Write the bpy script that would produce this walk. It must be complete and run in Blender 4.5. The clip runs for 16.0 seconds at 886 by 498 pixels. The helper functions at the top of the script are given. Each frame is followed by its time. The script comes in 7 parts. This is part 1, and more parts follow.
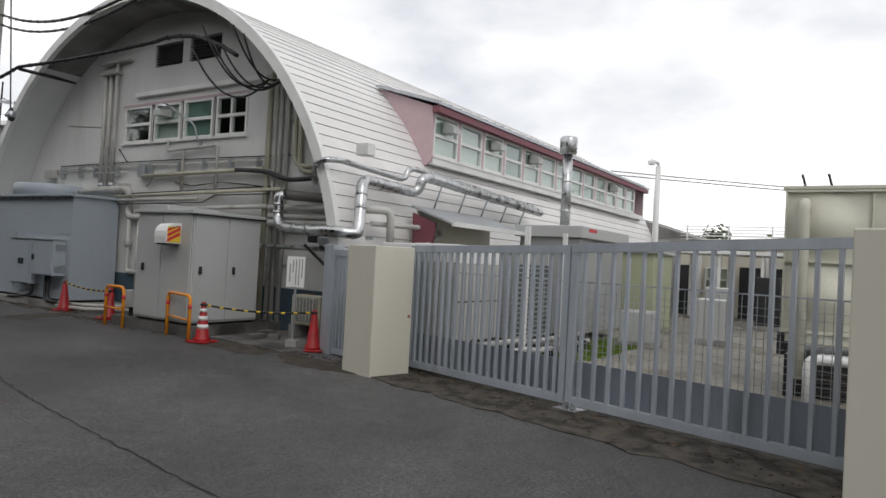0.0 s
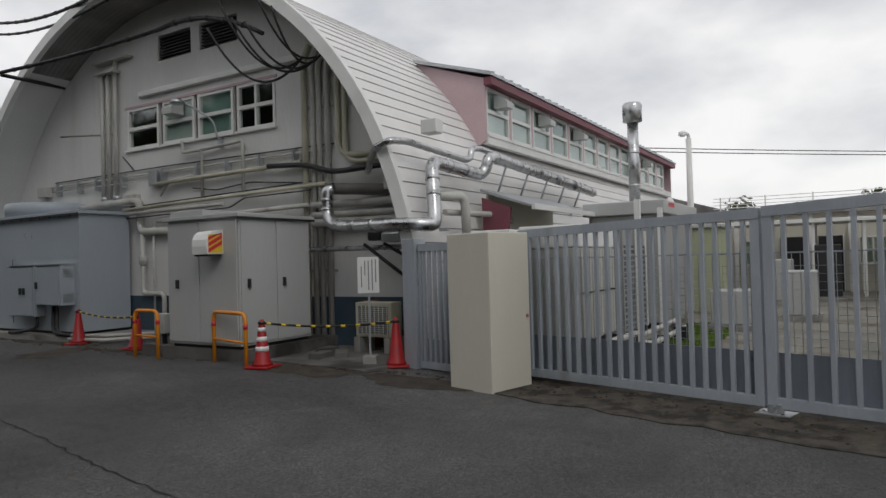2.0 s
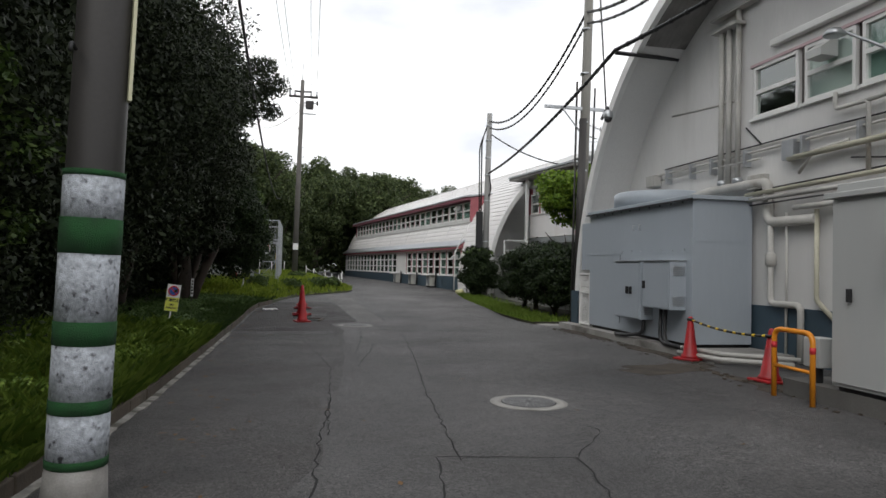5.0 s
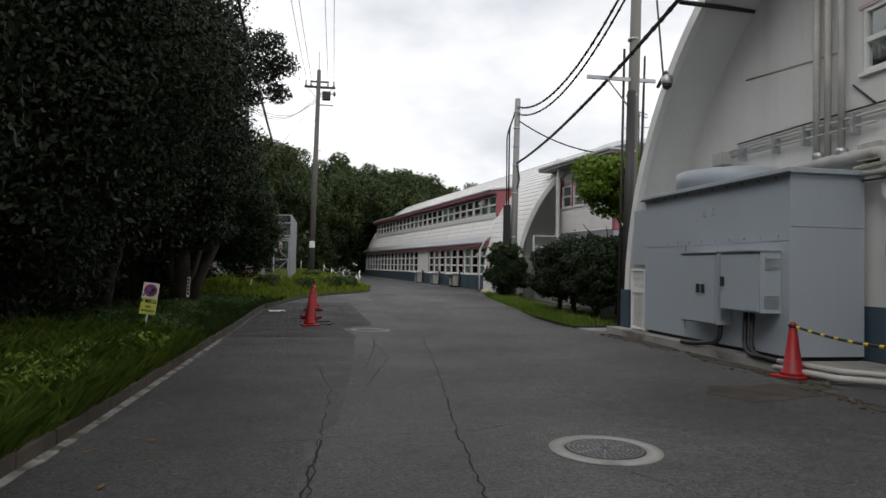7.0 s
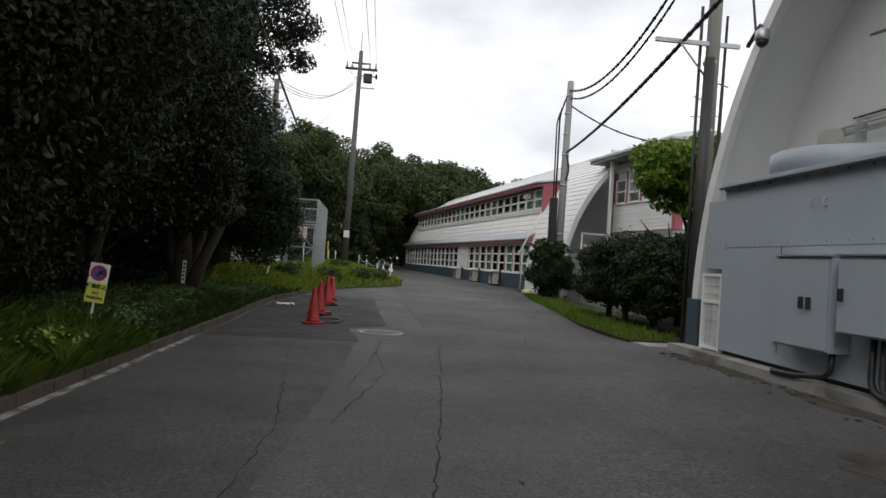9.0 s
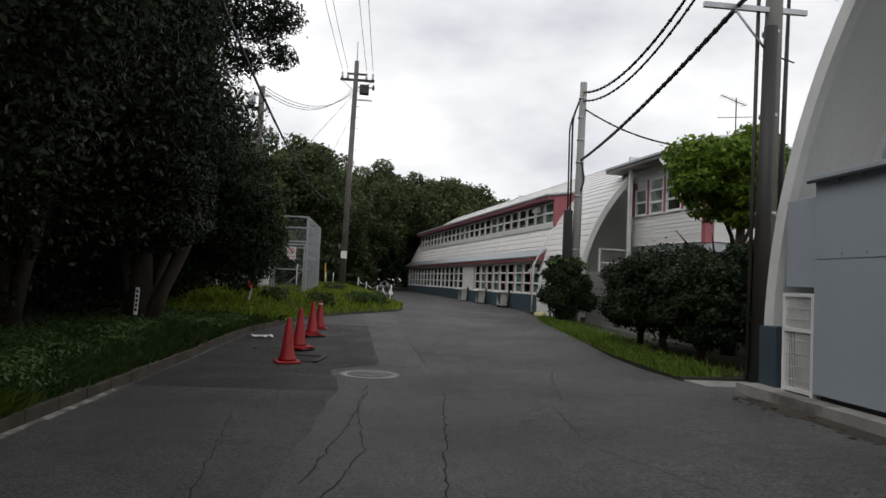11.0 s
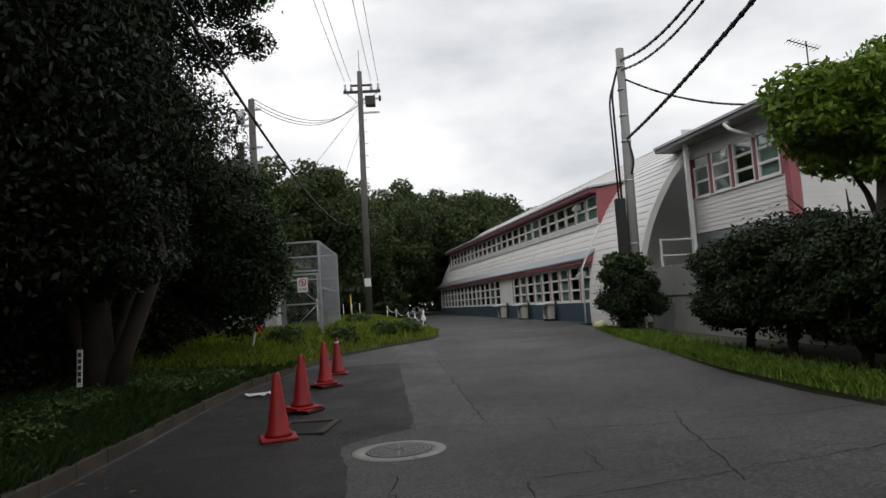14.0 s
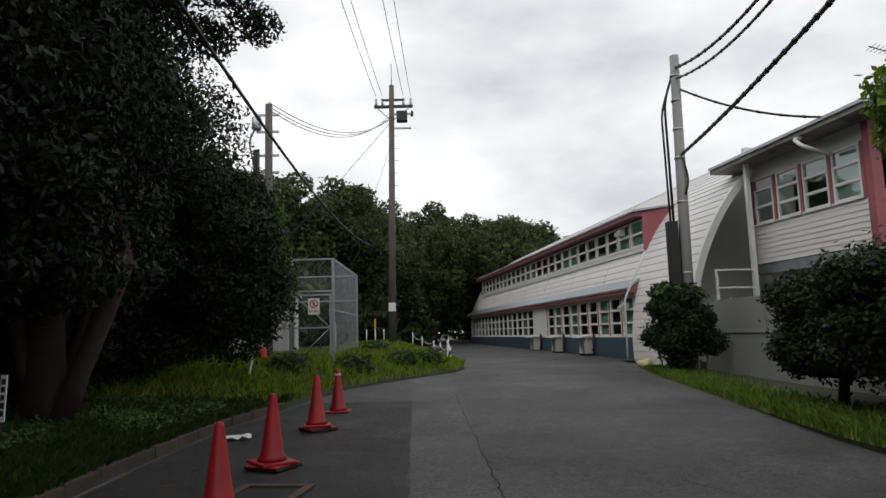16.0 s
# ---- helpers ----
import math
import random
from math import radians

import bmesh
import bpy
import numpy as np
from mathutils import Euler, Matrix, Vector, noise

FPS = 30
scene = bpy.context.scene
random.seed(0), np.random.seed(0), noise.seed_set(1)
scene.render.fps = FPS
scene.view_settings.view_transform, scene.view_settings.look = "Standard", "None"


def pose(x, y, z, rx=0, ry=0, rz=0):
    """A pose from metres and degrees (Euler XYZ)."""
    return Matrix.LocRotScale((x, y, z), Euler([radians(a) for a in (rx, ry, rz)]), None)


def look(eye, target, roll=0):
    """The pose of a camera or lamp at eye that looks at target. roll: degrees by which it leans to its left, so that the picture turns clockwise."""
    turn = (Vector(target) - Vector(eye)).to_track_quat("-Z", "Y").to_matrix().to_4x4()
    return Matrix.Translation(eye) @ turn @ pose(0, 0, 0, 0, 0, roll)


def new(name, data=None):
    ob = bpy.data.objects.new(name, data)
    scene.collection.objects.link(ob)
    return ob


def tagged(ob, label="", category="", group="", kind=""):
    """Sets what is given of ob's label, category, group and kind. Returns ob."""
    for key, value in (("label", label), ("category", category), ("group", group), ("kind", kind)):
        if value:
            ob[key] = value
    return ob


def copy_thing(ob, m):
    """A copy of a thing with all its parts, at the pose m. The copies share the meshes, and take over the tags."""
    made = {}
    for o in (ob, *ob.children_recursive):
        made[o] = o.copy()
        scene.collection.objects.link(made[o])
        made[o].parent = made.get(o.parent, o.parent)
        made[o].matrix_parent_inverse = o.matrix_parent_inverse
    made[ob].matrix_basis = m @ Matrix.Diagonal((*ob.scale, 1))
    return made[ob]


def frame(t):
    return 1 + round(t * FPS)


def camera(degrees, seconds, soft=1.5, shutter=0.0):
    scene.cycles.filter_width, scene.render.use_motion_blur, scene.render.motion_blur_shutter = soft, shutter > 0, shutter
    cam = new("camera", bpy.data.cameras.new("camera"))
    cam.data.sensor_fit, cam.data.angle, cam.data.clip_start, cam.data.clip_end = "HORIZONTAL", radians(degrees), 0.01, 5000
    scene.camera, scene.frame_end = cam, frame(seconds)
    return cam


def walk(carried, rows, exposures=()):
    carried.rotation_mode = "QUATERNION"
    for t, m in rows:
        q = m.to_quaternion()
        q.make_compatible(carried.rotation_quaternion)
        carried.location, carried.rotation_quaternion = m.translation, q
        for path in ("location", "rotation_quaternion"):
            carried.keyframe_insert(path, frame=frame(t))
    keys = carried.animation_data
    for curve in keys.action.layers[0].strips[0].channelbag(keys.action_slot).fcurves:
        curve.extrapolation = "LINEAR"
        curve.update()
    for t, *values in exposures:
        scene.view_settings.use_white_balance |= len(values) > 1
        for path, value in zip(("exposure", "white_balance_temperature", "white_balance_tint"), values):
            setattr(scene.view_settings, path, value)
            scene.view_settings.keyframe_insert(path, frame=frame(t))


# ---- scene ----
cam = camera(66.6, 16.0)
PATH = [
    (0, (-2.041, -7.744, 1.708), (-0.36, -6.661, 1.74), 3.1),
    (0.5, (-1.955, -7.165, 1.68), (-0.141, -6.324, 1.723), 2.7),
    (1, (-1.811, -6.56, 1.643), (0.066, -5.871, 1.676), 0.9),
    (1.5, (-1.655, -5.926, 1.598), (0.234, -5.27, 1.621), 0.1),
    (2, (-1.475, -5.361, 1.55), (0.238, -4.33, 1.583), -1.6),
    (2.5, (-1.14, -4.832, 1.501), (0.334, -3.48, 1.513), -0.2),
    (3, (-0.85, -4.292, 1.525), (0.474, -2.793, 1.519), -0.4),
    (3.5, (-0.598, -3.738, 1.494), (0.434, -2.025, 1.508), -0.5),
    (4, (-0.337, -3.222, 1.517), (0.503, -1.407, 1.533), -1.2),
    (4.5, (-0.12, -2.652, 1.483), (0.389, -0.718, 1.532), -0.0),
    (4.7, (-0.015, -2.373, 1.481), (0.426, -0.423, 1.536), 1.1),
    (7, (0.47, 0.28, 1.378), (0.822, 2.248, 1.432), 1.1),
    (7.5, (0.654, 0.801, 1.359), (1.033, 2.763, 1.423), 1.6),
    (8, (0.91, 1.384, 1.374), (1.323, 3.339, 1.444), 2.2),
    (8.5, (1.07, 1.969, 1.337), (1.473, 3.926, 1.406), 2.4),
    (9, (1.226, 2.602, 1.335), (1.442, 4.589, 1.374), 3.6),
    (11.5, (1.513, 5.67, 1.362), (1.699, 7.657, 1.497), 2.1),
    (12, (1.51, 6.3, 1.36), (1.657, 8.288, 1.523), 1.6),
    (12.5, (1.525, 6.945, 1.328), (1.664, 8.934, 1.482), 0.9),
    (13, (1.585, 7.502, 1.302), (1.729, 9.491, 1.46), 0.4),
    (13.5, (1.669, 7.984, 1.289), (1.83, 9.973, 1.418), -1.8),
    (14, (1.653, 8.515, 1.303), (1.772, 10.505, 1.466), -3.8),
    (14.5, (1.667, 9.048, 1.305), (1.739, 11.039, 1.489), -4.2),
    (15, (1.819, 9.555, 1.265), (1.864, 11.544, 1.467), -3.8),
    (15.5, (1.916, 10.109, 1.305), (1.95, 12.097, 1.518), -2.9),
    (16, (1.934, 10.518, 1.322), (1.955, 12.503, 1.571), -1.7),
]
walk(cam, [(t, look(e, g, r)) for t, e, g, r in PATH], [(0, 0.05), (0.7, -0.2), (1.5, -0.46), (2.0, -0.35), (2.5, 0.22), (3.0, 0.7), (3.5, 0.94), (4.5, 0.5), (7, 0.02), (8, -0.02), (9, 0.08), (11.5, -0.16), (16, -0.18)])

# ---- world and sun ----
world = bpy.data.worlds.new("overcast_sky")
scene.world = world
world.use_nodes = True
wn, wl = world.node_tree.nodes, world.node_tree.links
wn.clear()
w_out = wn.new("ShaderNodeOutputWorld")
w_bg = wn.new("ShaderNodeBackground")
w_sky = wn.new("ShaderNodeTexSky")
w_sky.sky_type = "NISHITA"
w_sky.sun_disc = False
w_sky.sun_elevation, w_sky.sun_rotation = radians(38), radians(-35)
w_co = wn.new("ShaderNodeTexCoord")
w_map = wn.new("ShaderNodeMapping")
w_map.inputs["Scale"].default_value = (1.6, 1.6, 3.4)
w_noise = wn.new("ShaderNodeTexNoise")
w_noise.inputs["Scale"].default_value = 2.1
w_noise.inputs["Detail"].default_value = 6
w_noise.inputs["Roughness"].default_value = 0.5
w_ramp = wn.new("ShaderNodeValToRGB")
w_ramp.color_ramp.elements[0].position = 0.36
w_ramp.color_ramp.elements[0].color = (7.7, 7.9, 8.35, 1)
w_ramp.color_ramp.elements[1].position = 0.66
w_ramp.color_ramp.elements[1].color = (12.6, 12.5, 12.4, 1)
w_mix = wn.new("ShaderNodeMix")
w_mix.data_type = "RGBA"
w_mix.inputs[0].default_value = 0.93
w_bg.inputs["Strength"].default_value = 0.1
wl.new(w_co.outputs["Generated"], w_map.inputs["Vector"])
wl.new(w_map.outputs["Vector"], w_noise.inputs["Vector"])
wl.new(w_noise.outputs["Fac"], w_ramp.inputs["Fac"])
wl.new(w_sky.outputs["Color"], w_mix.inputs[6])
wl.new(w_ramp.outputs["Color"], w_mix.inputs[7])
wl.new(w_mix.outputs[2], w_bg.inputs["Color"])
wl.new(w_bg.outputs["Background"], w_out.inputs["Surface"])

sun = new("sun", bpy.data.lights.new("sun", "SUN"))
sun.data.energy, sun.data.angle, sun.data.color = 0.6, radians(20), (1.0, 0.97, 0.93)
sun.matrix_world = look((-20, -25, 30), (0, 0, 0))


# ---- materials ----
def mat(name, color, rough=0.6, metal=0.0, vary=0.25, scale=3.0, fine=40.0, bump=0.15, stain=None, stain_at=0.6, streak=False, per_piece=0.0):
    """A surface with two scales of tone, optional stains of another colour and fine relief."""
    m = bpy.data.materials.new(name)
    m.use_nodes = True
    n, l = m.node_tree.nodes, m.node_tree.links
    b = n["Principled BSDF"]
    b.inputs["Roughness"].default_value, b.inputs["Metallic"].default_value = rough, metal
    geo = n.new("ShaderNodeNewGeometry")
    vec = geo.outputs["Position"]
    if streak:
        mp = n.new("ShaderNodeMapping")
        mp.inputs["Scale"].default_value = (1, 1, 0.18)
        l.new(vec, mp.inputs["Vector"])
        vec = mp.outputs["Vector"]

    def noise_tex(s, detail):
        t = n.new("ShaderNodeTexNoise")
        t.inputs["Scale"].default_value, t.inputs["Detail"].default_value = s, detail
        l.new(vec, t.inputs["Vector"])
        return t.outputs["Fac"]

    def mixed(fac, a, c):
        x = n.new("ShaderNodeMix")
        x.data_type = "RGBA"
        for sock, v in ((x.inputs[0], fac), (x.inputs[6], a), (x.inputs[7], c)):
            if isinstance(v, (tuple, float, int)):
                sock.default_value = v
            else:
                l.new(v, sock)
        return x.outputs[2]

    def ramp(fac, p0, p1, v0=0.0, v1=1.0):
        r = n.new("ShaderNodeMapRange")
        for k, v in zip(("From Min", "From Max", "To Min", "To Max"), (p0, p1, v0, v1)):
            r.inputs[k].default_value = v
        l.new(fac, r.inputs["Value"])
        return r.outputs["Result"]

    c = (*color, 1)
    dark = tuple(v * (1 - vary) for v in color) + (1,)
    light = tuple(min(0.95, v * (1 + vary * 0.7)) for v in color) + (1,)
    big, small = noise_tex(scale, 5), noise_tex(fine, 3)
    out = mixed(ramp(big, 0.3, 0.7), dark, light)
    out = mixed(ramp(small, 0.35, 0.7, 0, 0.45), out, dark)
    if stain:
        out = mixed(ramp(noise_tex(scale * 0.63, 8), stain_at, stain_at + 0.12), out, (*stain, 1))
    if per_piece:
        info = n.new("ShaderNodeObjectInfo")
        out = mixed(ramp(info.outputs["Random"], 0, 1, 0, per_piece), out, dark)
    l.new(out, b.inputs["Base Color"])
    l.new(ramp(big, 0.2, 0.8, max(0.02, rough - 0.1), min(1, rough + 0.1)), b.inputs["Roughness"])
    if bump:
        bp = n.new("ShaderNodeBump")
        bp.inputs["Strength"].default_value, bp.inputs["Distance"].default_value = bump, 0.01
        l.new(small, bp.inputs["Height"])
        l.new(bp.outputs["Normal"], b.inputs["Normal"])
    return m


def leaf_mat(name, dark, light, gloss=0.45, trans=0.25):
    """Leaves, each of its own tone, that let a little light through."""
    m = bpy.data.materials.new(name)
    m.use_nodes = True
    n, l = m.node_tree.nodes, m.node_tree.links
    b = n["Principled BSDF"]
    geo = n.new("ShaderNodeNewGeometry")
    r = n.new("ShaderNodeValToRGB")
    r.color_ramp.elements[0].color, r.color_ramp.elements[1].color = (*dark, 1), (*light, 1)
    l.new(geo.outputs["Random Per Island"], r.inputs["Fac"])
    l.new(r.outputs["Color"], b.inputs["Base Color"])
    b.inputs["Roughness"].default_value = gloss
    b.inputs["Specular IOR Level"].default_value = 0.2
    t = n.new("ShaderNodeBsdfTranslucent")
    l.new(r.outputs["Color"], t.inputs["Color"])
    mx = n.new("ShaderNodeMixShader")
    mx.inputs[0].default_value = trans
    l.new(b.outputs[0], mx.inputs[1])
    l.new(t.outputs[0], mx.inputs[2])
    l.new(mx.outputs[0], n["Material Output"].inputs["Surface"])
    return m


def glass_mat(name, tint):
    m = bpy.data.materials.new(name)
    m.use_nodes = True
    n, l = m.node_tree.nodes, m.node_tree.links
    n.remove(n["Principled BSDF"])
    t, g, f, mx = (n.new(k) for k in ("ShaderNodeBsdfTransparent", "ShaderNodeBsdfGlossy", "ShaderNodeLayerWeight", "ShaderNodeMixShader"))
    t.inputs["Color"].default_value = (*tint, 1)
    g.inputs["Roughness"].default_value = 0.03
    f.inputs["Blend"].default_value = 0.15
    gain = n.new("ShaderNodeMapRange")
    gain.inputs["To Min"].default_value, gain.inputs["To Max"].default_value = 0.06, 0.7
    l.new(f.outputs["Facing"], gain.inputs["Value"])
    l.new(gain.outputs["Result"], mx.inputs[0])
    l.new(t.outputs[0], mx.inputs[1])
    l.new(g.outputs[0], mx.inputs[2])
    l.new(mx.outputs[0], n["Material Output"].inputs["Surface"])
    return m


def asphalt_mat(name, base, seed):
    """Worn asphalt: pale stone specks in dark binder, mottling and broad stains."""
    m = bpy.data.materials.new(name)
    m.use_nodes = True
    n, l = m.node_tree.nodes, m.node_tree.links
    b = n["Principled BSDF"]
    geo = n.new("ShaderNodeNewGeometry")
    off = n.new("ShaderNodeVectorMath")
    off.inputs[1].default_value = (seed, seed * 1.7, 0)
    l.new(geo.outputs["Position"], off.inputs[0])

    def tone(scale, detail, lo, hi, v0, v1, rough=0.55):
        t = n.new("ShaderNodeTexNoise")
        t.inputs["Scale"].default_value, t.inputs["Detail"].default_value, t.inputs["Roughness"].default_value = scale, detail, rough
        l.new(off.outputs[0], t.inputs["Vector"])
        r = n.new("ShaderNodeMapRange")
        for k, v in zip(("From Min", "From Max", "To Min", "To Max"), (lo, hi, v0, v1)):
            r.inputs[k].default_value = v
        l.new(t.outputs["Fac"], r.inputs["Value"])
        return r.outputs["Result"]

    parts = [tone(85, 3, 0.3, 0.72, 0.05, 2.5, 0.75), tone(28, 3, 0.3, 0.7, 0.6, 1.45), tone(5, 4, 0.3, 0.7, 0.84, 1.14), tone(0.55, 7, 0.34, 0.68, 0.62, 1.2, 0.62), tone(0.22, 3, 0.4, 0.6, 0.82, 1.12)]
    acc = parts[0]
    for p in parts[1:]:
        mu = n.new("ShaderNodeMath")
        mu.operation = "MULTIPLY"
        l.new(acc, mu.inputs[0])
        l.new(p, mu.inputs[1])
        acc = mu.outputs[0]
    col = n.new("ShaderNodeVectorMath")
    col.operation = "SCALE"
    col.inputs[0].default_value = base
    l.new(acc, col.inputs["Scale"])
    l.new(col.outputs[0], b.inputs["Base Color"])
    l.new(tone(1.1, 5, 0.35, 0.65, 0.5, 0.72), b.inputs["Roughness"])
    b.inputs["Specular IOR Level"].default_value = 0.4
    bp = n.new("ShaderNodeBump")
    bp.inputs["Strength"].default_value, bp.inputs["Distance"].default_value = 0.75, 0.012
    l.new(parts[0], bp.inputs["Height"])
    l.new(bp.outputs["Normal"], b.inputs["Normal"])
    return m


M_ASPHALT = asphalt_mat("asphalt", (0.108, 0.105, 0.103), 0.0)
M_KERBSIDE = asphalt_mat("darker_kerbside_asphalt", (0.076, 0.072, 0.07), 5.3)
# newer asphalt, its own dark tone deepened to stand for tree shade
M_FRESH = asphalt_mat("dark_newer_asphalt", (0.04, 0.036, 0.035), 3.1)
M_PATCH = asphalt_mat("asphalt_patch", (0.13, 0.125, 0.12), 7.3)
M_CRACK = mat("crack_fill", (0.018, 0.018, 0.018), 0.9, 0, 0.3, 4, 60, 0.2)
M_SOIL = mat("soil", (0.05, 0.048, 0.03), 0.95, 0, 0.4, 1.5, 30, 0.6, (0.035, 0.05, 0.015), 0.5)
M_CONCRETE = mat("concrete", (0.33, 0.32, 0.3), 0.85, 0, 0.3, 1.6, 70, 0.3, (0.12, 0.11, 0.1), 0.58)
M_KERB = mat("kerb_concrete", (0.088, 0.07, 0.053), 0.9, 0, 0.4, 2.5, 60, 0.5, (0.05, 0.045, 0.03), 0.5)
M_GUTTER = mat("rough_gutter_mortar", (0.3, 0.285, 0.26), 0.95, 0, 0.5, 6, 60, 0.7, (0.08, 0.075, 0.06), 0.47)
# grey of old roofs; under arch and eave it stands for shade
M_SOFFIT = mat("weathered_grey_and_shade", (0.26, 0.25, 0.24), 0.8, 0, 0.35, 1.2, 40, 0.2, (0.09, 0.08, 0.075), 0.55)
M_GRIME = mat("grimy_dark_board", (0.085, 0.075, 0.07), 0.85, 0, 0.4, 1.5, 40, 0.3, (0.035, 0.03, 0.028), 0.5)
M_CASING = mat("weathered_unit_panel", (0.5, 0.5, 0.46), 0.55, 0, 0.15, 1.5, 30, 0.04, (0.36, 0.34, 0.28), 0.6, True)
M_WRAP = mat("grey_brown_wrap", (0.13, 0.12, 0.11), 0.6, 0, 0.3, 4, 40, 0.2)
M_YARD = mat("stained_yard_concrete", (0.24, 0.225, 0.19), 0.85, 0, 0.35, 0.8, 60, 0.3, (0.1, 0.08, 0.06), 0.55)
M_COIL = mat("dark_coil_fins", (0.09, 0.1, 0.105), 0.5, 0.3, 0.3, 6, 90, 0.3)
M_WALL = mat("painted_wall", (0.66, 0.655, 0.64), 0.7, 0, 0.1, 0.8, 30, 0.08, (0.47, 0.46, 0.44), 0.62, True)
M_PLANK = mat("white_painted_plank", (0.77, 0.755, 0.74), 0.5, 0, 0.09, 0.9, 25, 0.05, (0.68, 0.65, 0.6), 0.62, False, 0.4)
M_TRIM = mat("white_trim", (0.76, 0.76, 0.74), 0.5, 0, 0.1, 2, 40, 0.05)
M_PINK = mat("faded_pink_paint", (0.53, 0.39, 0.41), 0.6, 0, 0.12, 1.2, 30, 0.06)
M_RED = mat("red_trim_paint", (0.36, 0.105, 0.12), 0.55, 0, 0.2, 1.5, 30, 0.08)
# maroon of the awning; also red fascias with shade in the colour
M_MAROON = mat("maroon_and_shaded_red_paint", (0.2, 0.06, 0.08), 0.55, 0, 0.2, 1.5, 30, 0.08)
M_NAVY = mat("navy_paint", (0.045, 0.075, 0.1), 0.6, 0, 0.25, 1.5, 30, 0.1)
M_GREY = mat("grey_enamel", (0.45, 0.46, 0.45), 0.42, 0, 0.06, 0.9, 20, 0.02, (0.42, 0.42, 0.41), 0.66, True)
M_BLUE = mat("blue_grey_enamel", (0.36, 0.4, 0.44), 0.42, 0, 0.06, 0.9, 20, 0.02, (0.3, 0.34, 0.38), 0.64, True)
M_CREAM = mat("cream_wall_paint", (0.62, 0.59, 0.5), 0.75, 0, 0.06, 1.2, 50, 0.15, (0.5, 0.47, 0.4), 0.7, True)
M_GATE = mat("gate_grey_paint", (0.42, 0.455, 0.5), 0.45, 0.1, 0.16, 3, 40, 0.06, (0.27, 0.28, 0.29), 0.62, True)
# the gate's paint again, darkened for shade behind the bars
M_GATE_PANEL = mat("gate_paint_shaded", (0.27, 0.3, 0.34), 0.5, 0.1, 0.2, 3, 40, 0.06, (0.2, 0.21, 0.22), 0.6, True)
M_PIPE = mat("painted_pipe", (0.5, 0.49, 0.46), 0.5, 0, 0.25, 2, 40, 0.1, (0.26, 0.22, 0.17), 0.6)
M_IVORY = mat("ivory_pipe", (0.47, 0.45, 0.35), 0.5, 0, 0.25, 2, 40, 0.06)
M_STEEL = mat("bright_cladding", (0.56, 0.565, 0.57), 0.3, 1.0, 0.3, 6, 30, 0.25, (0.3, 0.3, 0.3), 0.6)
M_GALV = mat("galvanised_steel", (0.5, 0.52, 0.54), 0.45, 0.8, 0.15, 4, 40, 0.08)
M_DARK = mat("dark_metal", (0.03, 0.03, 0.032), 0.5, 0.2, 0.3, 4, 30, 0.05)
M_RUBBER = mat("black_cable", (0.012, 0.012, 0.013), 0.5, 0, 0.2, 4, 30, 0.05)
M_CONE = mat("red_cone_plastic", (0.38, 0.012, 0.016), 0.5, 0, 0.3, 5, 40, 0.05, (0.2, 0.02, 0.025), 0.6)
M_WHITE = mat("white_plastic", (0.78, 0.78, 0.76), 0.45, 0, 0.06, 4, 40, 0.03)
M_ORANGE = mat("orange_enamel", (0.75, 0.27, 0.015), 0.4, 0, 0.1, 4, 40, 0.03)
M_YELLOW = mat("yellow_paint", (0.75, 0.52, 0.03), 0.5, 0, 0.1, 4, 40, 0.03)
M_POLE = mat("concrete_pole", (0.3, 0.3, 0.29), 0.8, 0, 0.15, 1.5, 60, 0.15, (0.2, 0.2, 0.19), 0.6, True)
M_POLE_OLD = mat("weathered_dark_pole", (0.13, 0.122, 0.112), 0.85, 0, 0.25, 1.5, 60, 0.2)
M_POLE_MID = mat("olive_grey_pole", (0.2, 0.195, 0.175), 0.8, 0, 0.2, 1.5, 60, 0.2, (0.13, 0.125, 0.11), 0.58, True)
M_POLED = mat("dark_pole_sheath", (0.034, 0.031, 0.029), 0.55, 0, 0.2, 2, 40, 0.08)
M_PEEL = mat("peeling_white_paint", (0.46, 0.49, 0.53), 0.75, 0, 0.45, 30, 120, 0.7, (0.05, 0.05, 0.055), 0.575)
M_MOSS = mat("green_band", (0.012, 0.07, 0.018), 0.95, 0, 0.4, 8, 160, 0.8)
M_TANK = mat("cream_tank_panel", (0.6, 0.59, 0.49), 0.5, 0, 0.12, 1.2, 30, 0.05, (0.4, 0.37, 0.27), 0.66)
M_BARK = mat("bark", (0.05, 0.036, 0.028), 0.9, 0, 0.4, 4, 60, 0.6)
# near-black: the darkness of unlit rooms, put into the colour
M_ROOM = mat("unlit_room_dark", (0.05, 0.055, 0.055), 0.9, 0, 0.2, 1, 20, 0.0)
M_BLIND = mat("pale_green_blind", (0.3, 0.4, 0.37), 0.8, 0, 0.25, 1.1, 20, 0.0)
M_CURTAIN = mat("pale_curtain", (0.72, 0.72, 0.7), 0.8, 0, 0.12, 3, 20, 0.0)
M_IRON = mat("cast_iron", (0.075, 0.075, 0.075), 0.6, 0.2, 0.25, 4, 60, 0.2)
M_RIDGE = mat("worn_iron_ridge", (0.2, 0.2, 0.2), 0.5, 0.3, 0.25, 4, 60, 0.1)
M_SIGNRED = mat("sign_red", (0.6, 0.03, 0.04), 0.5, 0, 0.08, 4, 40, 0.0)
M_SIGNBLUE = mat("sign_blue", (0.03, 0.1, 0.42), 0.5, 0, 0.08, 4, 40, 0.0)
M_UNIT = mat("unit_casing", (0.34, 0.35, 0.34), 0.5, 0, 0.12, 1.5, 30, 0.03)
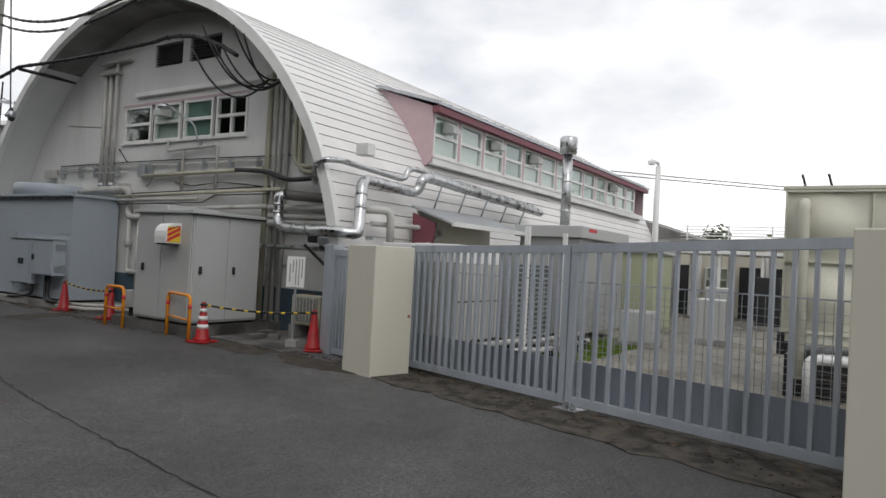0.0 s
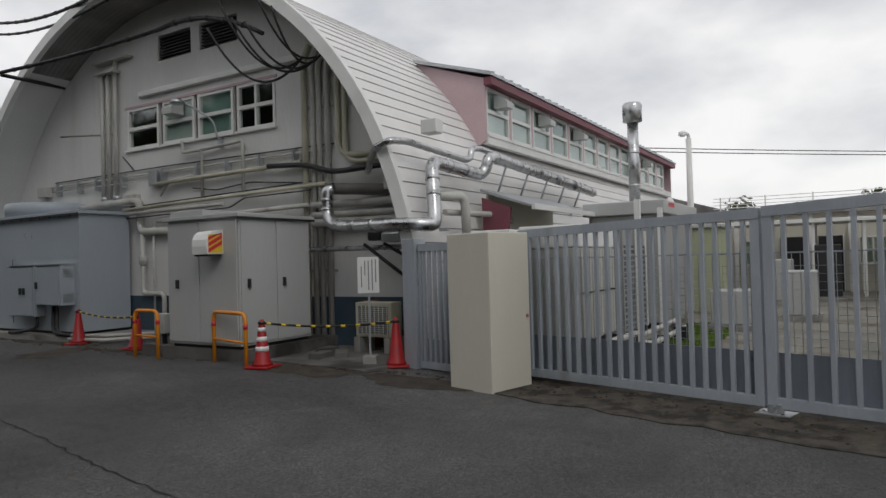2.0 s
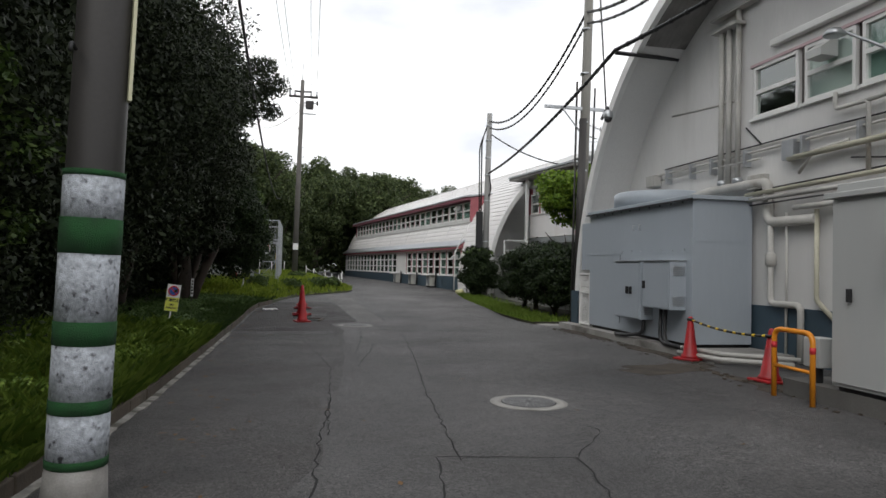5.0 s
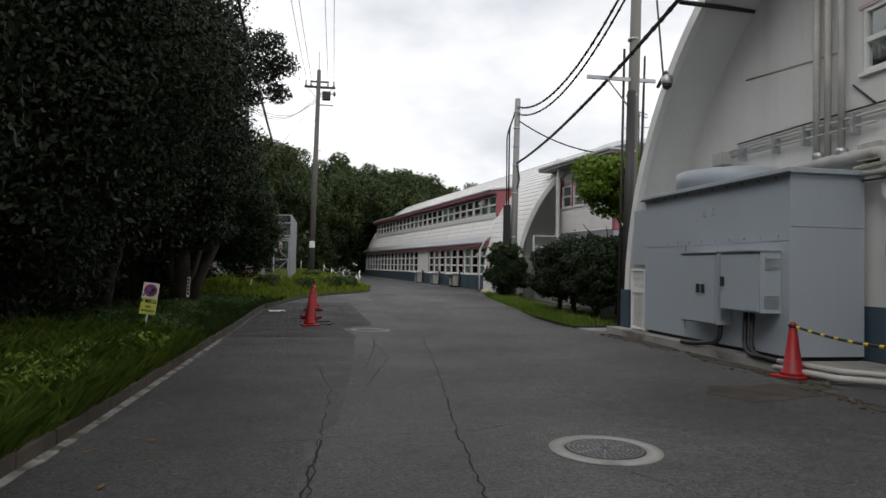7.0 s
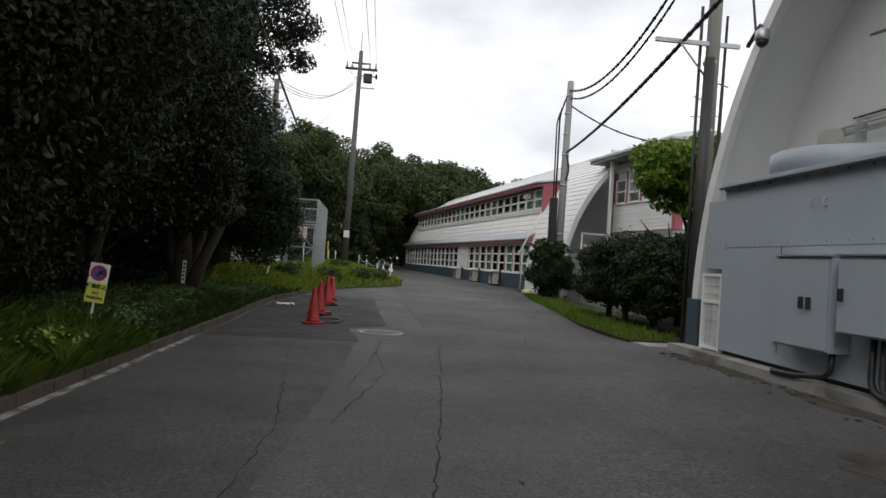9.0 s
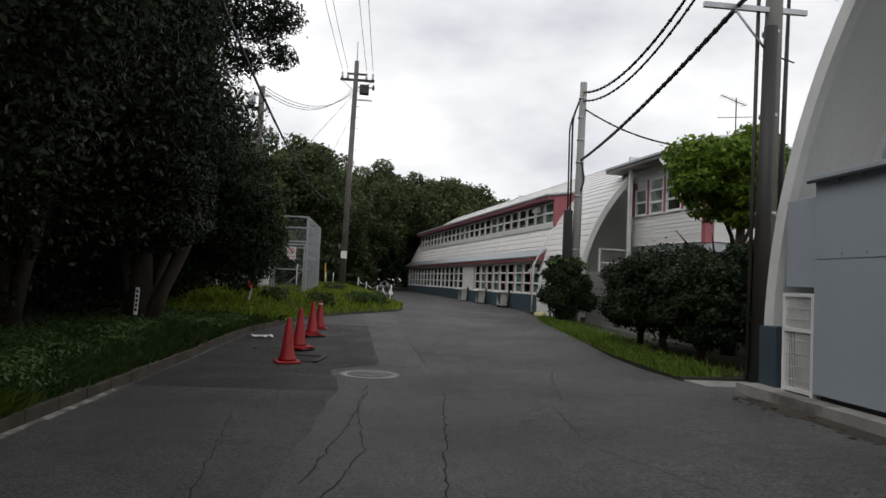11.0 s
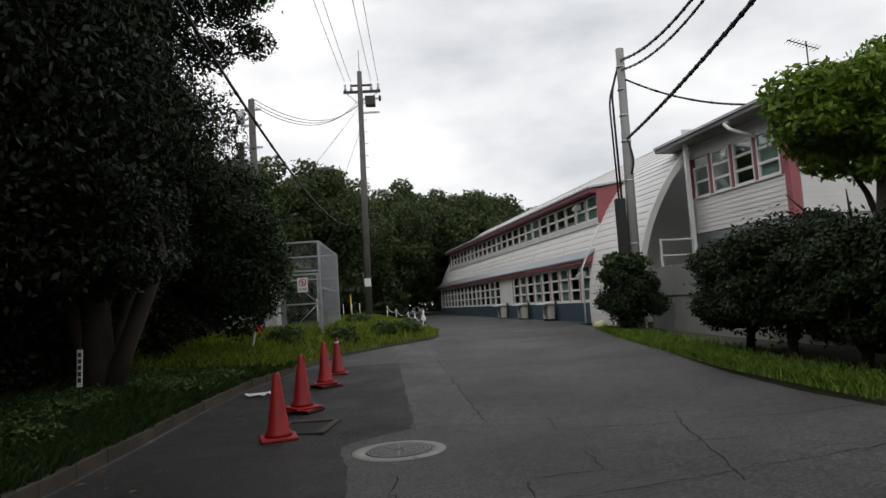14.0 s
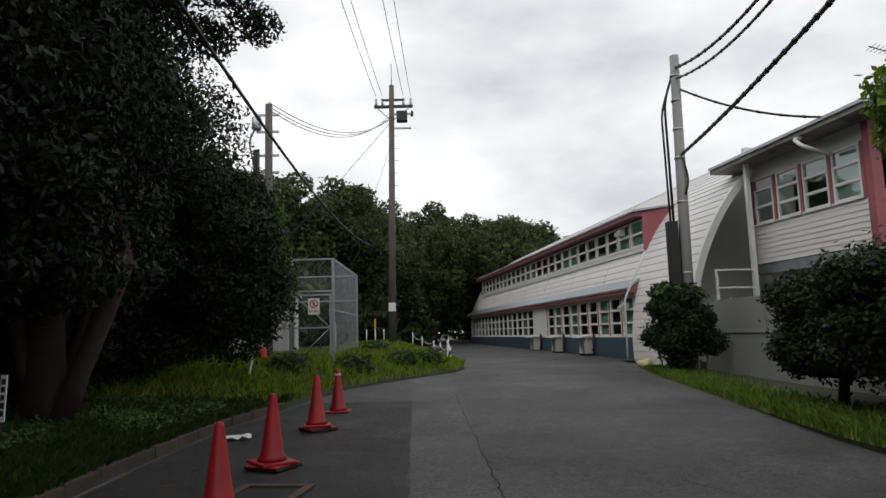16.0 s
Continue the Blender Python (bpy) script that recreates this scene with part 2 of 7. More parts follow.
M_APRON = mat("stained_apron", (0.15, 0.145, 0.135), 0.85, 0, 0.35, 1.4, 60, 0.3, (0.035, 0.032, 0.03), 0.5)
M_FENCE = mat("grey_fence_panel", (0.24, 0.24, 0.225), 0.7, 0, 0.12, 1.2, 40, 0.08)
M_PALEGREEN = mat("pale_green_box", (0.4, 0.43, 0.28), 0.6, 0, 0.12, 1.2, 40, 0.05)
M_GLASS = glass_mat("window_glass", (0.86, 0.92, 0.9))
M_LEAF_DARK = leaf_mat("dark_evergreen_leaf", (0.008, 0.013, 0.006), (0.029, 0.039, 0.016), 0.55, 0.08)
M_LEAF_MID = leaf_mat("mid_green_leaf", (0.03, 0.06, 0.014), (0.1, 0.15, 0.035), 0.45, 0.3)
M_LEAF_LIGHT = leaf_mat("fresh_green_leaf", (0.07, 0.14, 0.015), (0.22, 0.32, 0.04), 0.45, 0.35)
M_LEAF_HEDGE = leaf_mat("hedge_leaf", (0.007, 0.015, 0.006), (0.03, 0.048, 0.014), 0.5, 0.15)
M_LEAF_FAR = leaf_mat("far_wood_leaf", (0.024, 0.04, 0.014), (0.112, 0.145, 0.056), 0.55, 0.3)
# bank weeds; the shade of the trees is put into this green
M_WEED = leaf_mat("weed_in_shade_tone", (0.038, 0.078, 0.02), (0.12, 0.185, 0.055), 0.55, 0.25)
M_GRASS_B = leaf_mat("fresh_grass_blade", (0.13, 0.21, 0.02), (0.4, 0.48, 0.07), 0.55, 0.4)
M_GRASS = leaf_mat("grass_blade", (0.1, 0.18, 0.025), (0.3, 0.41, 0.075), 0.55, 0.35)


# ---- mesh helpers ----
def part(name, bm, material, parent=None, label="", smooth=False):
    """Link a bmesh as one mesh object, under a thing or a part."""
    me = bpy.data.meshes.new(name)
    bmesh.ops.recalc_face_normals(bm, faces=bm.faces)
    bm.to_mesh(me)
    bm.free()
    return placed(name, me, material, parent, label, smooth)


def placed(name, me, material=None, parent=None, label="", smooth=False, m=None):
    if material and not me.materials:
        me.materials.append(material)
    if smooth:
        me.shade_smooth()
    ob = new(name, me)
    ob.parent = parent
    if m is not None:
        ob.matrix_basis = m
    return tagged(ob, label)


def thing(name, label, category, m=None, group="", kind=""):
    ob = new(name)
    ob.empty_display_size = 0.2
    if m is not None:
        ob.matrix_basis = m
    return tagged(ob, label, category, group, kind)


def add_box(bm, x0, x1, y0, y1, z0, z1, bevel=0.0):
    vs = [bm.verts.new(p) for p in ((x0, y0, z0), (x1, y0, z0), (x1, y1, z0), (x0, y1, z0), (x0, y0, z1), (x1, y0, z1), (x1, y1, z1), (x0, y1, z1))]
    fs = [bm.faces.new([vs[i] for i in q]) for q in ((3, 2, 1, 0), (4, 5, 6, 7), (0, 1, 5, 4), (1, 2, 6, 5), (2, 3, 7, 6), (3, 0, 4, 7))]
    if bevel:
        es = list({e for f in fs for e in f.edges})
        bmesh.ops.bevel(bm, geom=es, offset=bevel, segments=2, affect="EDGES", profile=0.5)


def box(x0, x1, y0, y1, z0, z1, bevel=0.0):
    bm = bmesh.new()
    add_box(bm, x0, x1, y0, y1, z0, z1, bevel)
    return bm


def add_tube(bm, pts, r, sides=10, caps=True):
    """A tube along points; r is one radius or one for each point."""
    pts = [Vector(p) for p in pts]
    rs = r if isinstance(r, (list, tuple)) else [r] * len(pts)
    rings, up = [], None
    for i, p in enumerate(pts):
        a = (pts[i] - pts[i - 1]).normalized() if i else None
        b = (pts[i + 1] - pts[i]).normalized() if i < len(pts) - 1 else None
        d = ((a + b) if a and b else (a or b)).normalized()
        if up is None:
            up = Vector((0, 0, 1)) if abs(d.z) < 0.9 else Vector((1, 0, 0))
        side = d.cross(up).normalized()
        up = side.cross(d).normalized()
        k = 1.0
        if a and b:
            k = 1 / max(0.5, math.cos(a.angle(b) / 2))
        rings.append([bm.verts.new(p + (side * math.cos(2 * math.pi * j / sides) + up * math.sin(2 * math.pi * j / sides)) * rs[i] * k) for j in range(sides)])
    for u, v in zip(rings, rings[1:]):
        for j in range(sides):
            f = bm.faces.new((u[j], u[(j + 1) % sides], v[(j + 1) % sides], v[j]))
            f.smooth = True
    if caps:
        bm.faces.new(rings[0][::-1])
        bm.faces.new(rings[-1])


def tube(pts, r, sides=10):
    bm = bmesh.new()
    add_tube(bm, pts, r, sides)
    return bm


def bent(pts, radius=0.12, steps=4):
    """Points with their corners rounded, as pipe elbows are."""
    pts = [Vector(p) for p in pts]
    out = [pts[0]]
    for a, b, c in zip(pts, pts[1:], pts[2:]):
        k = min(radius, (a - b).length * 0.45, (c - b).length * 0.45)
        p, q = b + (a - b).normalized() * k, b + (c - b).normalized() * k
        for i in range(steps + 1):
            t = i / steps
            out.append(p * (1 - t) ** 2 + b * 2 * t * (1 - t) + q * t * t)
    out.append(pts[-1])
    return out


def add_lathe(bm, prof, sides=20, centre=(0, 0, 0)):
    cx, cy, cz = centre
    rings = [[bm.verts.new((cx + r * math.cos(2 * math.pi * j / sides), cy + r * math.sin(2 * math.pi * j / sides), cz + z)) for j in range(sides)] for r, z in prof]
    for u, v in zip(rings, rings[1:]):
        for j in range(sides):
            bm.faces.new((u[j], u[(j + 1) % sides], v[(j + 1) % sides], v[j])).smooth = True
    bm.faces.new(rings[0][::-1])
    bm.faces.new(rings[-1])


def lathe(prof, sides=20, centre=(0, 0, 0)):
    bm = bmesh.new()
    add_lathe(bm, prof, sides, centre)
    return bm


def prism(points, z0, z1):
    """An upright slab over a plan of (x, y) points."""
    bm = bmesh.new()
    lo = [bm.verts.new((x, y, z0)) for x, y in points]
    hi = [bm.verts.new((x, y, z1)) for x, y in points]
    bm.faces.new(lo[::-1])
    bm.faces.new(hi)
    for i in range(len(points)):
        j = (i + 1) % len(points)
        bm.faces.new((lo[i], lo[j], hi[j], hi[i]))
    return bm


def extrude_yz(points, x0, x1):
    """A slab whose outline lies in the y-z plane."""
    bm = bmesh.new()
    a = [bm.verts.new((x0, y, z)) for y, z in points]
    b = [bm.verts.new((x1, y, z)) for y, z in points]
    bm.faces.new(a)
    bm.faces.new(b[::-1])
    for i in range(len(points)):
        j = (i + 1) % len(points)
        bm.faces.new((a[i], b[i], b[j], a[j]))
    return bm


def quick_mesh(name, verts, quads):
    """A mesh from arrays of points and of four corners."""
    me = bpy.data.meshes.new(name)
    nv, nf = len(verts), len(quads)
    me.vertices.add(nv)
    me.vertices.foreach_set("co", np.asarray(verts, dtype=np.float32).ravel())
    k = quads.shape[1]
    me.loops.add(nf * k)
    me.loops.foreach_set("vertex_index", np.asarray(quads, dtype=np.int32).ravel())
    me.polygons.add(nf)
    me.polygons.foreach_set("loop_start", np.arange(0, nf * k, k, dtype=np.int32))
    me.polygons.foreach_set("loop_total", np.full(nf, k, dtype=np.int32))
    me.update(calc_edges=True)
    return me


def gz(x, y):
    """Height of the road: level, rising a little beyond the first hall and towards its foot."""
    z = 0.014 * min(max(0, y - 16), 16) + 0.008 * max(0, y - 32)
    fade = min(1, max(0, (y + 1.5) / 2.5)) * min(1, max(0, (16.5 - y) / 3))
    return z + min(0.08, 0.028 * max(0, x - 2.9)) * fade


# ---- ground, road, banks ----
def sheet(name, xs, ys, height, material, label, category="", kind="structure", m=None):
    xs, ys = np.asarray(xs, float), np.asarray(ys, float)
    verts = np.array([(x, y, height(x, y)) for y in ys for x in xs])
    nx = len(xs)
    quads = np.array([(j * nx + i, j * nx + i + 1, (j + 1) * nx + i + 1, (j + 1) * nx + i) for j in range(len(ys) - 1) for i in range(nx - 1)])
    ob = placed(name, quick_mesh(name, verts, quads), material, None, label, True)
    return tagged(ob, "", category, "", kind)


sheet("ground", [-900, -200, -60, -30, -15, 0, 15, 30, 60, 200, 900], [-900, -200, -60, -30, 0, 15, 30, 45, 60, 90, 200, 900],
      lambda x, y: gz(0, min(y, 120)) - 0.06, M_SOIL, "bare brown soil around the works yard", "ground")
sheet("road", np.arange(-6.0, 8.1, 0.35), np.arange(-40, 34, 0.5), gz, M_ASPHALT, "worn dark grey asphalt road with cracks", "road")
sheet("road_far", np.arange(-14, 14, 1.0), np.arange(33.5, 110, 1.0), lambda x, y: gz(0, y) + 0.0, M_ASPHALT, "worn asphalt road bending away", "road")


def edge_x(y):
    """Right-hand edge of the grass bank along the road."""
    pts = ((-40, -6.0), (-6, -5.0), (-2.4, -2.6), (0.3, -1.78), (3, -1.54), (6, -1.41), (10, -1.35), (14, -1.3), (18, -1.27), (20.5, -1.16), (22, -0.85), (24, -0.55), (26, -0.1), (27.8, 0.8), (30.4, 2.45), (31.8, 2.75), (34, 2.6), (48, 1.0), (66, -1.4), (110, -8))
    for (a, p), (b, q) in zip(pts, pts[1:]):
        if a <= y <= b:
            return p + (q - p) * (y - a) / (b - a)
    return pts[-1][1]


def bank_z(x, y):
    d = max(0.0, edge_x(y) - x)
    far = min(1, max(0, (y - 22) / 5))
    rise = 0.11 * (1 - far) + 0.04 * far + min(0.5, 0.05 * d) * (1 - far) + 0.5 * far * min(1, d / 1.6)
    lump = 0.05 * noise.noise((x * 0.7, y * 0.7, 3.0)) * min(1, d)
    return gz(0, y) + rise + lump


by = np.concatenate([np.arange(-40, 20, 1.0), np.arange(20, 36, 0.4), np.arange(36, 110, 2.0)])
bd = np.concatenate([np.arange(0, 3, 0.3), np.arange(3, 10, 0.8), np.arange(10, 60, 6.0)])
bverts, nbd = [], len(bd) + 1
for y in by:
    e = edge_x(y) - 0.16 * min(1, max(0, (23 - y) / 2))
    bverts.append((e, y, gz(0, y) - 0.05))
    bverts += [(e - d, y, bank_z(e - d, y)) for d in bd]
bq = np.array([(j * nbd + i, (j + 1) * nbd + i, (j + 1) * nbd + i + 1, j * nbd + i + 1) for j in range(len(by) - 1) for i in range(nbd - 1)])
tagged(placed("grass_bank", quick_mesh("grass_bank", np.array(bverts), bq), M_SOIL, None, "earth bank under long grass beside the road", True), "", "bank", "", "structure")

# kerb stones along the bank, each a piece of its own
kerb = tagged(new("kerb"), "low weathered concrete kerb stones along the grass", "kerb", "", "structure")
kb = box(-0.075, 0.075, -0.298, 0.298, -0.1, 0.13, 0.012)
kerb_me = bpy.data.meshes.new("kerb_stone")
kb.to_mesh(kerb_me)
kb.free()
for i in range(43):
    y = -3.0 + 0.6 * i
    a = math.atan2(edge_x(y + 0.3) - edge_x(y - 0.3), 0.6)
    placed("kerb_stone", kerb_me, M_KERB, kerb, "", False, pose(edge_x(y) - 0.075, y, gz(0, y) + 0.004 * math.sin(i * 2.1), 0, 0, -math.degrees(a)))
gutter, prev = bmesh.new(), None
for y0 in np.arange(-4.0, 13.2, 0.1):
    xa, xb = edge_x(y0) + 0.003, edge_x(y0) + 0.075 + 0.04 * noise.noise((y0 * 2.3, 3.0, 0)) + 0.02 * noise.noise((y0 * 9, 5.0, 0))
    cur = [gutter.verts.new((x, y0, gz(0, y0) + z)) for x, z in ((xa, 0.018), (xb, 0.01), (xb, -0.03))]
    if prev:
        for i in (0, 1):
            gutter.faces.new((prev[i], prev[i + 1], cur[i + 1], cur[i]))
    prev = cur
tagged(part("gutter_edge", gutter, M_GUTTER, None, "rough pale concrete gutter edge along the road"), "", "gutter", "", "structure")


def crack(pts, w=0.018):
    """A crack in the asphalt: a thin ragged dark strip."""
    bm = bmesh.new()
    rnd = random.Random(len(pts) * 7 + int(pts[0][1] * 10))
    line = []
    for (x0, y0), (x1, y1) in zip(pts, pts[1:]):
        n = max(2, int(math.hypot(x1 - x0, y1 - y0) / 0.12))
        line += [(x0 + (x1 - x0) * i / n, y0 + (y1 - y0) * i / n) for i in range(n)]
    line.append(pts[-1])
    prev = None
    for i, (x, y) in enumerate(line):
        x += rnd.uniform(-0.02, 0.02)
        y += rnd.uniform(-0.02, 0.02)
        ww = w * rnd.uniform(0.25, 1.0)
        a, b = line[max(0, i - 1)], line[min(len(line) - 1, i + 1)]
        dx, dy = b[0] - a[0], b[1] - a[1]
        k = math.hypot(dx, dy) or 1
        cur = [bm.verts.new((x + s * dy / k * ww, y - s * dx / k * ww, gz(x, y) + 0.005)) for s in (-1, 1)]
        if prev:
            bm.faces.new((prev[0], prev[1], cur[1], cur[0]))
        prev = cur
    return tagged(part("crack", bm, M_CRACK, None, "dark crack across the worn asphalt"), "", "crack", "cracks in the road", "structure")


# ---- arched halls ----
def courses(parent, x0, x1, y0, z0, R, a0, a1, width, material=M_PLANK):
    """Lapped board courses round a barrel roof; angles from the -y side."""
    n = max(1, round((a1 - a0) * R / width))
    # dark sheet added so the gaps between boards show as shadow lines
    part("roof_deck", arc_band(x0 + 0.02, x1 - 0.02, y0, z0, R - 0.09, R - 0.03, a0, a1), M_GRIME, parent, "dark backing added for the shadow lines between boards")
    for i in range(n):
        t0, t1 = a0 + (a1 - a0) * i / n, a0 + (a1 - a0) * (i + 1) / n
        pts = []
        if t0 + t1 > math.pi:
            t0, t1 = t1, t0
        t1 += (0.009 if t1 < t0 else -0.009) / R
        for t, r in ((t0, R + 0.024), ((t0 + t1) / 2, R + 0.019), (t1, R + 0.008), (t1, R - 0.02), (t0, R - 0.012)):
            pts.append((y0 - r * math.cos(t), z0 + r * math.sin(t)))
        part("plank", extrude_yz(pts, x0, x1), material, parent)


def arc_band(x0, x1, y0, z0, r0, r1, a0, a1, n=48):
    """A curved slab between two radii."""
    bm = bmesh.new()
    rings = []
    for i in range(n + 1):
        t = a0 + (a1 - a0) * i / n
        c, s = math.cos(t), math.sin(t)
        rings.append([bm.verts.new((x, y0 - r * c, z0 + r * s)) for x, r in ((x0, r0), (x0, r1), (x1, r1), (x1, r0))])
    for u, v in zip(rings, rings[1:]):
        for j in range(4):
            bm.faces.new((u[j], u[(j + 1) % 4], v[(j + 1) % 4], v[j]))
    bm.faces.new(rings[0])
    bm.faces.new(rings[-1][::-1])
    return bm


def end_wall(x, y0, z0, R, holes, zlow, step=0.25):
    """A wall that fills the arch, with rectangular openings (y0, y1, z0, z1)."""
    bm = bmesh.new()
    ys = set(np.round(np.arange(y0 - R, y0 + R + 1e-6, step), 3)) | {v for h in holes for v in h[:2]}
    ys = sorted(v for v in ys if y0 - R <= v <= y0 + R)
    zs = sorted({zlow} | {v for h in holes for v in h[2:]})
    top = lambda y: z0 + math.sqrt(max(0.0, R * R - (y - y0) ** 2))
    cache = {}

    def vert(y, z):
        k = (round(y, 4), round(z, 4))
        if k not in cache:
            cache[k] = bm.verts.new((x, *k))
        return cache[k]

    for a, b in zip(ys, ys[1:]):
        for k, lo in enumerate(zs):
            hi = zs[k + 1] if k + 1 < len(zs) else 99
            if any(h[0] - 1e-4 <= a and b <= h[1] + 1e-4 and h[2] - 1e-4 <= lo and hi <= h[3] + 1e-4 for h in holes):
                continue
            ha, hb = min(hi, top(a)), min(hi, top(b))
            vs = []
            for v in (vert(a, lo) if lo < ha + 1e-4 else None, vert(b, lo) if lo < hb + 1e-4 else None, vert(b, hb) if hb > lo + 1e-4 else None, vert(a, ha) if ha > lo + 1e-4 else None):
                if v and v not in vs:
                    vs.append(v)
            if len(vs) > 2:
                try:
                    bm.faces.new(vs)
                except ValueError:
                    pass
    return bm


def grid_plate(xs, zs, open_cells, y0, y1):
    """One connected upright plate with rectangular openings."""
    bm = bmesh.new()
    v = {(i, j, k): bm.verts.new((x, y, z)) for i, x in enumerate(xs) for j, z in enumerate(zs) for k, y in enumerate((y0, y1))}
    full = lambda i, j: 0 <= i < len(xs) - 1 and 0 <= j < len(zs) - 1 and (i, j) not in open_cells
    for i in range(len(xs) - 1):
        for j in range(len(zs) - 1):
            if not full(i, j):
                continue
            for k in (0, 1):
                bm.faces.new([v[p] for p in ((i, j, k), (i + 1, j, k), (i + 1, j + 1, k), (i, j + 1, k))])
            for di, dj, p, q in ((-1, 0, (i, j), (i, j + 1)), (1, 0, (i + 1, j), (i + 1, j + 1)), (0, -1, (i, j), (i + 1, j)), (0, 1, (i, j + 1), (i + 1, j + 1))):
                if not full(i + di, j + dj):
                    bm.faces.new((v[(*p, 0)], v[(*q, 0)], v[(*q, 1)], v[(*p, 1)]))
    bmesh.ops.recalc_face_normals(bm, faces=bm.faces)
    return bm


WINDOWS = {}


def window(parent, m, w, h, rows, cols=1, back=None, name="window", frame_mat=M_TRIM, label=""):
    """A white window in local x-z, front towards -y: frame with bars, sill, glass, what hangs behind."""
    key = (round(w, 3), round(h, 3), rows, cols, frame_mat.name)
    if key not in WINDOWS:
        f, d = 0.06, 0.045
        xs, zs, xo, zo = [0.0], [0.0], [], []
        for n, size, cuts, opens, bar in ((cols, w, xs, xo, 0.03), (rows, h, zs, zo, 0.036)):
            for k in range(n):
                lo = f if k == 0 else size * k / n + bar
                hi = size - f if k == n - 1 else size * (k + 1) / n - bar
                opens.append(len(cuts))
                cuts += [lo, hi]
            cuts.append(size)
        bm = grid_plate(xs, zs, {(i, j) for i in xo for j in zo}, -d, d)
        me = bpy.data.meshes.new("window")
        bm.to_mesh(me)
        bm.free()
        g = box(f, w - f, 0.0, 0.006, f, h - f)
        ge = bpy.data.meshes.new("pane")
        g.to_mesh(ge)
        g.free()
        s = box(-0.04, w + 0.04, -0.1, 0.02, -0.05, -0.003)
        se = bpy.data.meshes.new("sill")
        s.to_mesh(se)
        s.free()
        c = box(f * 0.4, w - f * 0.4, 0.052, 0.06, f * 0.4, h - f * 0.4)
        ce = bpy.data.meshes.new("blind")
        c.to_mesh(ce)
        c.free()
        WINDOWS[key] = me, ge, se, ce
    me, ge, se, ce = WINDOWS[key]
    win = placed(name, me, frame_mat, parent, label, False, m)
    pane = placed("pane", ge, M_GLASS, win)
    pane.visible_shadow = False
    placed("sill", se, frame_mat, win)
    if back:
        b = bpy.data.objects.new("blind", ce)
        scene.collection.objects.link(b)
        b.parent = win
        if not ce.materials:
            ce.materials.append(back)
        b.material_slots[0].link = "OBJECT"
        b.material_slots[0].material = back
    return win


def vent_hood(parent, m):
    """Small weather hood over a fan outlet."""
    bm = extrude_yz([(0, 0.0), (0, 0.26), (-0.1, 0.26), (-0.3, 0.12), (-0.3, 0.0)], -0.16, 0.16)
    ob = part("vent_hood", bm, M_GREY, parent)
    ob.matrix_basis = m
    return ob


# first hall: barrel roof along x, its arch facing the road
HX, HY, HZ, HR = 6.95, 6.98, 0.6, 6.86
hall = thing("arched_hall", "white barrel-roofed hall with lapped boards and pink dormer", "building")
courses(hall, HX, 27.8, HY, HZ, HR, radians(-6), radians(186), 0.245)
part("arch_rim", arc_band(HX - 0.07, HX + 0.05, HY, HZ, HR - 0.16, HR + 0.05, radians(-6), radians(186), 72), M_TRIM, hall, "broad white arch rim")
part("soffit", arc_band(HX + 0.03, 8.3, HY, HZ, HR - 0.13, HR - 0.095, radians(-6), radians(186), 72), M_WALL, hall, "pale painted underside of the arch")
# added strips: shade under the crown, put in as a darker colour
for k in range(9):
    part("soffit_board", arc_band(HX + 0.06 + 0.108 * k, HX + 0.162 + 0.108 * k, HY, HZ, HR - 0.155, HR - 0.133, radians(62), radians(124), 26), M_SOFFIT, hall, "grey strips that stand in for shade under the arch crown")
W1 = [(7.43, 8.53), (6.28, 7.29), (5.1, 6.16), (3.95, 4.99)]
holes = [(3.93, 8.55, 4.2, 5.15), (6.33, 7.41, 6.05, 6.6), (4.94, 6.06, 6.05, 6.6)]
ew = part("end_wall", end_wall(8.0, HY, HZ, HR - 0.05, holes, -0.1), M_WALL, hall, "pale grey painted end wall")
sol = ew.modifiers.new("thickness", "SOLIDIFY")
sol.thickness, sol.offset = 0.16, 0
# added boards, painted dark in place of the unlit room
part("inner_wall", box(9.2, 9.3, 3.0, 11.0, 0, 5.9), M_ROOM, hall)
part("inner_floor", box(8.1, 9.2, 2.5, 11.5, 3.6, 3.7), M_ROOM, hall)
for (a, b), (rows, cols), back in zip(W1, ((2, 1), (2, 1), (2, 1), (2, 2)), (None, M_CURTAIN, M_BLIND, None)):
    window(hall, pose(7.96, b, 4.22, 0, 0, -90), b - a, 0.92, rows, cols, back)
wf = bmesh.new()
add_box(wf, 7.9, 8.02, 3.88, 8.6, 5.14, 5.19)
wd_ = bmesh.new()
add_box(wd_, 7.93, 8.02, 3.86, 8.62, 4.15, 4.178)
for y in (3.885, 5.045, 6.22, 7.36, 8.57):
    add_box(wd_, 7.95, 8.02, y - 0.022, y + 0.022, 4.18, 5.138)
part("window_joint", wd_, M_GRIME, hall, "dark weathered window joints")
part("window_surround", wf, M_PINK, hall, "faded pink window surround")
for a, b in ((6.33, 7.41), (4.94, 6.06)):
    lv = bmesh.new()
    for k in range(8):
        z = 6.07 + k * 0.067
        add_box(lv, 7.95, 8.05, a + 0.02, b - 0.02, z, z + 0.02)
    part("louvre", lv, M_DARK, hall, "dark louvred vent")
part("lamp_strip", box(7.82, 7.93, 3.3, 8.0, 5.34, 5.46, 0.02), M_TRIM, hall, "long white tube-lamp casing")
part("navy_plinth", box(7.86, 7.93, 0.6, 13.5, 0, 0.95), M_NAVY, hall, "dark navy painted base")


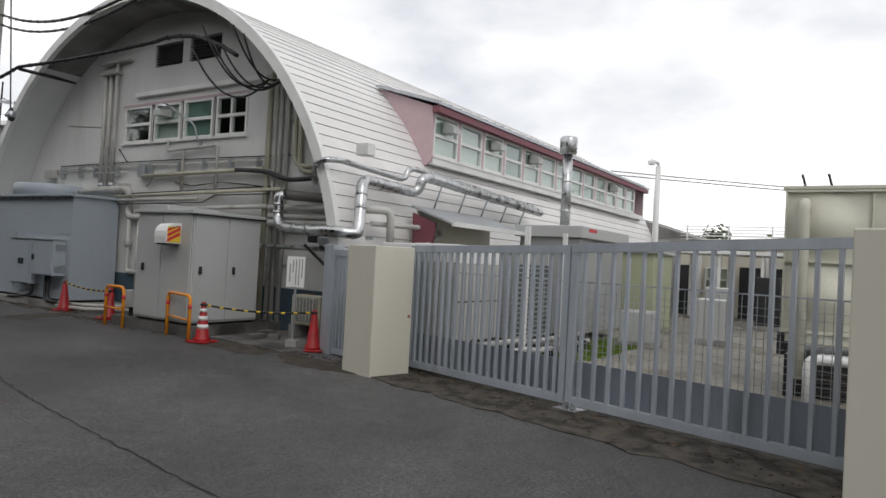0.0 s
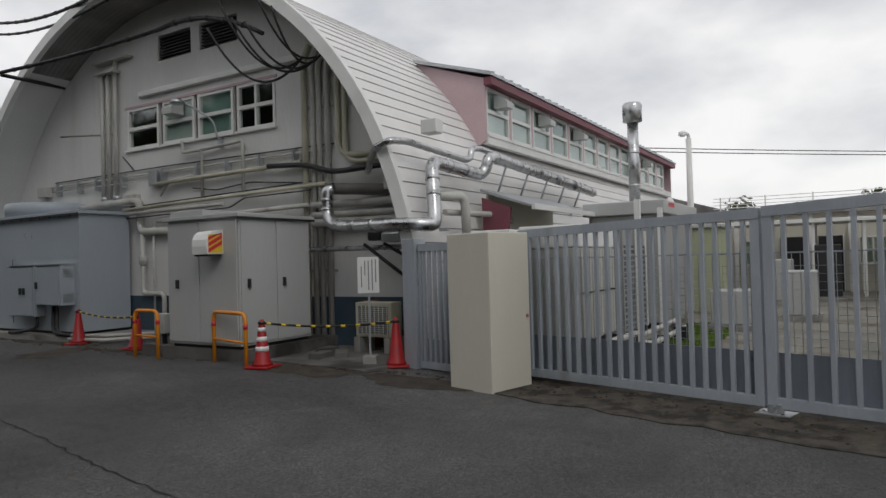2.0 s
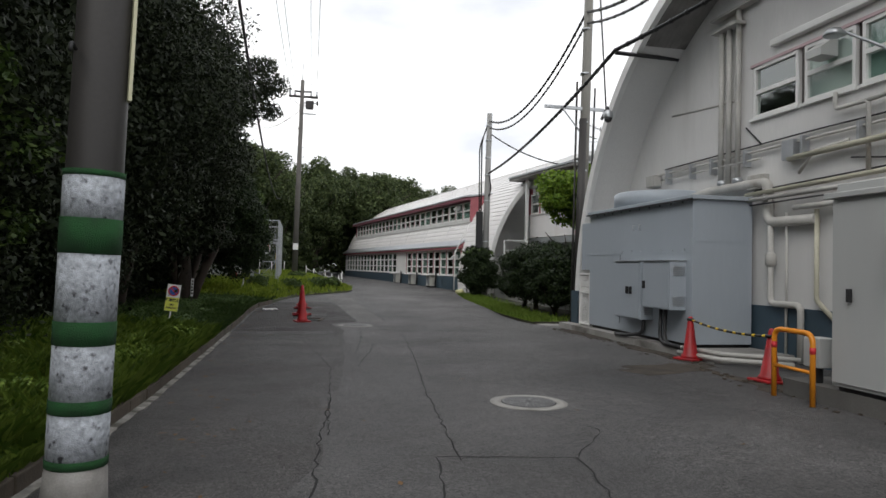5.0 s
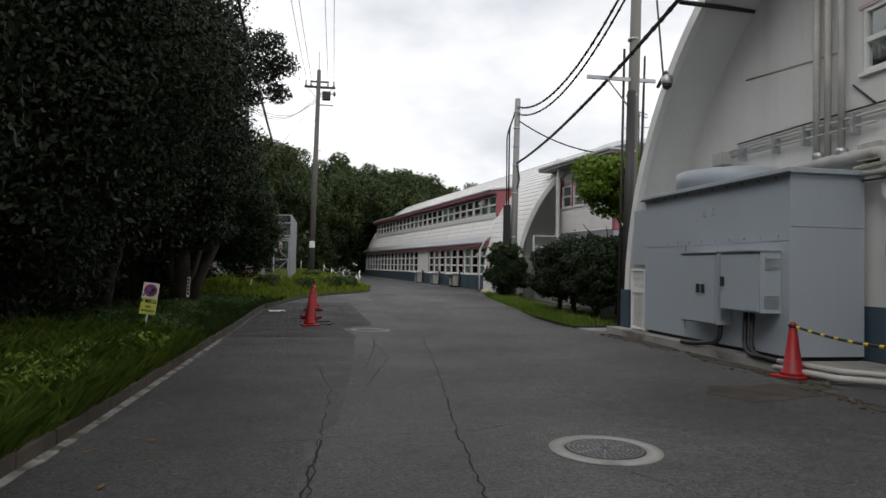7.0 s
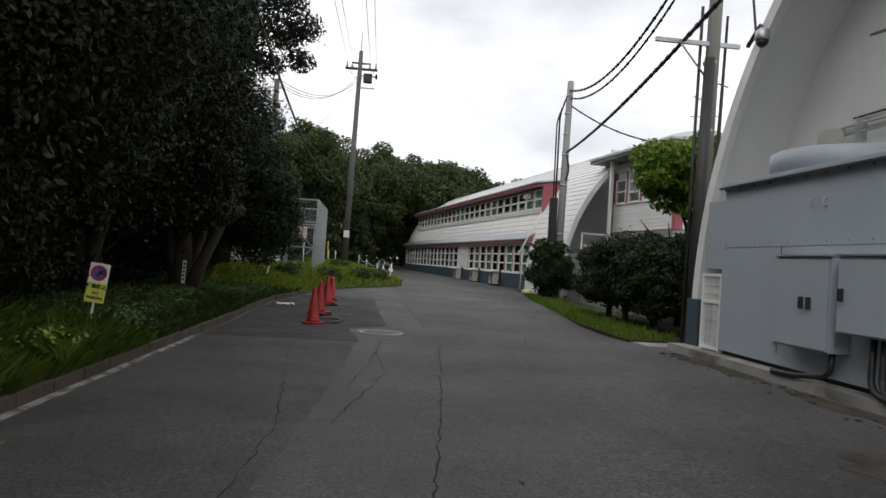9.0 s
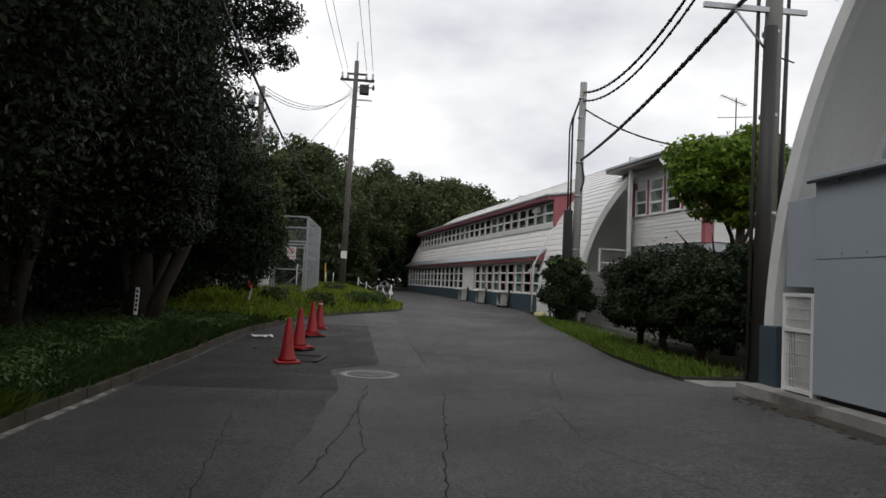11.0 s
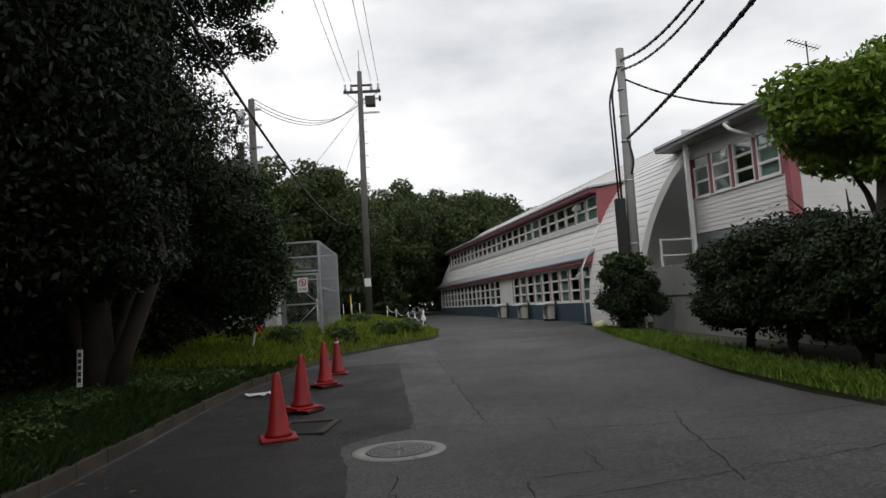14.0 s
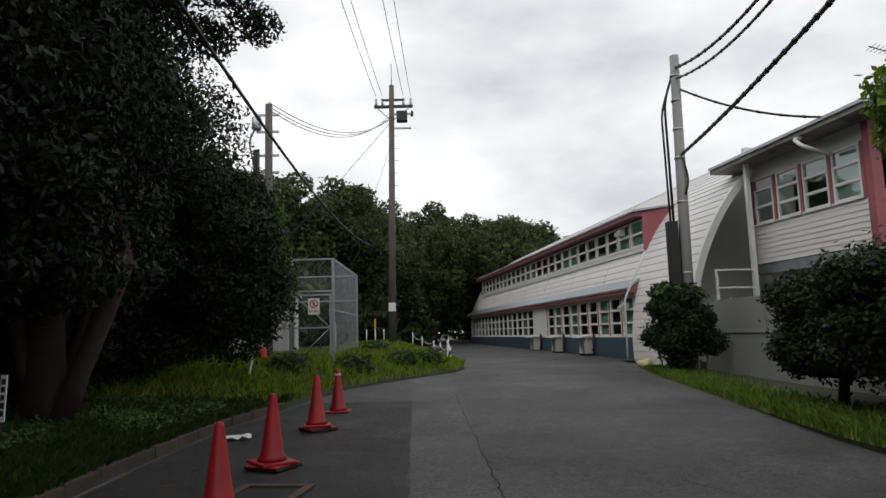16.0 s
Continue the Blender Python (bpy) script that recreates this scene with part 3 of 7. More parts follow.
def dormer(parent, side, x0, x1, y0, yw, ye, yj, zs, ze, zj, pitch, ww, wh, rows, wall_mat, fascia_mat, backs, hoods=()):
    """A long shed dormer on a barrel's flank; side -1 or 1 tells which way it faces."""
    s = lambda y: y0 + side * (y0 - y) if side > 0 else y
    roof = [(s(ye), ze), (s(yj), zj), (s(yj), zj + 0.055), (s(ye), ze + 0.055)]
    part("dormer_roof", extrude_yz(roof, x0 - 0.12, x1 + 0.1), M_GALV, parent, "thin grey metal dormer roof")
    for k in range(int((x1 - x0) / 0.42)):
        rib = [(s(ye - 0.01), ze + 0.057), (s(yj), zj + 0.057), (s(yj), zj + 0.085), (s(ye - 0.01), ze + 0.085)]
        part("standing_seam", extrude_yz(rib, x0 + 0.42 * k, x0 + 0.42 * k + 0.03), M_GALV, parent)
    part("fascia", box(x0 - 0.05, x1 + 0.05, min(s(ye + 0.03), s(yw - 0.025)), max(s(ye + 0.03), s(yw - 0.025)), ze - 0.16, ze - 0.012), fascia_mat, parent, "red-painted fascia")
    for x in (x0, x1 - 0.06):
        part("cheek", extrude_yz([(s(yw - 0.02), zs - 0.05), (s(yw - 0.02), ze - 0.01), (s(yj), zj - 0.01), (s(yj), zj - 0.4), (s(yw + 0.9), zs + 0.4), (s(yw + 0.35), zs - 0.3)], x, x + 0.06), wall_mat, parent, "painted dormer cheek")
    part("dormer_head", box(x0 + 0.063, x1 - 0.063, min(s(yw), s(yw + 0.1)), max(s(yw), s(yw + 0.1)), zs + wh + 0.09, ze - 0.02), fascia_mat, parent)
    part("dormer_sill", box(x0 + 0.063, x1 - 0.063, min(s(yw - 0.03), s(yw + 0.12)), max(s(yw - 0.03), s(yw + 0.12)), zs - 0.12, zs + 0.06), M_TRIM, parent)
    # added dark board stands for the unlit space behind the windows
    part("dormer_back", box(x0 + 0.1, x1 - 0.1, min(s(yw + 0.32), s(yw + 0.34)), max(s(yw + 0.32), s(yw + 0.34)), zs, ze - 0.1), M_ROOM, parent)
    n = int((x1 - x0 - 0.1) / pitch)
    gap = 0.05
    for i in range(n):
        xa = x0 + gap + i * pitch + (pitch - ww) / 2
        m = pose(xa, s(yw + 0.05), zs + 0.08, 0, 0, 0) if side < 0 else pose(xa + ww, s(yw + 0.05), zs + 0.08, 0, 0, 180)
        win = window(parent, m, ww, wh, rows, 1, backs[i % len(backs)])
        if i in hoods:
            vent_hood(parent, m @ pose(ww / 2, -0.03, wh * 0.6))
    for i in range(n + 1):
        xa = x0 + gap + i * pitch
        part("mullion", box(xa - (pitch - ww) / 2 + 0.002, xa + (pitch - ww) / 2 - 0.002, min(s(yw), s(yw + 0.09)), max(s(yw), s(yw + 0.09)), zs + 0.06, zs + wh + 0.12), wall_mat, parent)


dormer(hall, -1, 10.38, 26.6, HY, 0.73, 0.5, 2.3, 3.96, 5.14, 5.68, 1.155, 1.05, 0.95, 2, M_PINK, M_MAROON, (M_CURTAIN, M_CURTAIN, M_CURTAIN, M_BLIND, M_CURTAIN), (0, 2, 4, 10))

# second parallel hall beyond the tank
hall2 = thing("arched_hall", "white barrel-roofed hall beyond the water tank", "building")
courses(hall2, 11.5, 25, -16.9, HZ, HR, radians(80), radians(186), 0.245)
part("end_wall", end_wall(11.6, -16.9, HZ, HR - 0.02, [], -0.1), M_WALL, hall2)
dormer(hall2, 1, 12.6, 24.4, -16.9, -16.9 - 6.32, -16.9 - 6.63, -16.9 - 4.75, 3.98, 5.12, 5.74, 1.155, 0.98, 0.92, 2, M_PINK, M_MAROON, (M_BLIND, M_BLIND, M_CURTAIN))

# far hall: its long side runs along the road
FA = math.degrees(math.atan2(0.991, -0.132))
FX, FY = -0.132 * 28.3 + 0.991 * 19.9, 0.991 * 28.3 + 0.132 * 19.9
FZ = 0.75
hall3 = thing("arched_hall", "long white barrel-roofed hall with red-trimmed window bands", "building", pose(FX, FY, 0, 0, 0, FA))
FL = 35.5
FR = 6.98
courses(hall3, 0, FL, 0, FZ, FR, radians(-8), radians(162), 0.27)
courses(hall3, 0, 3.9, 0, FZ, FR, radians(162), radians(186), 0.27)
part("arch_rim", arc_band(-0.12, 0.02, 0, FZ, FR - 0.15, FR + 0.06, radians(-6), radians(186), 72), M_TRIM, hall3, "broad white arch rim")
part("soffit", arc_band(0.02, 2.9, 0, FZ, FR - 0.13, FR - 0.095, radians(-6), radians(186), 60), M_WALL, hall3)
part("end_wall", end_wall(2.8, 0, FZ, FR - 0.05, [], 0), M_WALL, hall3)
part("end_wall", end_wall(FL - 0.1, 0, FZ, FR - 0.02, [], 0), M_WALL, hall3)
# maroon here is the red fascia darkened for the shade under the eave
dormer(hall3, 1, 4.1, 33.3, 0, -6.25, -6.62, -5.0, 4.12, 5.37, 5.6, 1.155, 1.1, 0.95, 2, M_RED, M_MAROON, (M_BLIND, M_BLIND, None, None, None, None), (1,))
for u in (7.2, 11.4, 15.6, 19.8, 24.0, 28.2):
    part("roof_seam", arc_band(u, u + 0.035, 0, FZ, FR - 0.02, FR + 0.022, radians(150.5), radians(161.5), 8), M_GALV, hall3)
# lower window band
lw = FR - 0.18
part("lean_roof", extrude_yz([(lw + 0.3, 2.62), (lw - 0.25, 3.0), (lw - 0.25, 3.08), (lw + 0.3, 2.7)], 3.85, FL), M_GALV, hall3, "grey sheet-metal lean-to roof")
part("fascia", box(3.85, FL, lw + 0.05, lw + 0.26, 2.52, 2.61), M_RED, hall3, "dull red fascia")
part("cheek", extrude_yz([(lw, 1.0), (lw, 2.6), (lw + 0.25, 2.6), (lw - 0.25, 2.97), (lw - 0.6, 1.0)], 3.86, 3.92), M_RED, hall3, "red-painted cheek")
part("navy_plinth", box(3.86, FL, lw - 0.12, lw + 0.04, -0.1, 1.0), M_NAVY, hall3, "dark navy painted base wall")
part("band_head", box(3.9, FL, lw - 0.1, lw, 2.44, 2.6), M_TRIM, hall3)
# added dark board in place of the unlit interior
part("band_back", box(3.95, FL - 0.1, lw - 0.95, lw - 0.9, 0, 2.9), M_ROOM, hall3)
for k in range(10):
    part("mullion", box(3.95 + k * 1.155, 4.05 + k * 1.155, lw - 0.09, lw + 0.012, 1.0, 2.44), M_RED, hall3)
for k in range(9):
    window(hall3, pose(4.055 + k * 1.155 + 1.045, lw - 0.04, 1.05, 0, 0, 180), 1.04, 1.39, 3, 1, (M_BLIND, None, M_BLIND, None, None)[k % 5])
part("blank_panel", box(14.4, 16.9, lw - 0.1, lw + 0.01, 1.0, 2.44), M_TRIM, hall3, "blank white panel")
for k in range(15):
    window(hall3, pose(16.95 + k * 1.19 + 1.17, lw - 0.04, 1.05, 0, 0, 180), 1.16, 1.39, 3, 1, (None, M_BLIND, None)[k % 3])
vent_hood(hall3, pose(4.6, lw + 0.02, 1.95, 0, 0, 180))

# two-storey wing in front of the far hall's arch, over an open undercroft
wing = thing("wing_building", "pale boarded upper wing with red corner post and wide eaves", "building", pose(FX, FY, 0, 0, 0, FA))
WY = 19.9 - 15.2
WX0 = -4.45
for k in range(8):
    z = 3.05 + k * 0.14
    part("plank", extrude_yz([(WY - 0.16, z), (WY + 0.016, z), (WY, z + 0.139), (WY - 0.16, z + 0.139)], WX0, 0.0), M_PLANK, wing)
part("upper_wall", box(WX0, 0.6, WY - 0.12, WY - 0.02, 5.5, 5.95), M_WALL, wing)
for x in (-4.36, -3.27, -2.17, -1.06, -0.02):
    part("mullion", box(x - 0.05, x + 0.05, WY - 0.11, WY + 0.03, 4.17, 5.5), M_RED, wing)
for x in (-4.28, -3.19, -2.09):
    window(wing, pose(x + 0.94, WY - 0.03, 4.2, 0, 0, 180), 0.94, 1.3, 3, 1, M_BLIND if x < -4 else None)
window(wing, pose(-0.12, WY - 0.03, 4.2, 0, 0, 180), 0.86, 1.0, 2, 1, None)
part("corner_post", box(WX0 - 0.22, WX0, WY - 0.22, WY + 0.06, 3.0, 5.9, 0.01), M_RED, wing, "red corner post")
for k in range(9):
    z = 3.05 + k * 0.14
    part("plank", box(WX0 - 0.14, WX0 - 0.01 - 0.012 * (k % 2), -6, WY - 0.3, z, z + 0.137), M_PLANK, wing)
part("upper_wall", box(WX0 - 0.12, WX0 - 0.02, -6, WY - 0.3, 5.4, 5.95), M_PLANK, wing)
for y in (3.2, 1.9, 0.6):
    window(wing, pose(WX0 - 0.08, y, 4.33, 0, 0, -90), 1.1, 1.05, 2, 1, M_BLIND)
# added dark boards for the wing's unlit inside
part("back_wall", box(WX0, 1, -6, -5.9, 3.0, 5.9), M_ROOM, wing)
part("inner_wall", box(WX0 + 0.2, 1, WY - 2.2, WY - 2.1, 3.0, 5.9), M_ROOM, wing)
# eave takes the grey that stands for a shaded underside
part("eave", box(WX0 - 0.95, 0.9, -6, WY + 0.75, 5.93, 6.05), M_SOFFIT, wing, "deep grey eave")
part("roof_edge", box(WX0 - 1.0, 0.9, -6, WY + 0.8, 6.053, 6.13), M_GALV, wing, "grey metal roof edge")
part("floor_beam", box(WX0, 0.1, -6, WY - 0.02, 2.75, 3.04), M_GALV, wing, "grey floor beam")
for x, y in ((WX0 + 0.2, WY - 0.3), (-0.4, WY - 0.3)):
    part("column", box(x - 0.09, x + 0.09, y - 0.09, y + 0.09, 0, 2.75), M_GALV, wing)
part("undercroft_wall", box(-4.4, 1.3, 1.2, 1.3, 0, 2.75), M_WALL, wing)


# ---- pipes and fittings of the first hall ----
def pipe(parent, pts, r, material, name="pipe", label="", bend=None, sides=10):
    return part(name, tube(bent(pts, bend or r * 2.2), r, sides), material, parent, label)


# tall pair of pipes with their bracket, and the long runs along the wall
riser = thing("pipe_riser", "tall pale painted pipes on the hall's end wall", "pipe")
for y, top in ((9.35, 6.02), (9.12, 6.02), (8.85, 6.3)):
    pipe(riser, [(7.84, y, 3.1), (7.84, y, top)], 0.05, M_PIPE)
part("bracket", box(7.7, 7.98, 8.75, 9.5, 6.02, 6.07), M_PIPE, riser)
part("bracket", box(7.75, 7.98, 8.3, 9.6, 6.3, 6.34), M_PIPE, riser)
pipe(riser, [(7.82, 10.6, 2.95), (7.82, 9.6, 3.05), (7.82, 8.4, 3.05), (7.82, 8.0, 3.05), (7.82, 8.0, 2.35), (7.82, 6.9, 2.35)], 0.085, M_PIPE, "header_pipe")
for y in (9.3, 8.85):
    part("valve", lathe([(0.03, 0), (0.09, 0.03), (0.09, 0.1), (0.04, 0.13)], 12, (7.84, y, 3.1)), M_GALV, riser)
runs = thing("pipe_run", "long horizontal pale pipes along the end wall", "pipe")
for pts, r, mm in (
    ([(7.86, 11.9, 3.52), (7.86, 11.6, 3.62), (7.86, 2.6, 3.62)], 0.03, M_PIPE),
    ([(7.84, 11.5, 3.5), (7.84, 8.9, 3.48), (7.84, 8.2, 3.48)], 0.025, M_PIPE),
    ([(7.8, 7.5, 3.36), (7.8, 3.2, 3.42)], 0.06, M_IVORY),
    ([(7.76, 8.5, 2.86), (7.76, 2.6, 2.98)], 0.05, M_IVORY),
    ([(7.7, 8.5, 2.75), (7.7, 5.6, 2.78), (7.7, 5.2, 2.78)], 0.05, M_PIPE),
    ([(7.75, 7.3, 2.55), (7.75, 6.6, 2.55), (7.75, 3.0, 2.62)], 0.06, M_PIPE),
    ([(7.82, 6.55, 4.2), (7.82, 6.55, 3.95), (7.82, 5.95, 3.95), (7.82, 5.95, 2.9)], 0.045, M_PIPE),
    ([(7.82, 5.98, 3.95), (7.82, 4.75, 4.0), (7.82, 4.75, 2.9)], 0.045, M_PIPE),
    ([(7.83, 7.3, 3.1), (7.83, 7.0, 3.4), (7.83, 6.3, 3.45)], 0.035, M_PIPE),
    ([(7.8, 7.9, 2.3), (7.8, 7.9, 1.0), (7.8, 7.2, 1.0), (7.8, 7.2, 0.1)], 0.07, M_PIPE),
    ([(7.82, 6.9, 2.5), (7.82, 6.9, 1.1), (7.82, 6.5, 0.8)], 0.05, M_IVORY),
    ([(7.82, 7.55, 2.5), (7.82, 7.55, 0.1)], 0.03, M_PIPE),
):
    pipe(runs, pts, r * 0.75, mm)
part("trap", lathe([(0.05, 0), (0.09, 0.05), (0.09, 0.2), (0.05, 0.25)], 12, (7.8, 7.9, 1.6)), M_PIPE, runs)
for y in (11.2, 10.3, 9.6, 8.6, 7.2, 6.1, 5.2, 4.3, 3.4):
    part("clamp", box(7.78, 7.92, y - 0.025, y + 0.025, 3.38, 3.68), M_GALV, runs)
part("junction_box", box(7.76, 7.92, 7.35, 7.62, 3.34, 3.66, 0.01), M_GALV, runs, "small grey junction box")
part("junction_box", box(7.78, 7.92, 8.1, 8.5, 2.95, 3.2, 0.01), M_PIPE, runs)
part("junction_box", box(7.72, 7.92, 11.6, 11.95, 3.38, 3.62, 0.01), M_PIPE, runs)
for pts in ([(7.88, 11.4, 3.72), (7.88, 7.0, 3.74), (7.88, 2.5, 3.7)], [(7.86, 8.4, 2.93), (7.86, 3.0, 3.06)], [(7.7, 8.3, 2.66), (7.7, 5.0, 2.7), (7.7, 4.6, 2.86), (7.7, 2.9, 2.88)], [(7.87, 6.3, 3.2), (7.87, 5.6, 3.1), (7.87, 4.6, 3.18), (7.87, 3.2, 3.05)], [(7.9, 8.7, 4.1), (7.9, 8.3, 3.75)]):
    pipe(runs, pts, 0.014, M_DARK, "cable", "thin dark cable", 0.1, 6)
bundle = thing("pipe_bundle", "bundle of vertical pale pipes beside the arch", "pipe")
for y, x, r, mm, z1 in ((3.12, 7.82, 0.06, M_IVORY, 5.3), (2.93, 7.83, 0.05, M_PIPE, 5.2), (2.78, 7.83, 0.05, M_PIPE, 5.2), (2.6, 7.84, 0.055, M_PIPE, 5.1)):
    pipe(bundle, [(x, y, 0.2), (x, y, z1), (x, y - 0.15, z1 + 0.25)], r, mm, "pipe", "", 0.2)
for y, z in ((2.35, 3.45), (2.2, 3.32)):
    pipe(bundle, [(7.84, y, 5.0), (7.84, y, z), (7.84, 1.0, z - 0.02)], 0.05, M_IVORY, "pipe", "", 0.3)
for z in (1.4, 2.9, 4.4):
    part("clamp", box(7.86, 7.93, 2.5, 3.2, z, z + 0.04), M_GALV, bundle)
for z, r, mm in ((2.6, 0.07, M_PIPE), (2.42, 0.06, M_PIPE), (2.28, 0.08, M_PIPE)):
    pipe(bundle, [(7.75, 2.9, z), (7.75, 0.45, z - 0.03)], r, mm)
pipe(bundle, [(7.75, 4.0, 3.42), (7.72, 3.0, 3.35), (7.7, 2.4, 3.15), (7.7, 0.9, 3.2)], 0.05, M_DARK, "hose", "dark flexible hose", 0.4)

# insulated silver duct that rises over the roof's foot
duct = thing("silver_duct", "shiny insulated steel duct with elbows on the hall", "duct")
part("elbow", tube(bent([(7.86, 0.8, 2.74), (7.76, 1.5, 2.79), (7.5, 2.2, 2.83)], 0.2), 0.1, 14), M_WRAP, duct, "dark wrapped elbow")
pipe(duct, [(7.5, 2.18, 2.83), (7.41, 2.27, 2.8), (7.4, 2.27, 2.38), (7.34, 2.1, 2.2), (7.2, 1.7, 2.15), (6.82, 0.55, 2.11), (6.82, 0.08, 2.09), (7.04, -0.1, 2.08), (7.12, -0.06, 2.24), (7.33, 0.1, 2.98), (7.45, 0.13, 3.08), (9.0, 0.15, 3.03), (9.1, 0.08, 3.12), (9.12, 0.04, 3.3), (9.3, 0.03, 3.37), (14.9, 0.08, 3.13)], 0.104, M_STEEL, "duct", "", 0.13, 16)
pipe(duct, [(7.7, 1.6, 3.1), (7.2, 1.17, 3.21), (6.82, 0.78, 3.3), (6.78, 0.5, 3.37), (7.1, 0.4, 3.39), (8.68, 0.24, 3.26), (8.85, 0.24, 3.32), (8.9, 0.25, 3.47), (9.1, 0.22, 3.52), (14.8, 0.2, 3.27)], 0.056, M_STEEL, "duct", "thinner corrugated steel duct", 0.1, 12)
for x in (9.9, 10.9, 11.9, 12.9, 13.9):
    z = 3.37 - (x - 9.3) * 0.0429
    part("strut", tube([(x, 0.06, z - 0.08), (x + 0.12, 0.34, z - 0.62)], 0.022, 6), M_GALV, duct)
    part("collar", tube([(x - 0.5, 0.035, z + 0.021), (x - 0.45, 0.035, z + 0.019)], 0.112, 16), M_STEEL, duct)
for p, q in (((7.4, 2.27, 2.66), (7.4, 2.27, 2.61)), ((7.4, 2.27, 2.5), (7.4, 2.27, 2.45)), ((7.12, 1.46, 2.14), (7.105, 1.41, 2.138)), ((6.96, 0.97, 2.125), (6.945, 0.92, 2.123)), ((7.2, 0.0, 2.52), (7.214, 0.01, 2.57)), ((7.27, 0.055, 2.77), (7.284, 0.065, 2.82)), ((7.9, 0.136, 3.064), (7.95, 0.136, 3.062)), ((8.4, 0.142, 3.049), (8.45, 0.142, 3.048))):
    part("collar", tube([p, q], 0.112, 16), M_STEEL, duct)
pipe(duct, [(7.6, 3.0, 1.8), (7.45, 0.4, 1.78)], 0.045, M_STEEL, "rail_pipe")
part("bracket", tube([(7.4, 1.5, 1.85), (7.5, 0.6, 1.2)], 0.03, 6), M_DARK, duct)
part("bracket", tube([(7.4, 1.1, 1.85), (7.6, 0.45, 1.45)], 0.03, 6), M_DARK, duct)
part("valve_body", box(7.25, 7.6, 0.7, 1.05, 1.86, 2.02, 0.03), M_GALV, duct)
part("valve_body", box(7.35, 7.55, 1.15, 1.4, 1.9, 2.05, 0.03), M_DARK, duct)
sidepipe = thing("drain_pipe", "painted drain pipe bending along the roof foot", "pipe")
pipe(sidepipe, [(7.35, 0.1, 2.54), (7.9, -0.15, 2.56), (7.95, -0.15, 1.2)], 0.075, M_PIPE)
pipe(sidepipe, [(7.6, 0.05, 2.3), (9.6, -0.1, 2.33), (9.75, -0.1, 2.2), (8.8, -0.35, 1.95)], 0.05, M_PIPE)
for z in (1.5, 1.75, 2.0):
    part("bracket", box(7.5, 7.56, -0.05, 0.1, z, z + 0.05), M_GALV, sidepipe)
pipe(runs, [(7.92, 11.2, 4.85), (7.92, 9.6, 4.71), (7.92, 8.9, 4.66)], 0.02, M_PIPE)
lampbox = thing("junction_box", "pale square box fixed to the roof boards", "box")
part("body", box(7.32, 7.54, 0.0, 0.28, 3.52, 3.74, 0.015), M_TRIM, lampbox)
recess_box = thing("grey_panel_box", "plain grey box beside the arch rim", "box")
part("body", box(7.3, 7.9, 0.62, 1.0, 2.72, 3.2, 0.01), M_GREY, recess_box)

# lamp on a bracket and fan hood at the windows
wl_lamp = thing("wall_lamp", "grey outdoor lamp on a bent arm under the windows", "lamp")
part("arm", tube(bent([(7.9, 5.45, 4.05), (7.8, 5.45, 4.15), (7.75, 5.5, 4.5), (7.35, 5.9, 4.85)], 0.15), 0.022, 8), M_GALV, wl_lamp)
part("head", lathe([(0.02, 0.1), (0.09, 0.08), (0.15, 0.0), (0.13, -0.02)], 16, (7.28, 5.98, 4.82)), M_GALV, wl_lamp)
part("box", box(7.84, 7.93, 5.4, 5.5, 3.95, 4.15, 0.01), M_GALV, wl_lamp)
hood = thing("vent_hood", "square grey fan hood on the window", "vent")
vent_hood(hood, pose(7.93, 6.78, 4.78, 0, 0, -90))

# steel angles that stick out of the arch, camera dome
for a, b in (((6.36, 10.79, 5.98), (8.0, 11.0, 6.03)), ((7.1, 13.27, 3.79), (8.0, 13.1, 3.79))):
    st = thing("steel_bracket", "dark steel angle projecting from the arch soffit", "bracket", None, "soffit brackets")
    part("arm", tube([a, b], 0.045, 4), M_DARK, st)
dome = thing("dome_camera", "small grey dome camera under the arch rim", "camera", pose(6.78, 11.95, 4.92))
part("housing", lathe([(0.05, 0.16), (0.1, 0.12), (0.11, 0.0), (0.1, -0.02)], 16), M_GALV, dome)
part("dome", lathe([(0.09, 0.0), (0.08, -0.06), (0.03, -0.1)], 16, (0, 0, -0.02)), M_DARK, dome)
part("arm", tube([(0, 0, 0.15), (0.05, 0.15, 0.25), (0.14, 0.62, 0.1)], 0.035, 8), M_DARK, dome)


# ---- cabinets along the wall ----
def handle(parent, m):
    bm = box(-0.02, 0.02, -0.05, 0.0, -0.07, 0.07, 0.006)
    ob = part("handle", bm, M_DARK, parent, "small dark latch handle")
    ob.matrix_basis = m
    return ob


plinth = tagged(part("equipment_plinth", prism(((6.42, 7.4), (6.42, 13.75), (7.9, 13.75), (7.9, 7.4)), -0.05, 0.2), M_CONCRETE, None, "weathered concrete plinth under the equipment"), "", "plinth", "", "structure")
blue = thing("generator_enclosure", "large blue-grey steel equipment enclosure on a plinth", "enclosure")
part("body", box(6.65, 7.8, 8.37, 12.5, 0.26, 2.74, 0.008), M_BLUE, blue)
part("base_frame", box(6.72, 7.8, 8.45, 12.45, 0.2, 0.26), M_DARK, blue)
part("roof", box(6.58, 7.8, 8.3, 12.52, 2.74, 2.81, 0.008), M_BLUE, blue)
part("roof_lip", box(6.56, 6.59, 8.28, 12.54, 2.72, 2.75), M_DARK, blue)
part("top_drum", lathe([(0.95, 0.0), (0.95, 0.3), (0.9, 0.33), (0.1, 0.34)], 40, (7.62, 11.15, 2.812)), M_BLUE, blue, "low round drum on the roof", True)
part("end_panel", box(6.75, 7.8, 12.51, 13.2, 1.5, 2.6, 0.01), M_BLUE, blue)
seam = bmesh.new()
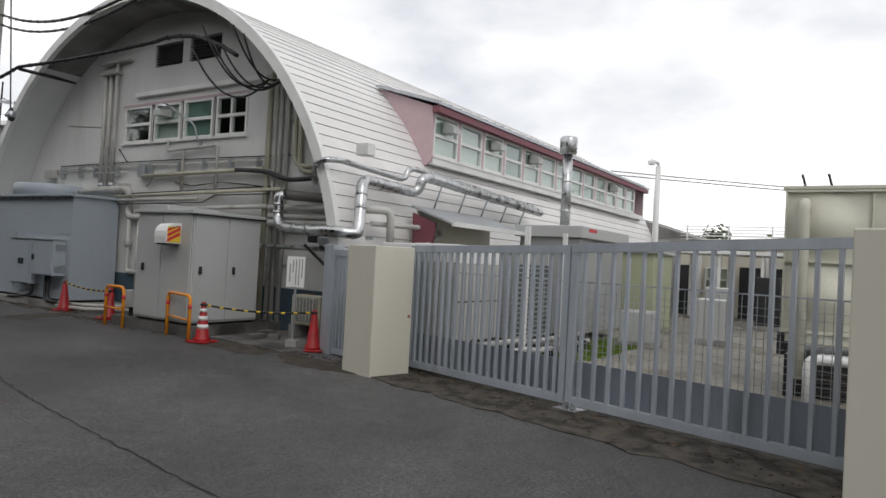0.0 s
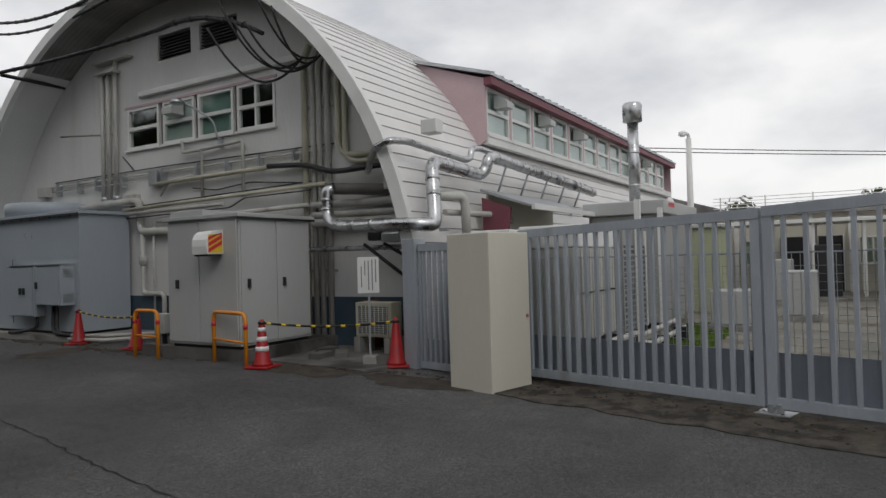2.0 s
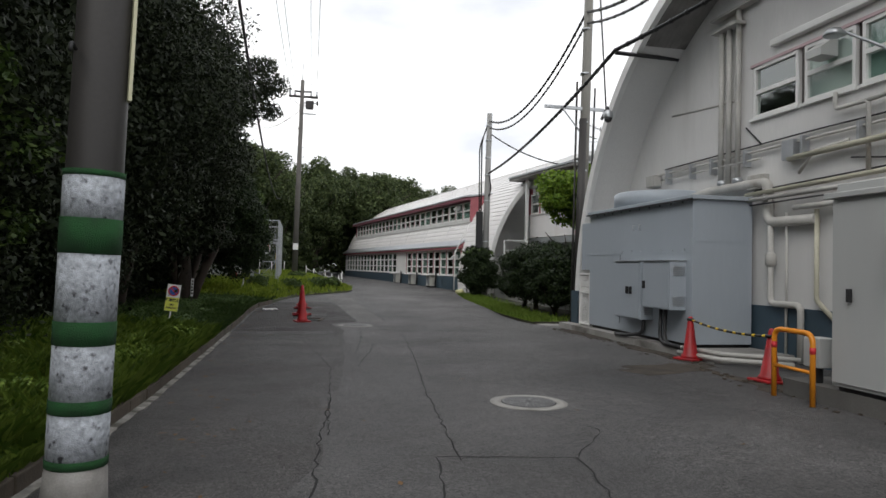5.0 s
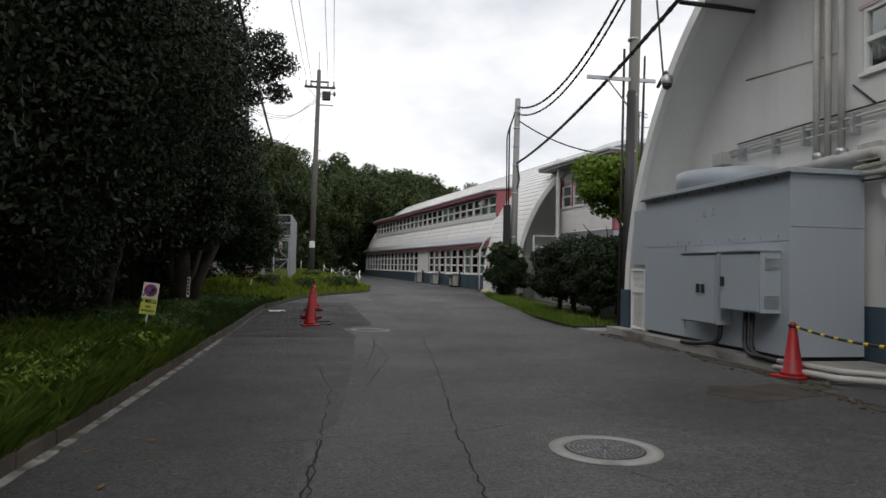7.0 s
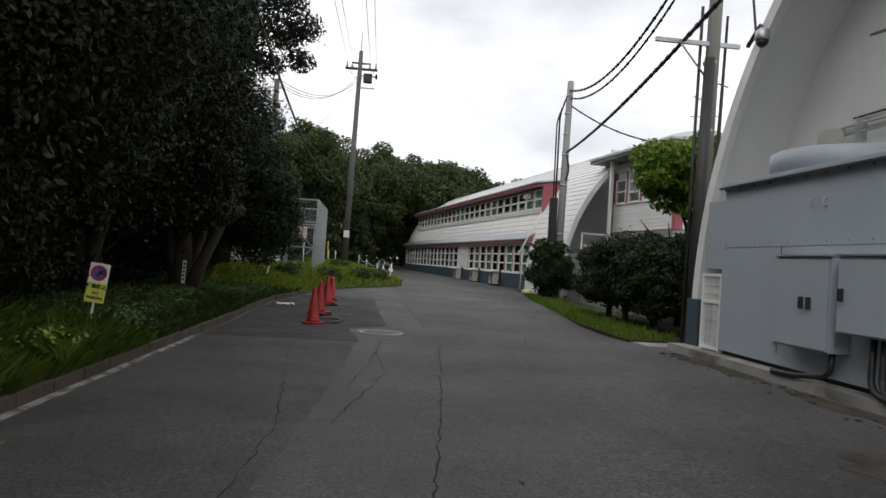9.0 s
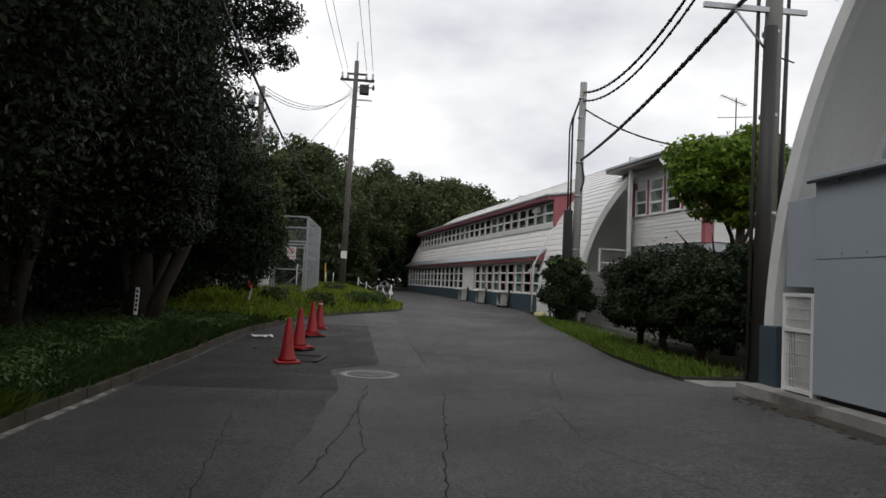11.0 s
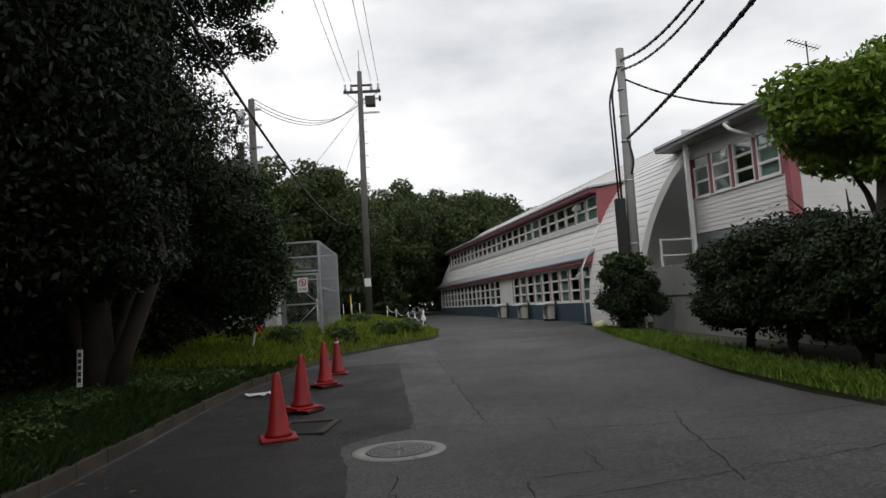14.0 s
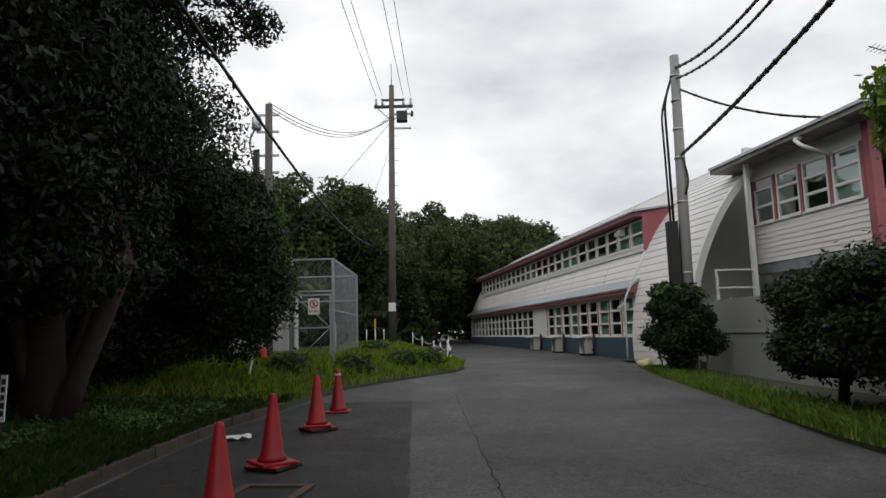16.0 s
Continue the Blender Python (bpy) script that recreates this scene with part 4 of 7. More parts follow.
add_box(seam, 6.643, 6.652, 8.4, 12.48, 1.83, 1.845)
part("seam", seam, M_BLUE, blue)
part("seam", box(6.7, 7.8, 8.362, 8.371, 2.02, 2.035), M_BLUE, blue)
part("door_gap", box(6.646, 6.653, 11.0, 11.012, 0.4, 1.83), M_DARK, blue)
for z in (0.55, 1.05, 1.6):
    part("hinge", box(6.62, 6.66, 10.98, 11.06, z, z + 0.07), M_GALV, blue)
for y in (10.15, 10.4):
    part("lifting_lug", tube(bent([(6.65, y, 2.3), (6.6, y, 2.3), (6.6, y, 2.4), (6.65, y, 2.4)], 0.02), 0.008, 6), M_GALV, blue)
for i in range(11):
    part("rivet", box(6.638, 6.652, 8.6 + 0.38 * i, 8.625 + 0.38 * i, 1.87, 1.895), M_GALV, blue)
    part("rivet", box(6.565, 6.58, 8.55 + 0.38 * i, 8.575 + 0.38 * i, 2.68, 2.71), M_DARK, blue)


def control_box(x0, x1, y0, y1, z0, z1, latches):
    c = thing("control_box", "blue-grey control cabinet mounted on the enclosure", "cabinet", None, "control boxes on the enclosure")
    part("body", box(x0, x1, y0, y1, z0, z1, 0.008), M_BLUE, c)
    d = part("door", box(x0 - 0.02, x0 - 0.003, y0 + 0.03, y1 - 0.02, z0 + 0.02, z1 - 0.03, 0.005), M_BLUE, c)
    for y in latches:
        handle(d, pose(x0 - 0.02, y, (z0 + z1) / 2, 0, 0, -90))
    part("rain_lip", box(x0 - 0.04, x1, y0 - 0.01, y1 + 0.01, z1 + 0.003, z1 + 0.025), M_GALV, c)
    for k in range(5):
        for base in (z1 - 0.24, z0 + 0.08):
            part("louvre", box(x0 + 0.06, x1 - 0.04, y0 - 0.012, y0 - 0.001, base + 0.035 * k, base + 0.035 * k + 0.02), M_GALV, c)
    return c


control_box(6.38, 6.645, 9.64, 10.66, 0.58, 1.67, (10.1, 9.96))
control_box(6.33, 6.645, 8.54, 9.46, 0.83, 1.67, (9.36,))
for i, (y, z) in enumerate(((9.72, 0.6), (9.1, 0.85), (8.95, 0.85))):
    cb = thing("conduit", "dark flexible conduit from the control cabinet to the ground", "cable", None, "conduits under the cabinets")
    part("tube", tube(bent([(6.5, y, z), (6.48, y, 0.32), (6.4, y + (0.5 if i == 0 else -0.25), 0.24), (6.42, y + (1.0 if i == 0 else -0.7), 0.22)], 0.14), 0.035, 8), M_DARK, cb)
lowrail = thing("floor_pipe", "pair of pale pipes lying along the plinth", "pipe")
pipe(lowrail, [(6.3, 8.2, 0.16), (6.45, 7.3, 0.16), (7.2, 6.6, 0.16)], 0.04, M_PIPE)
pipe(lowrail, [(6.36, 8.2, 0.24), (6.52, 7.3, 0.24), (7.3, 6.6, 0.24)], 0.035, M_PIPE)
grille = thing("wire_screen", "white framed wire screen at the end of the enclosure", "screen")
for a in ((6.68, 6.74, 12.54, 12.59), (6.68, 6.74, 13.1, 13.15)):
    part("stile", box(*a, 0.2, 1.42), M_WHITE, grille)
for z in (0.22, 0.95, 1.38):
    part("rail", box(6.68, 6.74, 12.59, 13.1, z, z + 0.045), M_WHITE, grille)
for k in range(15):
    part("wire", box(6.7, 6.708, 12.618 + 0.032 * k, 12.624 + 0.032 * k, 0.26, 1.38), M_WHITE, grille)
for z in (0.36, 0.52, 0.68, 0.84, 1.1, 1.24):
    part("wire", box(6.694, 6.7, 12.59, 13.1, z, z + 0.008), M_WHITE, grille)
teal = thing("footing_cladding", "dark teal painted foot of the arch", "cladding")
part("body", box(6.72, 7.0, 13.35, 13.72, 0.2, 0.98, 0.006), M_NAVY, teal)

tagged(part("cabinet_plinth", prism(((5.72, 2.5), (5.72, 5.0), (7.9, 5.0), (7.9, 2.5)), -0.05, 0.27), M_APRON, None, "low concrete plinth under the switch cabinet"), "", "plinth", "", "structure")
sw_cab = thing("switch_cabinet", "tall pale grey steel switchgear cabinet with double doors", "cabinet")
part("body", box(5.69, 7.25, 2.57, 4.22, 0.32, 2.3, 0.008), M_GREY, sw_cab)
part("base_frame", box(5.74, 7.2, 2.62, 4.18, 0.26, 0.32), M_DARK, sw_cab)
part("roof", box(5.62, 7.32, 2.5, 4.28, 2.3, 2.36, 0.008), M_GREY, sw_cab)
part("roof_lip", box(5.615, 7.32, 2.495, 2.51, 2.27, 2.3), M_DARK, sw_cab)
part("upstand", box(5.72, 6.9, 3.4, 4.2, 2.363, 2.46, 0.01), M_GREY, sw_cab)
for a, b, hy in ((2.6, 3.43, None), (3.46, 4.2, 3.95)):
    d = part("door", box(5.668, 5.687, a, b, 0.36, 2.26, 0.004), M_GREY, sw_cab)
    if hy:
        handle(d, pose(5.668, hy, 1.28, 0, 0, -90))
for a, b, hx in ((5.72, 6.44, 5.85), (6.47, 7.22, 6.6)):
    d = part("door", box(a, b, 2.548, 2.567, 0.36, 2.26, 0.004), M_GREY, sw_cab)
    handle(d, pose(hx, 2.548, 1.28, 0, 0, 0))
alarm = thing("alarm_hood", "white rounded vent hood with a red and yellow striped side", "hood")
hpts = [(0.0, 0.0), (-0.3, 0.0), (-0.31, 0.12), (-0.3, 0.22), (-0.26, 0.3), (-0.18, 0.35), (0.0, 0.37)]
part("shell", extrude_yz(hpts, -0.17, 0.17), M_WHITE, alarm)
part("grille", box(-0.15, 0.15, -0.27, -0.03, -0.03, -0.002), M_DARK, alarm)
part("striped_side", box(0.173, 0.18, -0.28, -0.02, 0.02, 0.3), M_YELLOW, alarm, "yellow hazard plate")
for k in range(3):
    bm = bmesh.new()
    zz = 0.02 + k * 0.09
    v = [bm.verts.new((0.183, y, z)) for y, z in ((-0.29, zz), (-0.03, min(0.335, zz + 0.13)), (-0.03, min(0.3, zz + 0.19)), (-0.29, zz + 0.06))]
    bm.faces.new(v)
    part("stripe", bm, M_SIGNRED, alarm, "red stripe")
alarm.matrix_basis = pose(5.665, 3.05, 1.74, 0, 0, -90)
sbox = thing("small_meter_box", "small pale box at the cabinet's foot", "box")
part("body", box(5.78, 6.0, 4.5, 4.75, 0.45, 0.78, 0.01), M_GREY, sbox)
part("leg", box(5.86, 5.92, 4.6, 4.65, 0.27, 0.45), M_DARK, sbox)


# ---- barriers, cones, signs ----
def barrier(x0, y0, x1, y1):
    b = thing("barrier", "orange tubular steel guard hoop set in the asphalt", "barrier", None, "orange guard hoops")
    z = gz(x0, y0)
    part("hoop", tube(bent([(x0, y0, z), (x0, y0, z + 0.78), (x1, y1, z + 0.78), (x1, y1, z)], 0.13, 6), 0.03, 12), M_ORANGE, b)
    part("rail", tube([(x0, y0, z + 0.36), (x1, y1, z + 0.36)], 0.02, 8), M_ORANGE, b)
    for x, y in ((x0, y0), (x1, y1)):
        part("band", tube([(x, y, z + 0.56), (x, y, z + 0.63)], 0.0325, 12), M_SIGNRED, b, "red reflective band")


barrier(5.62, 3.08, 5.36, 2.1)
barrier(5.56, 4.95, 5.52, 4.3)


def cone(name="traffic_cone", label="red plastic traffic cone on a square base", bands=(), tilt=0.0, group="red traffic cones"):
    c = thing(name, label, "traffic cone", None, group)
    base = bmesh.new()
    add_box(base, -0.19, 0.19, -0.19, 0.19, 0.0, 0.035, 0.012)
    part("base", base, M_CONE, c)
    part("body", lathe([(0.15, 0.036), (0.135, 0.075), (0.115, 0.1), (0.038, 0.665), (0.03, 0.69), (0.015, 0.695)], 20), M_CONE, c)
    for z0, z1 in bands:
        r = lambda z: 0.117 - (z - 0.1) * 0.1363
        part("band", lathe([(r(z0) + 0.002, z0), (r(z1) + 0.002, z1)], 20), M_WHITE, c, "white reflective band")
    return c


def put(x, y, rz=0, tx=0, ty=0, dz=0.0):
    return pose(x, y, gz(x, y) + 0.003 + dz, tx, ty, rz)


c0 = cone()
c0.matrix_basis = put(6.3, 7.85, 20)
copy_thing(c0, put(6.12, 5.75, 5, 0, 3))
copy_thing(c0, put(6.4, 0.2, 30))
cone("traffic_cone", "red traffic cone with three white reflective bands", ((0.24, 0.31), (0.38, 0.45), (0.52, 0.58)), 0, "").matrix_basis = put(5.5, 1.92, 12)
for x, y, r, tx in ((0.23, 15.85, 15, 0), (0.22, 17.55, 40, 2), (0.235, 20.0, 10, -2)):
    copy_thing(c0, put(x, y, r, tx, 0, 0.05 if y > 17 else 0))
    if y > 17:
        b = thing("rubber_slab", "worn red and black rubber cone base on the asphalt", "cone base", put(x + 0.02, y, r + 25), "cone bases")
        part("slab", box(-0.2, 0.2, -0.2, 0.2, 0.0, 0.03, 0.01), M_RUBBER, b)
        part("slab", box(-0.21, 0.2, -0.19, 0.21, 0.031, 0.05, 0.008), M_CONE, b)
cone("traffic_cone", "red traffic cone with one white band near its tip", ((0.6, 0.63),), 0, "").matrix_basis = put(0.25, 21.9, 0)


def bar(a, b, n=9):
    """A yellow and black bar that hangs between two cones."""
    t = thing("cone_bar", "yellow and black striped bar between traffic cones", "bar", None, "striped bars")
    a, b = Vector(a), Vector(b)
    p = lambda s: a + (b - a) * s - Vector((0, 0, 0.06 * 4 * s * (1 - s)))
    part("rod", tube([p(i / 10) for i in range(11)], 0.017, 8), M_RUBBER, t)
    for i in range(n):
        s = (i + 0.35) / n
        part("stripe", tube([p(s), p(s + 0.3 / n)], 0.0185, 8), M_YELLOW, t, "yellow stripe")
    for q in (a, b):
        part("ring", lathe([(0.05, -0.02), (0.06, 0), (0.05, 0.02)], 12, q), M_RUBBER, t)


bar((5.5, 1.92, 0.72), (6.4, 0.2, 0.7))
bar((6.3, 7.85, 0.73), (6.12, 5.75, 0.68))


def words(parent, text, size, m, material, name="lettering"):
    cu = bpy.data.curves.new("lettering", "FONT")
    cu.body, cu.size, cu.align_x, cu.align_y, cu.extrude, cu.offset = text, size, "CENTER", "CENTER", 0.0005, size * 0.035
    cu.materials.append(material)
    ob = new(name, cu)
    ob.parent = parent
    ob.matrix_basis = m
    return ob


M_INK = mat("black_ink", (0.02, 0.02, 0.02), 0.6, 0, 0.1, 4, 40, 0.0)
# no-parking sign on a stake, front towards -y
npk = thing("no_parking_sign", "tilted no-parking sign plate on a thin white stake in the grass", "sign", pose(-2.32, 11.75, bank_z(-2.32, 11.75) - 0.04, 0, 7, 4))
part("stake", box(-0.012, 0.012, 0.004, 0.024, 0, 0.95), M_WHITE, npk)
part("plate", box(-0.12, 0.12, -0.004, 0.003, 0.44, 0.95), M_WHITE, npk)
part("lower_field", box(-0.118, 0.118, -0.006, -0.0045, 0.442, 0.7), mat("sign_yellow_green", (0.7, 0.72, 0.1), 0.5, 0, 0.06, 4, 40, 0.0), npk, "yellow-green field")
ring = lathe([(0.1, -0.002), (0.1, 0.002), (0.075, 0.002), (0.075, -0.002)], 28)
o = part("ring", ring, M_SIGNRED, npk, "red ring")
o.matrix_basis = pose(0, -0.007, 0.825, 90)
o = part("disc", lathe([(0.08, -0.0015), (0.08, 0.0015)], 28), M_SIGNBLUE, npk, "blue disc")
o.matrix_basis = pose(0, -0.006, 0.825, 90)
o = part("slash", box(-0.08, 0.08, -0.0025, 0.0025, -0.011, 0.011), M_SIGNRED, npk)
o.matrix_basis = pose(0, -0.01, 0.825, 0, 45)
words(npk, "駐車禁止", 0.062, pose(0, -0.0105, 0.645, 90), M_INK)
words(npk, "NO", 0.05, pose(0, -0.0105, 0.56, 90), M_INK)
words(npk, "PARKING", 0.046, pose(0, -0.0105, 0.5, 90), M_INK)

# white notice on a post by the gate
notice = thing("notice_sign", "white notice board on a slim post in a concrete block", "sign", pose(6.32, 0.6, gz(6.3, 0.6), 0, 0, -62))
part("block", box(-0.1, 0.1, -0.1, 0.1, 0, 0.14, 0.012), M_CONCRETE, notice)
part("post", box(-0.015, 0.015, -0.015, 0.015, 0.14, 1.2), M_GALV, notice)
part("board", box(-0.155, 0.155, -0.03, -0.018, 1.04, 1.56), M_WHITE, notice)
for i, (zt, zb) in enumerate(((1.52, 1.2), (1.52, 1.08), (1.5, 1.1), (1.5, 1.3), (1.42, 1.12))):
    x = 0.11 - i * 0.052
    k = 0
    z = zt
    while z > zb:
        part("character", box(x - 0.008, x + 0.008, -0.0325, -0.0305, z - 0.02, z), M_INK, notice)
        z -= 0.03
# stake in the grass, far
mk = thing("marker_stake", "short white lettered marker stake at a tree's foot", "stake", pose(-2.82, 18.0, bank_z(-2.82, 18.0), 0, 2, 0))
part("board", box(-0.035, 0.035, -0.008, 0.008, 0.3, 0.8), M_WHITE, mk)
part("leg", box(-0.012, 0.012, -0.008, 0.008, -0.2, 0.3), M_POLED, mk)
for k in range(5):
    part("character", box(-0.022, 0.022, -0.011, -0.0085, 0.36 + k * 0.085, 0.42 + k * 0.085), M_INK, mk)

# outdoor unit and bins in the recess by the gate
acu = thing("outdoor_unit", "pale air-conditioner outdoor unit with wire grille", "air conditioner", pose(7.4, 1.24, 0.34, 0, 0, -90))
part("body", box(-0.36, 0.36, -0.15, 0.15, 0, 0.56, 0.015), M_IVORY, acu)
# plate on the closed body, dark to stand for a shaded recess
part("grille_back", box(-0.3, 0.3, -0.158, -0.152, 0.05, 0.51), M_COIL, acu, "dark plate standing in for the shaded recess behind the grille")
for k in range(14):
    part("wire", box(-0.3, 0.3, -0.172, -0.166, 0.055 + k * 0.034, 0.065 + k * 0.034), M_CASING, acu)
for k in range(8):
    part("wire", box(-0.3 + k * 0.084, -0.288 + k * 0.084, -0.178, -0.172, 0.05, 0.51), M_CASING, acu)
for x in (-0.3, 0.3):
    part("foot", box(x - 0.06, x + 0.06, -0.2, 0.2, -0.25, -0.002), M_CONCRETE, acu)
rb = thing("red_box", "dark red metal box in the wall recess", "box")
part("body", box(7.6, 7.84, 1.52, 1.76, 0.12, 0.9, 0.01), mat("dull_dark_red", (0.17, 0.015, 0.02), 0.6, 0, 0.25, 3, 40, 0.05), rb)
for x, y, rz in ((6.5, 1.7, 10), (6.75, 1.5, 40), (7.0, 2.0, 5)):
    blk = thing("concrete_block", "loose grey concrete block on the ground", "block", put(x, y, rz), "loose blocks")
    part("body", box(-0.2, 0.2, -0.1, 0.1, 0, 0.1, 0.012), M_APRON, blk)
tagged(part("concrete_apron", prism(((5.75, 0.3), (6.0, 2.4), (7.85, 2.4), (7.85, 0.2), (6.6, 0.1)), -0.05, 0.095), M_APRON, None, "stained concrete apron in the recess"), "", "apron", "", "structure")

# ---- gate ----
GU = Vector((0.253, 0.967, 0)).normalized()
GA = math.degrees(math.atan2(GU.y, GU.x))


def at_gate(p, side=0.0, z=0.0):
    return Matrix.Translation((p[0], p[1], z)) @ pose(0, 0, 0, 0, 0, GA)


def leaf(name, label, start, length, h0, h1, z0, bars, frame=0.09, panel=0.42, group="steel gate leaves"):
    """A gate leaf that runs from start against the gate's direction; the top rail slopes from h0 to h1."""
    g = thing(name, label, "gate", at_gate(start), group)
    L = -length
    hh = lambda s: h0 + (h1 - h0) * s / length
    for s in (0.0, length - frame):
        part("stile", box(-s - frame, -s, -0.04, 0.04, z0, hh(s) - 0.002, 0.004), M_GATE, g)
    bm = bmesh.new()
    v = []
    for s, y in ((0, -0.045), (length, -0.045), (length, 0.045), (0, 0.045)):
        v.append((bm.verts.new((-s, y, hh(s) - 0.1)), bm.verts.new((-s, y, hh(s)))))
    for i in range(4):
        j = (i + 1) % 4
        bm.faces.new((v[i][0], v[j][0], v[j][1], v[i][1]))
    bm.faces.new([a for a, b in v])
    bm.faces.new([b for a, b in v][::-1])
    part("top_rail", bm, M_GATE, g)
    part("bottom_rail", box(L + frame, -frame, -0.04, 0.04, z0, z0 + 0.1, 0.004), M_GATE, g)
    # panel coloured darker to stand for the bars' shading
    part("kick_panel", box(L + frame, -frame, -0.05, -0.043, z0 + 0.1, z0 + 0.1 + panel), M_GATE_PANEL, g)
    part("mid_rail", box(L + frame, -frame, -0.03, -0.012, 1.525, 1.54), M_GATE, g)
    for i in range(bars):
        s = frame + (length - 2 * frame) * (i + 0.5) / bars
        part("bar", box(-s - 0.02, -s + 0.02, -0.003, 0.04, z0 + 0.1, hh(s) - 0.1), M_GATE, g)
    mesh = bmesh.new()
    for i in range(int(length / 0.075)):
        s = frame + 0.075 * i
        if s < length - frame:
            add_box(mesh, -s - 0.003, -s + 0.003, -0.02, -0.014, z0 + 0.1 + panel, 1.52)
    for k in range(int((1.52 - z0 - 0.1 - panel) / 0.075)):
        z = z0 + 0.1 + panel + 0.075 * k
        add_box(mesh, L + frame, -frame, -0.026, -0.021, z, z + 0.005)
    tagged(part("wire_mesh", mesh, M_GALV, g, "thin wire mesh"), "", "", "", "stuff")
    return g


leaf("sliding_gate", "grey-blue steel sliding gate leaf with upright bars", (6.44, -1.75), 2.98, 1.9, 1.97, 0.06, 20)
leaf("sliding_gate", "grey-blue steel sliding gate leaf with upright bars", (5.665, -4.66), 3.5, 1.98, 2.12, 0.06, 17)
leaf("side_gate", "narrow grey-blue steel side gate with upright bars", (6.46, -0.2), 1.15, 1.78, 1.78, 0.06, 10, 0.05, 0.3, "")
gp = thing("gate_post", "square pale blue-grey steel gate post", "gate post", at_gate((6.52, -0.06)))
part("post", box(-0.13, 0.13, -0.11, 0.11, -0.05, 1.86, 0.006), M_GATE, gp)
part("latch", box(-0.15, -0.13, -0.05, 0.05, 1.2, 1.3), M_DARK, gp)
pl = thing("gate_pillar", "smooth cream-painted masonry gate pillar", "pillar", at_gate((5.42, -1.82)))
part("body", box(0, 0.68, -0.72, 0.0, -0.05, 1.86, 0.012), M_CREAM, pl)
part("bell", lathe([(0.022, 0), (0.022, 0.012)], 12), M_RED, pl).matrix_basis = pose(-0.003, -0.66, 0.85, 0, -90)
pl2 = thing("gate_pillar", "tall cream-painted masonry gate pillar", "pillar", at_gate((4.75, -7.56)))
part("body", box(-1.9, -0.42, -0.6, 1.44, -0.05, 2.07, 0.012), M_CREAM, pl2)
stop = thing("gate_stop", "small steel gate stop on the ground", "gate stop", at_gate((5.62, -4.72)))
part("plate", box(-0.16, 0.16, -0.12, 0.12, 0, 0.02), M_GALV, stop)
part("lug", box(-0.06, -0.02, -0.05, 0.05, 0.02, 0.1), M_GALV, stop)
part("lug", box(0.02, 0.06, -0.05, 0.05, 0.02, 0.1), M_GALV, stop)
sill_pts = [(-6.5, -0.6), (0.95, -0.6)] + [(0.9 - 0.3 * i, 0.75 + 0.22 * noise.noise((i * 0.7, 2.0, 0))) for i in range(25)]
tagged(part("gate_sill", prism(sill_pts, -0.06, 0.012), mat("stained_concrete", (0.085, 0.074, 0.06), 0.92, 0, 0.6, 6, 70, 0.9, (0.022, 0.018, 0.013), 0.48), None, "rough dirty concrete strip under the gate"), "", "gate sill", "", "structure").matrix_basis = at_gate((6.2, -1.75))
debris = thing("gate_debris", "scattered stones and dead leaves along the gate", "debris", None, "", "stuff")
rd = random.Random(8)
bm = bmesh.new()
for i in range(110):
    s, o = rd.uniform(0, 6.2), rd.uniform(0.05, 0.8)
    p = Vector((6.44, -1.75, 0.014)) - GU * s + Vector((-0.967, 0.253, 0)) * o
    k = rd.uniform(0.006, 0.02)
    add_box(bm, p.x - k, p.x + k, p.y - k * 0.7, p.y + k * 0.8, p.z - 0.004, p.z + k * 0.6)
part("stone", bm, M_KERB, debris)
bm = bmesh.new()
for i in range(260):
    s, o = rd.uniform(-0.3, 6.2), abs(rd.gauss(0.15, 0.3))
    p = Vector((6.44, -1.75, 0.016)) - GU * s + Vector((-0.967, 0.253, 0)) * o
    a, k = rd.uniform(0, 6.28), rd.uniform(0.012, 0.035)
    c, q = math.cos(a) * k, math.sin(a) * k
    bm.faces.new([bm.verts.new((p.x + u * c - w * q, p.y + u * q + w * c, p.z + rd.uniform(0, 0.012))) for u, w in ((-1, 0), (0, 0.5), (1, 0), (0, -0.5))])
part("dead_leaf", bm, mat("brown_dead_leaf", (0.16, 0.1, 0.045), 0.85, 0, 0.4, 9, 40, 0.1, (0.05, 0.035, 0.02), 0.5), debris, "dry brown leaves")

M_DIRT = mat("brown_dirt_film", (0.062, 0.05, 0.038), 0.95, 0, 0.5, 5, 70, 0.7, (0.03, 0.024, 0.018), 0.5)
for k, (x, y, rx, ry) in enumerate(((5.55, 7.0, 0.75, 0.4), (6.05, 3.3, 0.35, 1.3), (5.75, 1.15, 0.5, 0.9), (5.55, -0.75, 0.35, 0.85), (6.2, 8.6, 0.2, 1.5), (6.25, 12.0, 0.18, 1.4), (5.95, 5.3, 0.3, 0.7))):
    pts = []
    for i in range(28):
        a = 2 * math.pi * i / 28
        q = 1 + 0.55 * noise.noise((1.6 * math.cos(a) + 5 * k, 1.6 * math.sin(a), 0.5)) + 0.25 * noise.noise((5 * math.cos(a), 5 * math.sin(a) + k, 1.5))
        pts.append((x + rx * q * math.cos(a), y + ry * q * math.sin(a)))
    bm = bmesh.new()
    mid = bm.verts.new((x, y, gz(x, y) + 0.006))
    ring = [bm.verts.new((u, v, gz(u, v) + 0.0035)) for u, v in pts]
    for i in range(28):
        bm.faces.new((mid, ring[i], ring[(i + 1) % 28]))
    tagged(part("dirt_patch", bm, M_DIRT, None, "thin brown dirt washed over the asphalt"), "", "dirt", "dirt on the road", "structure")
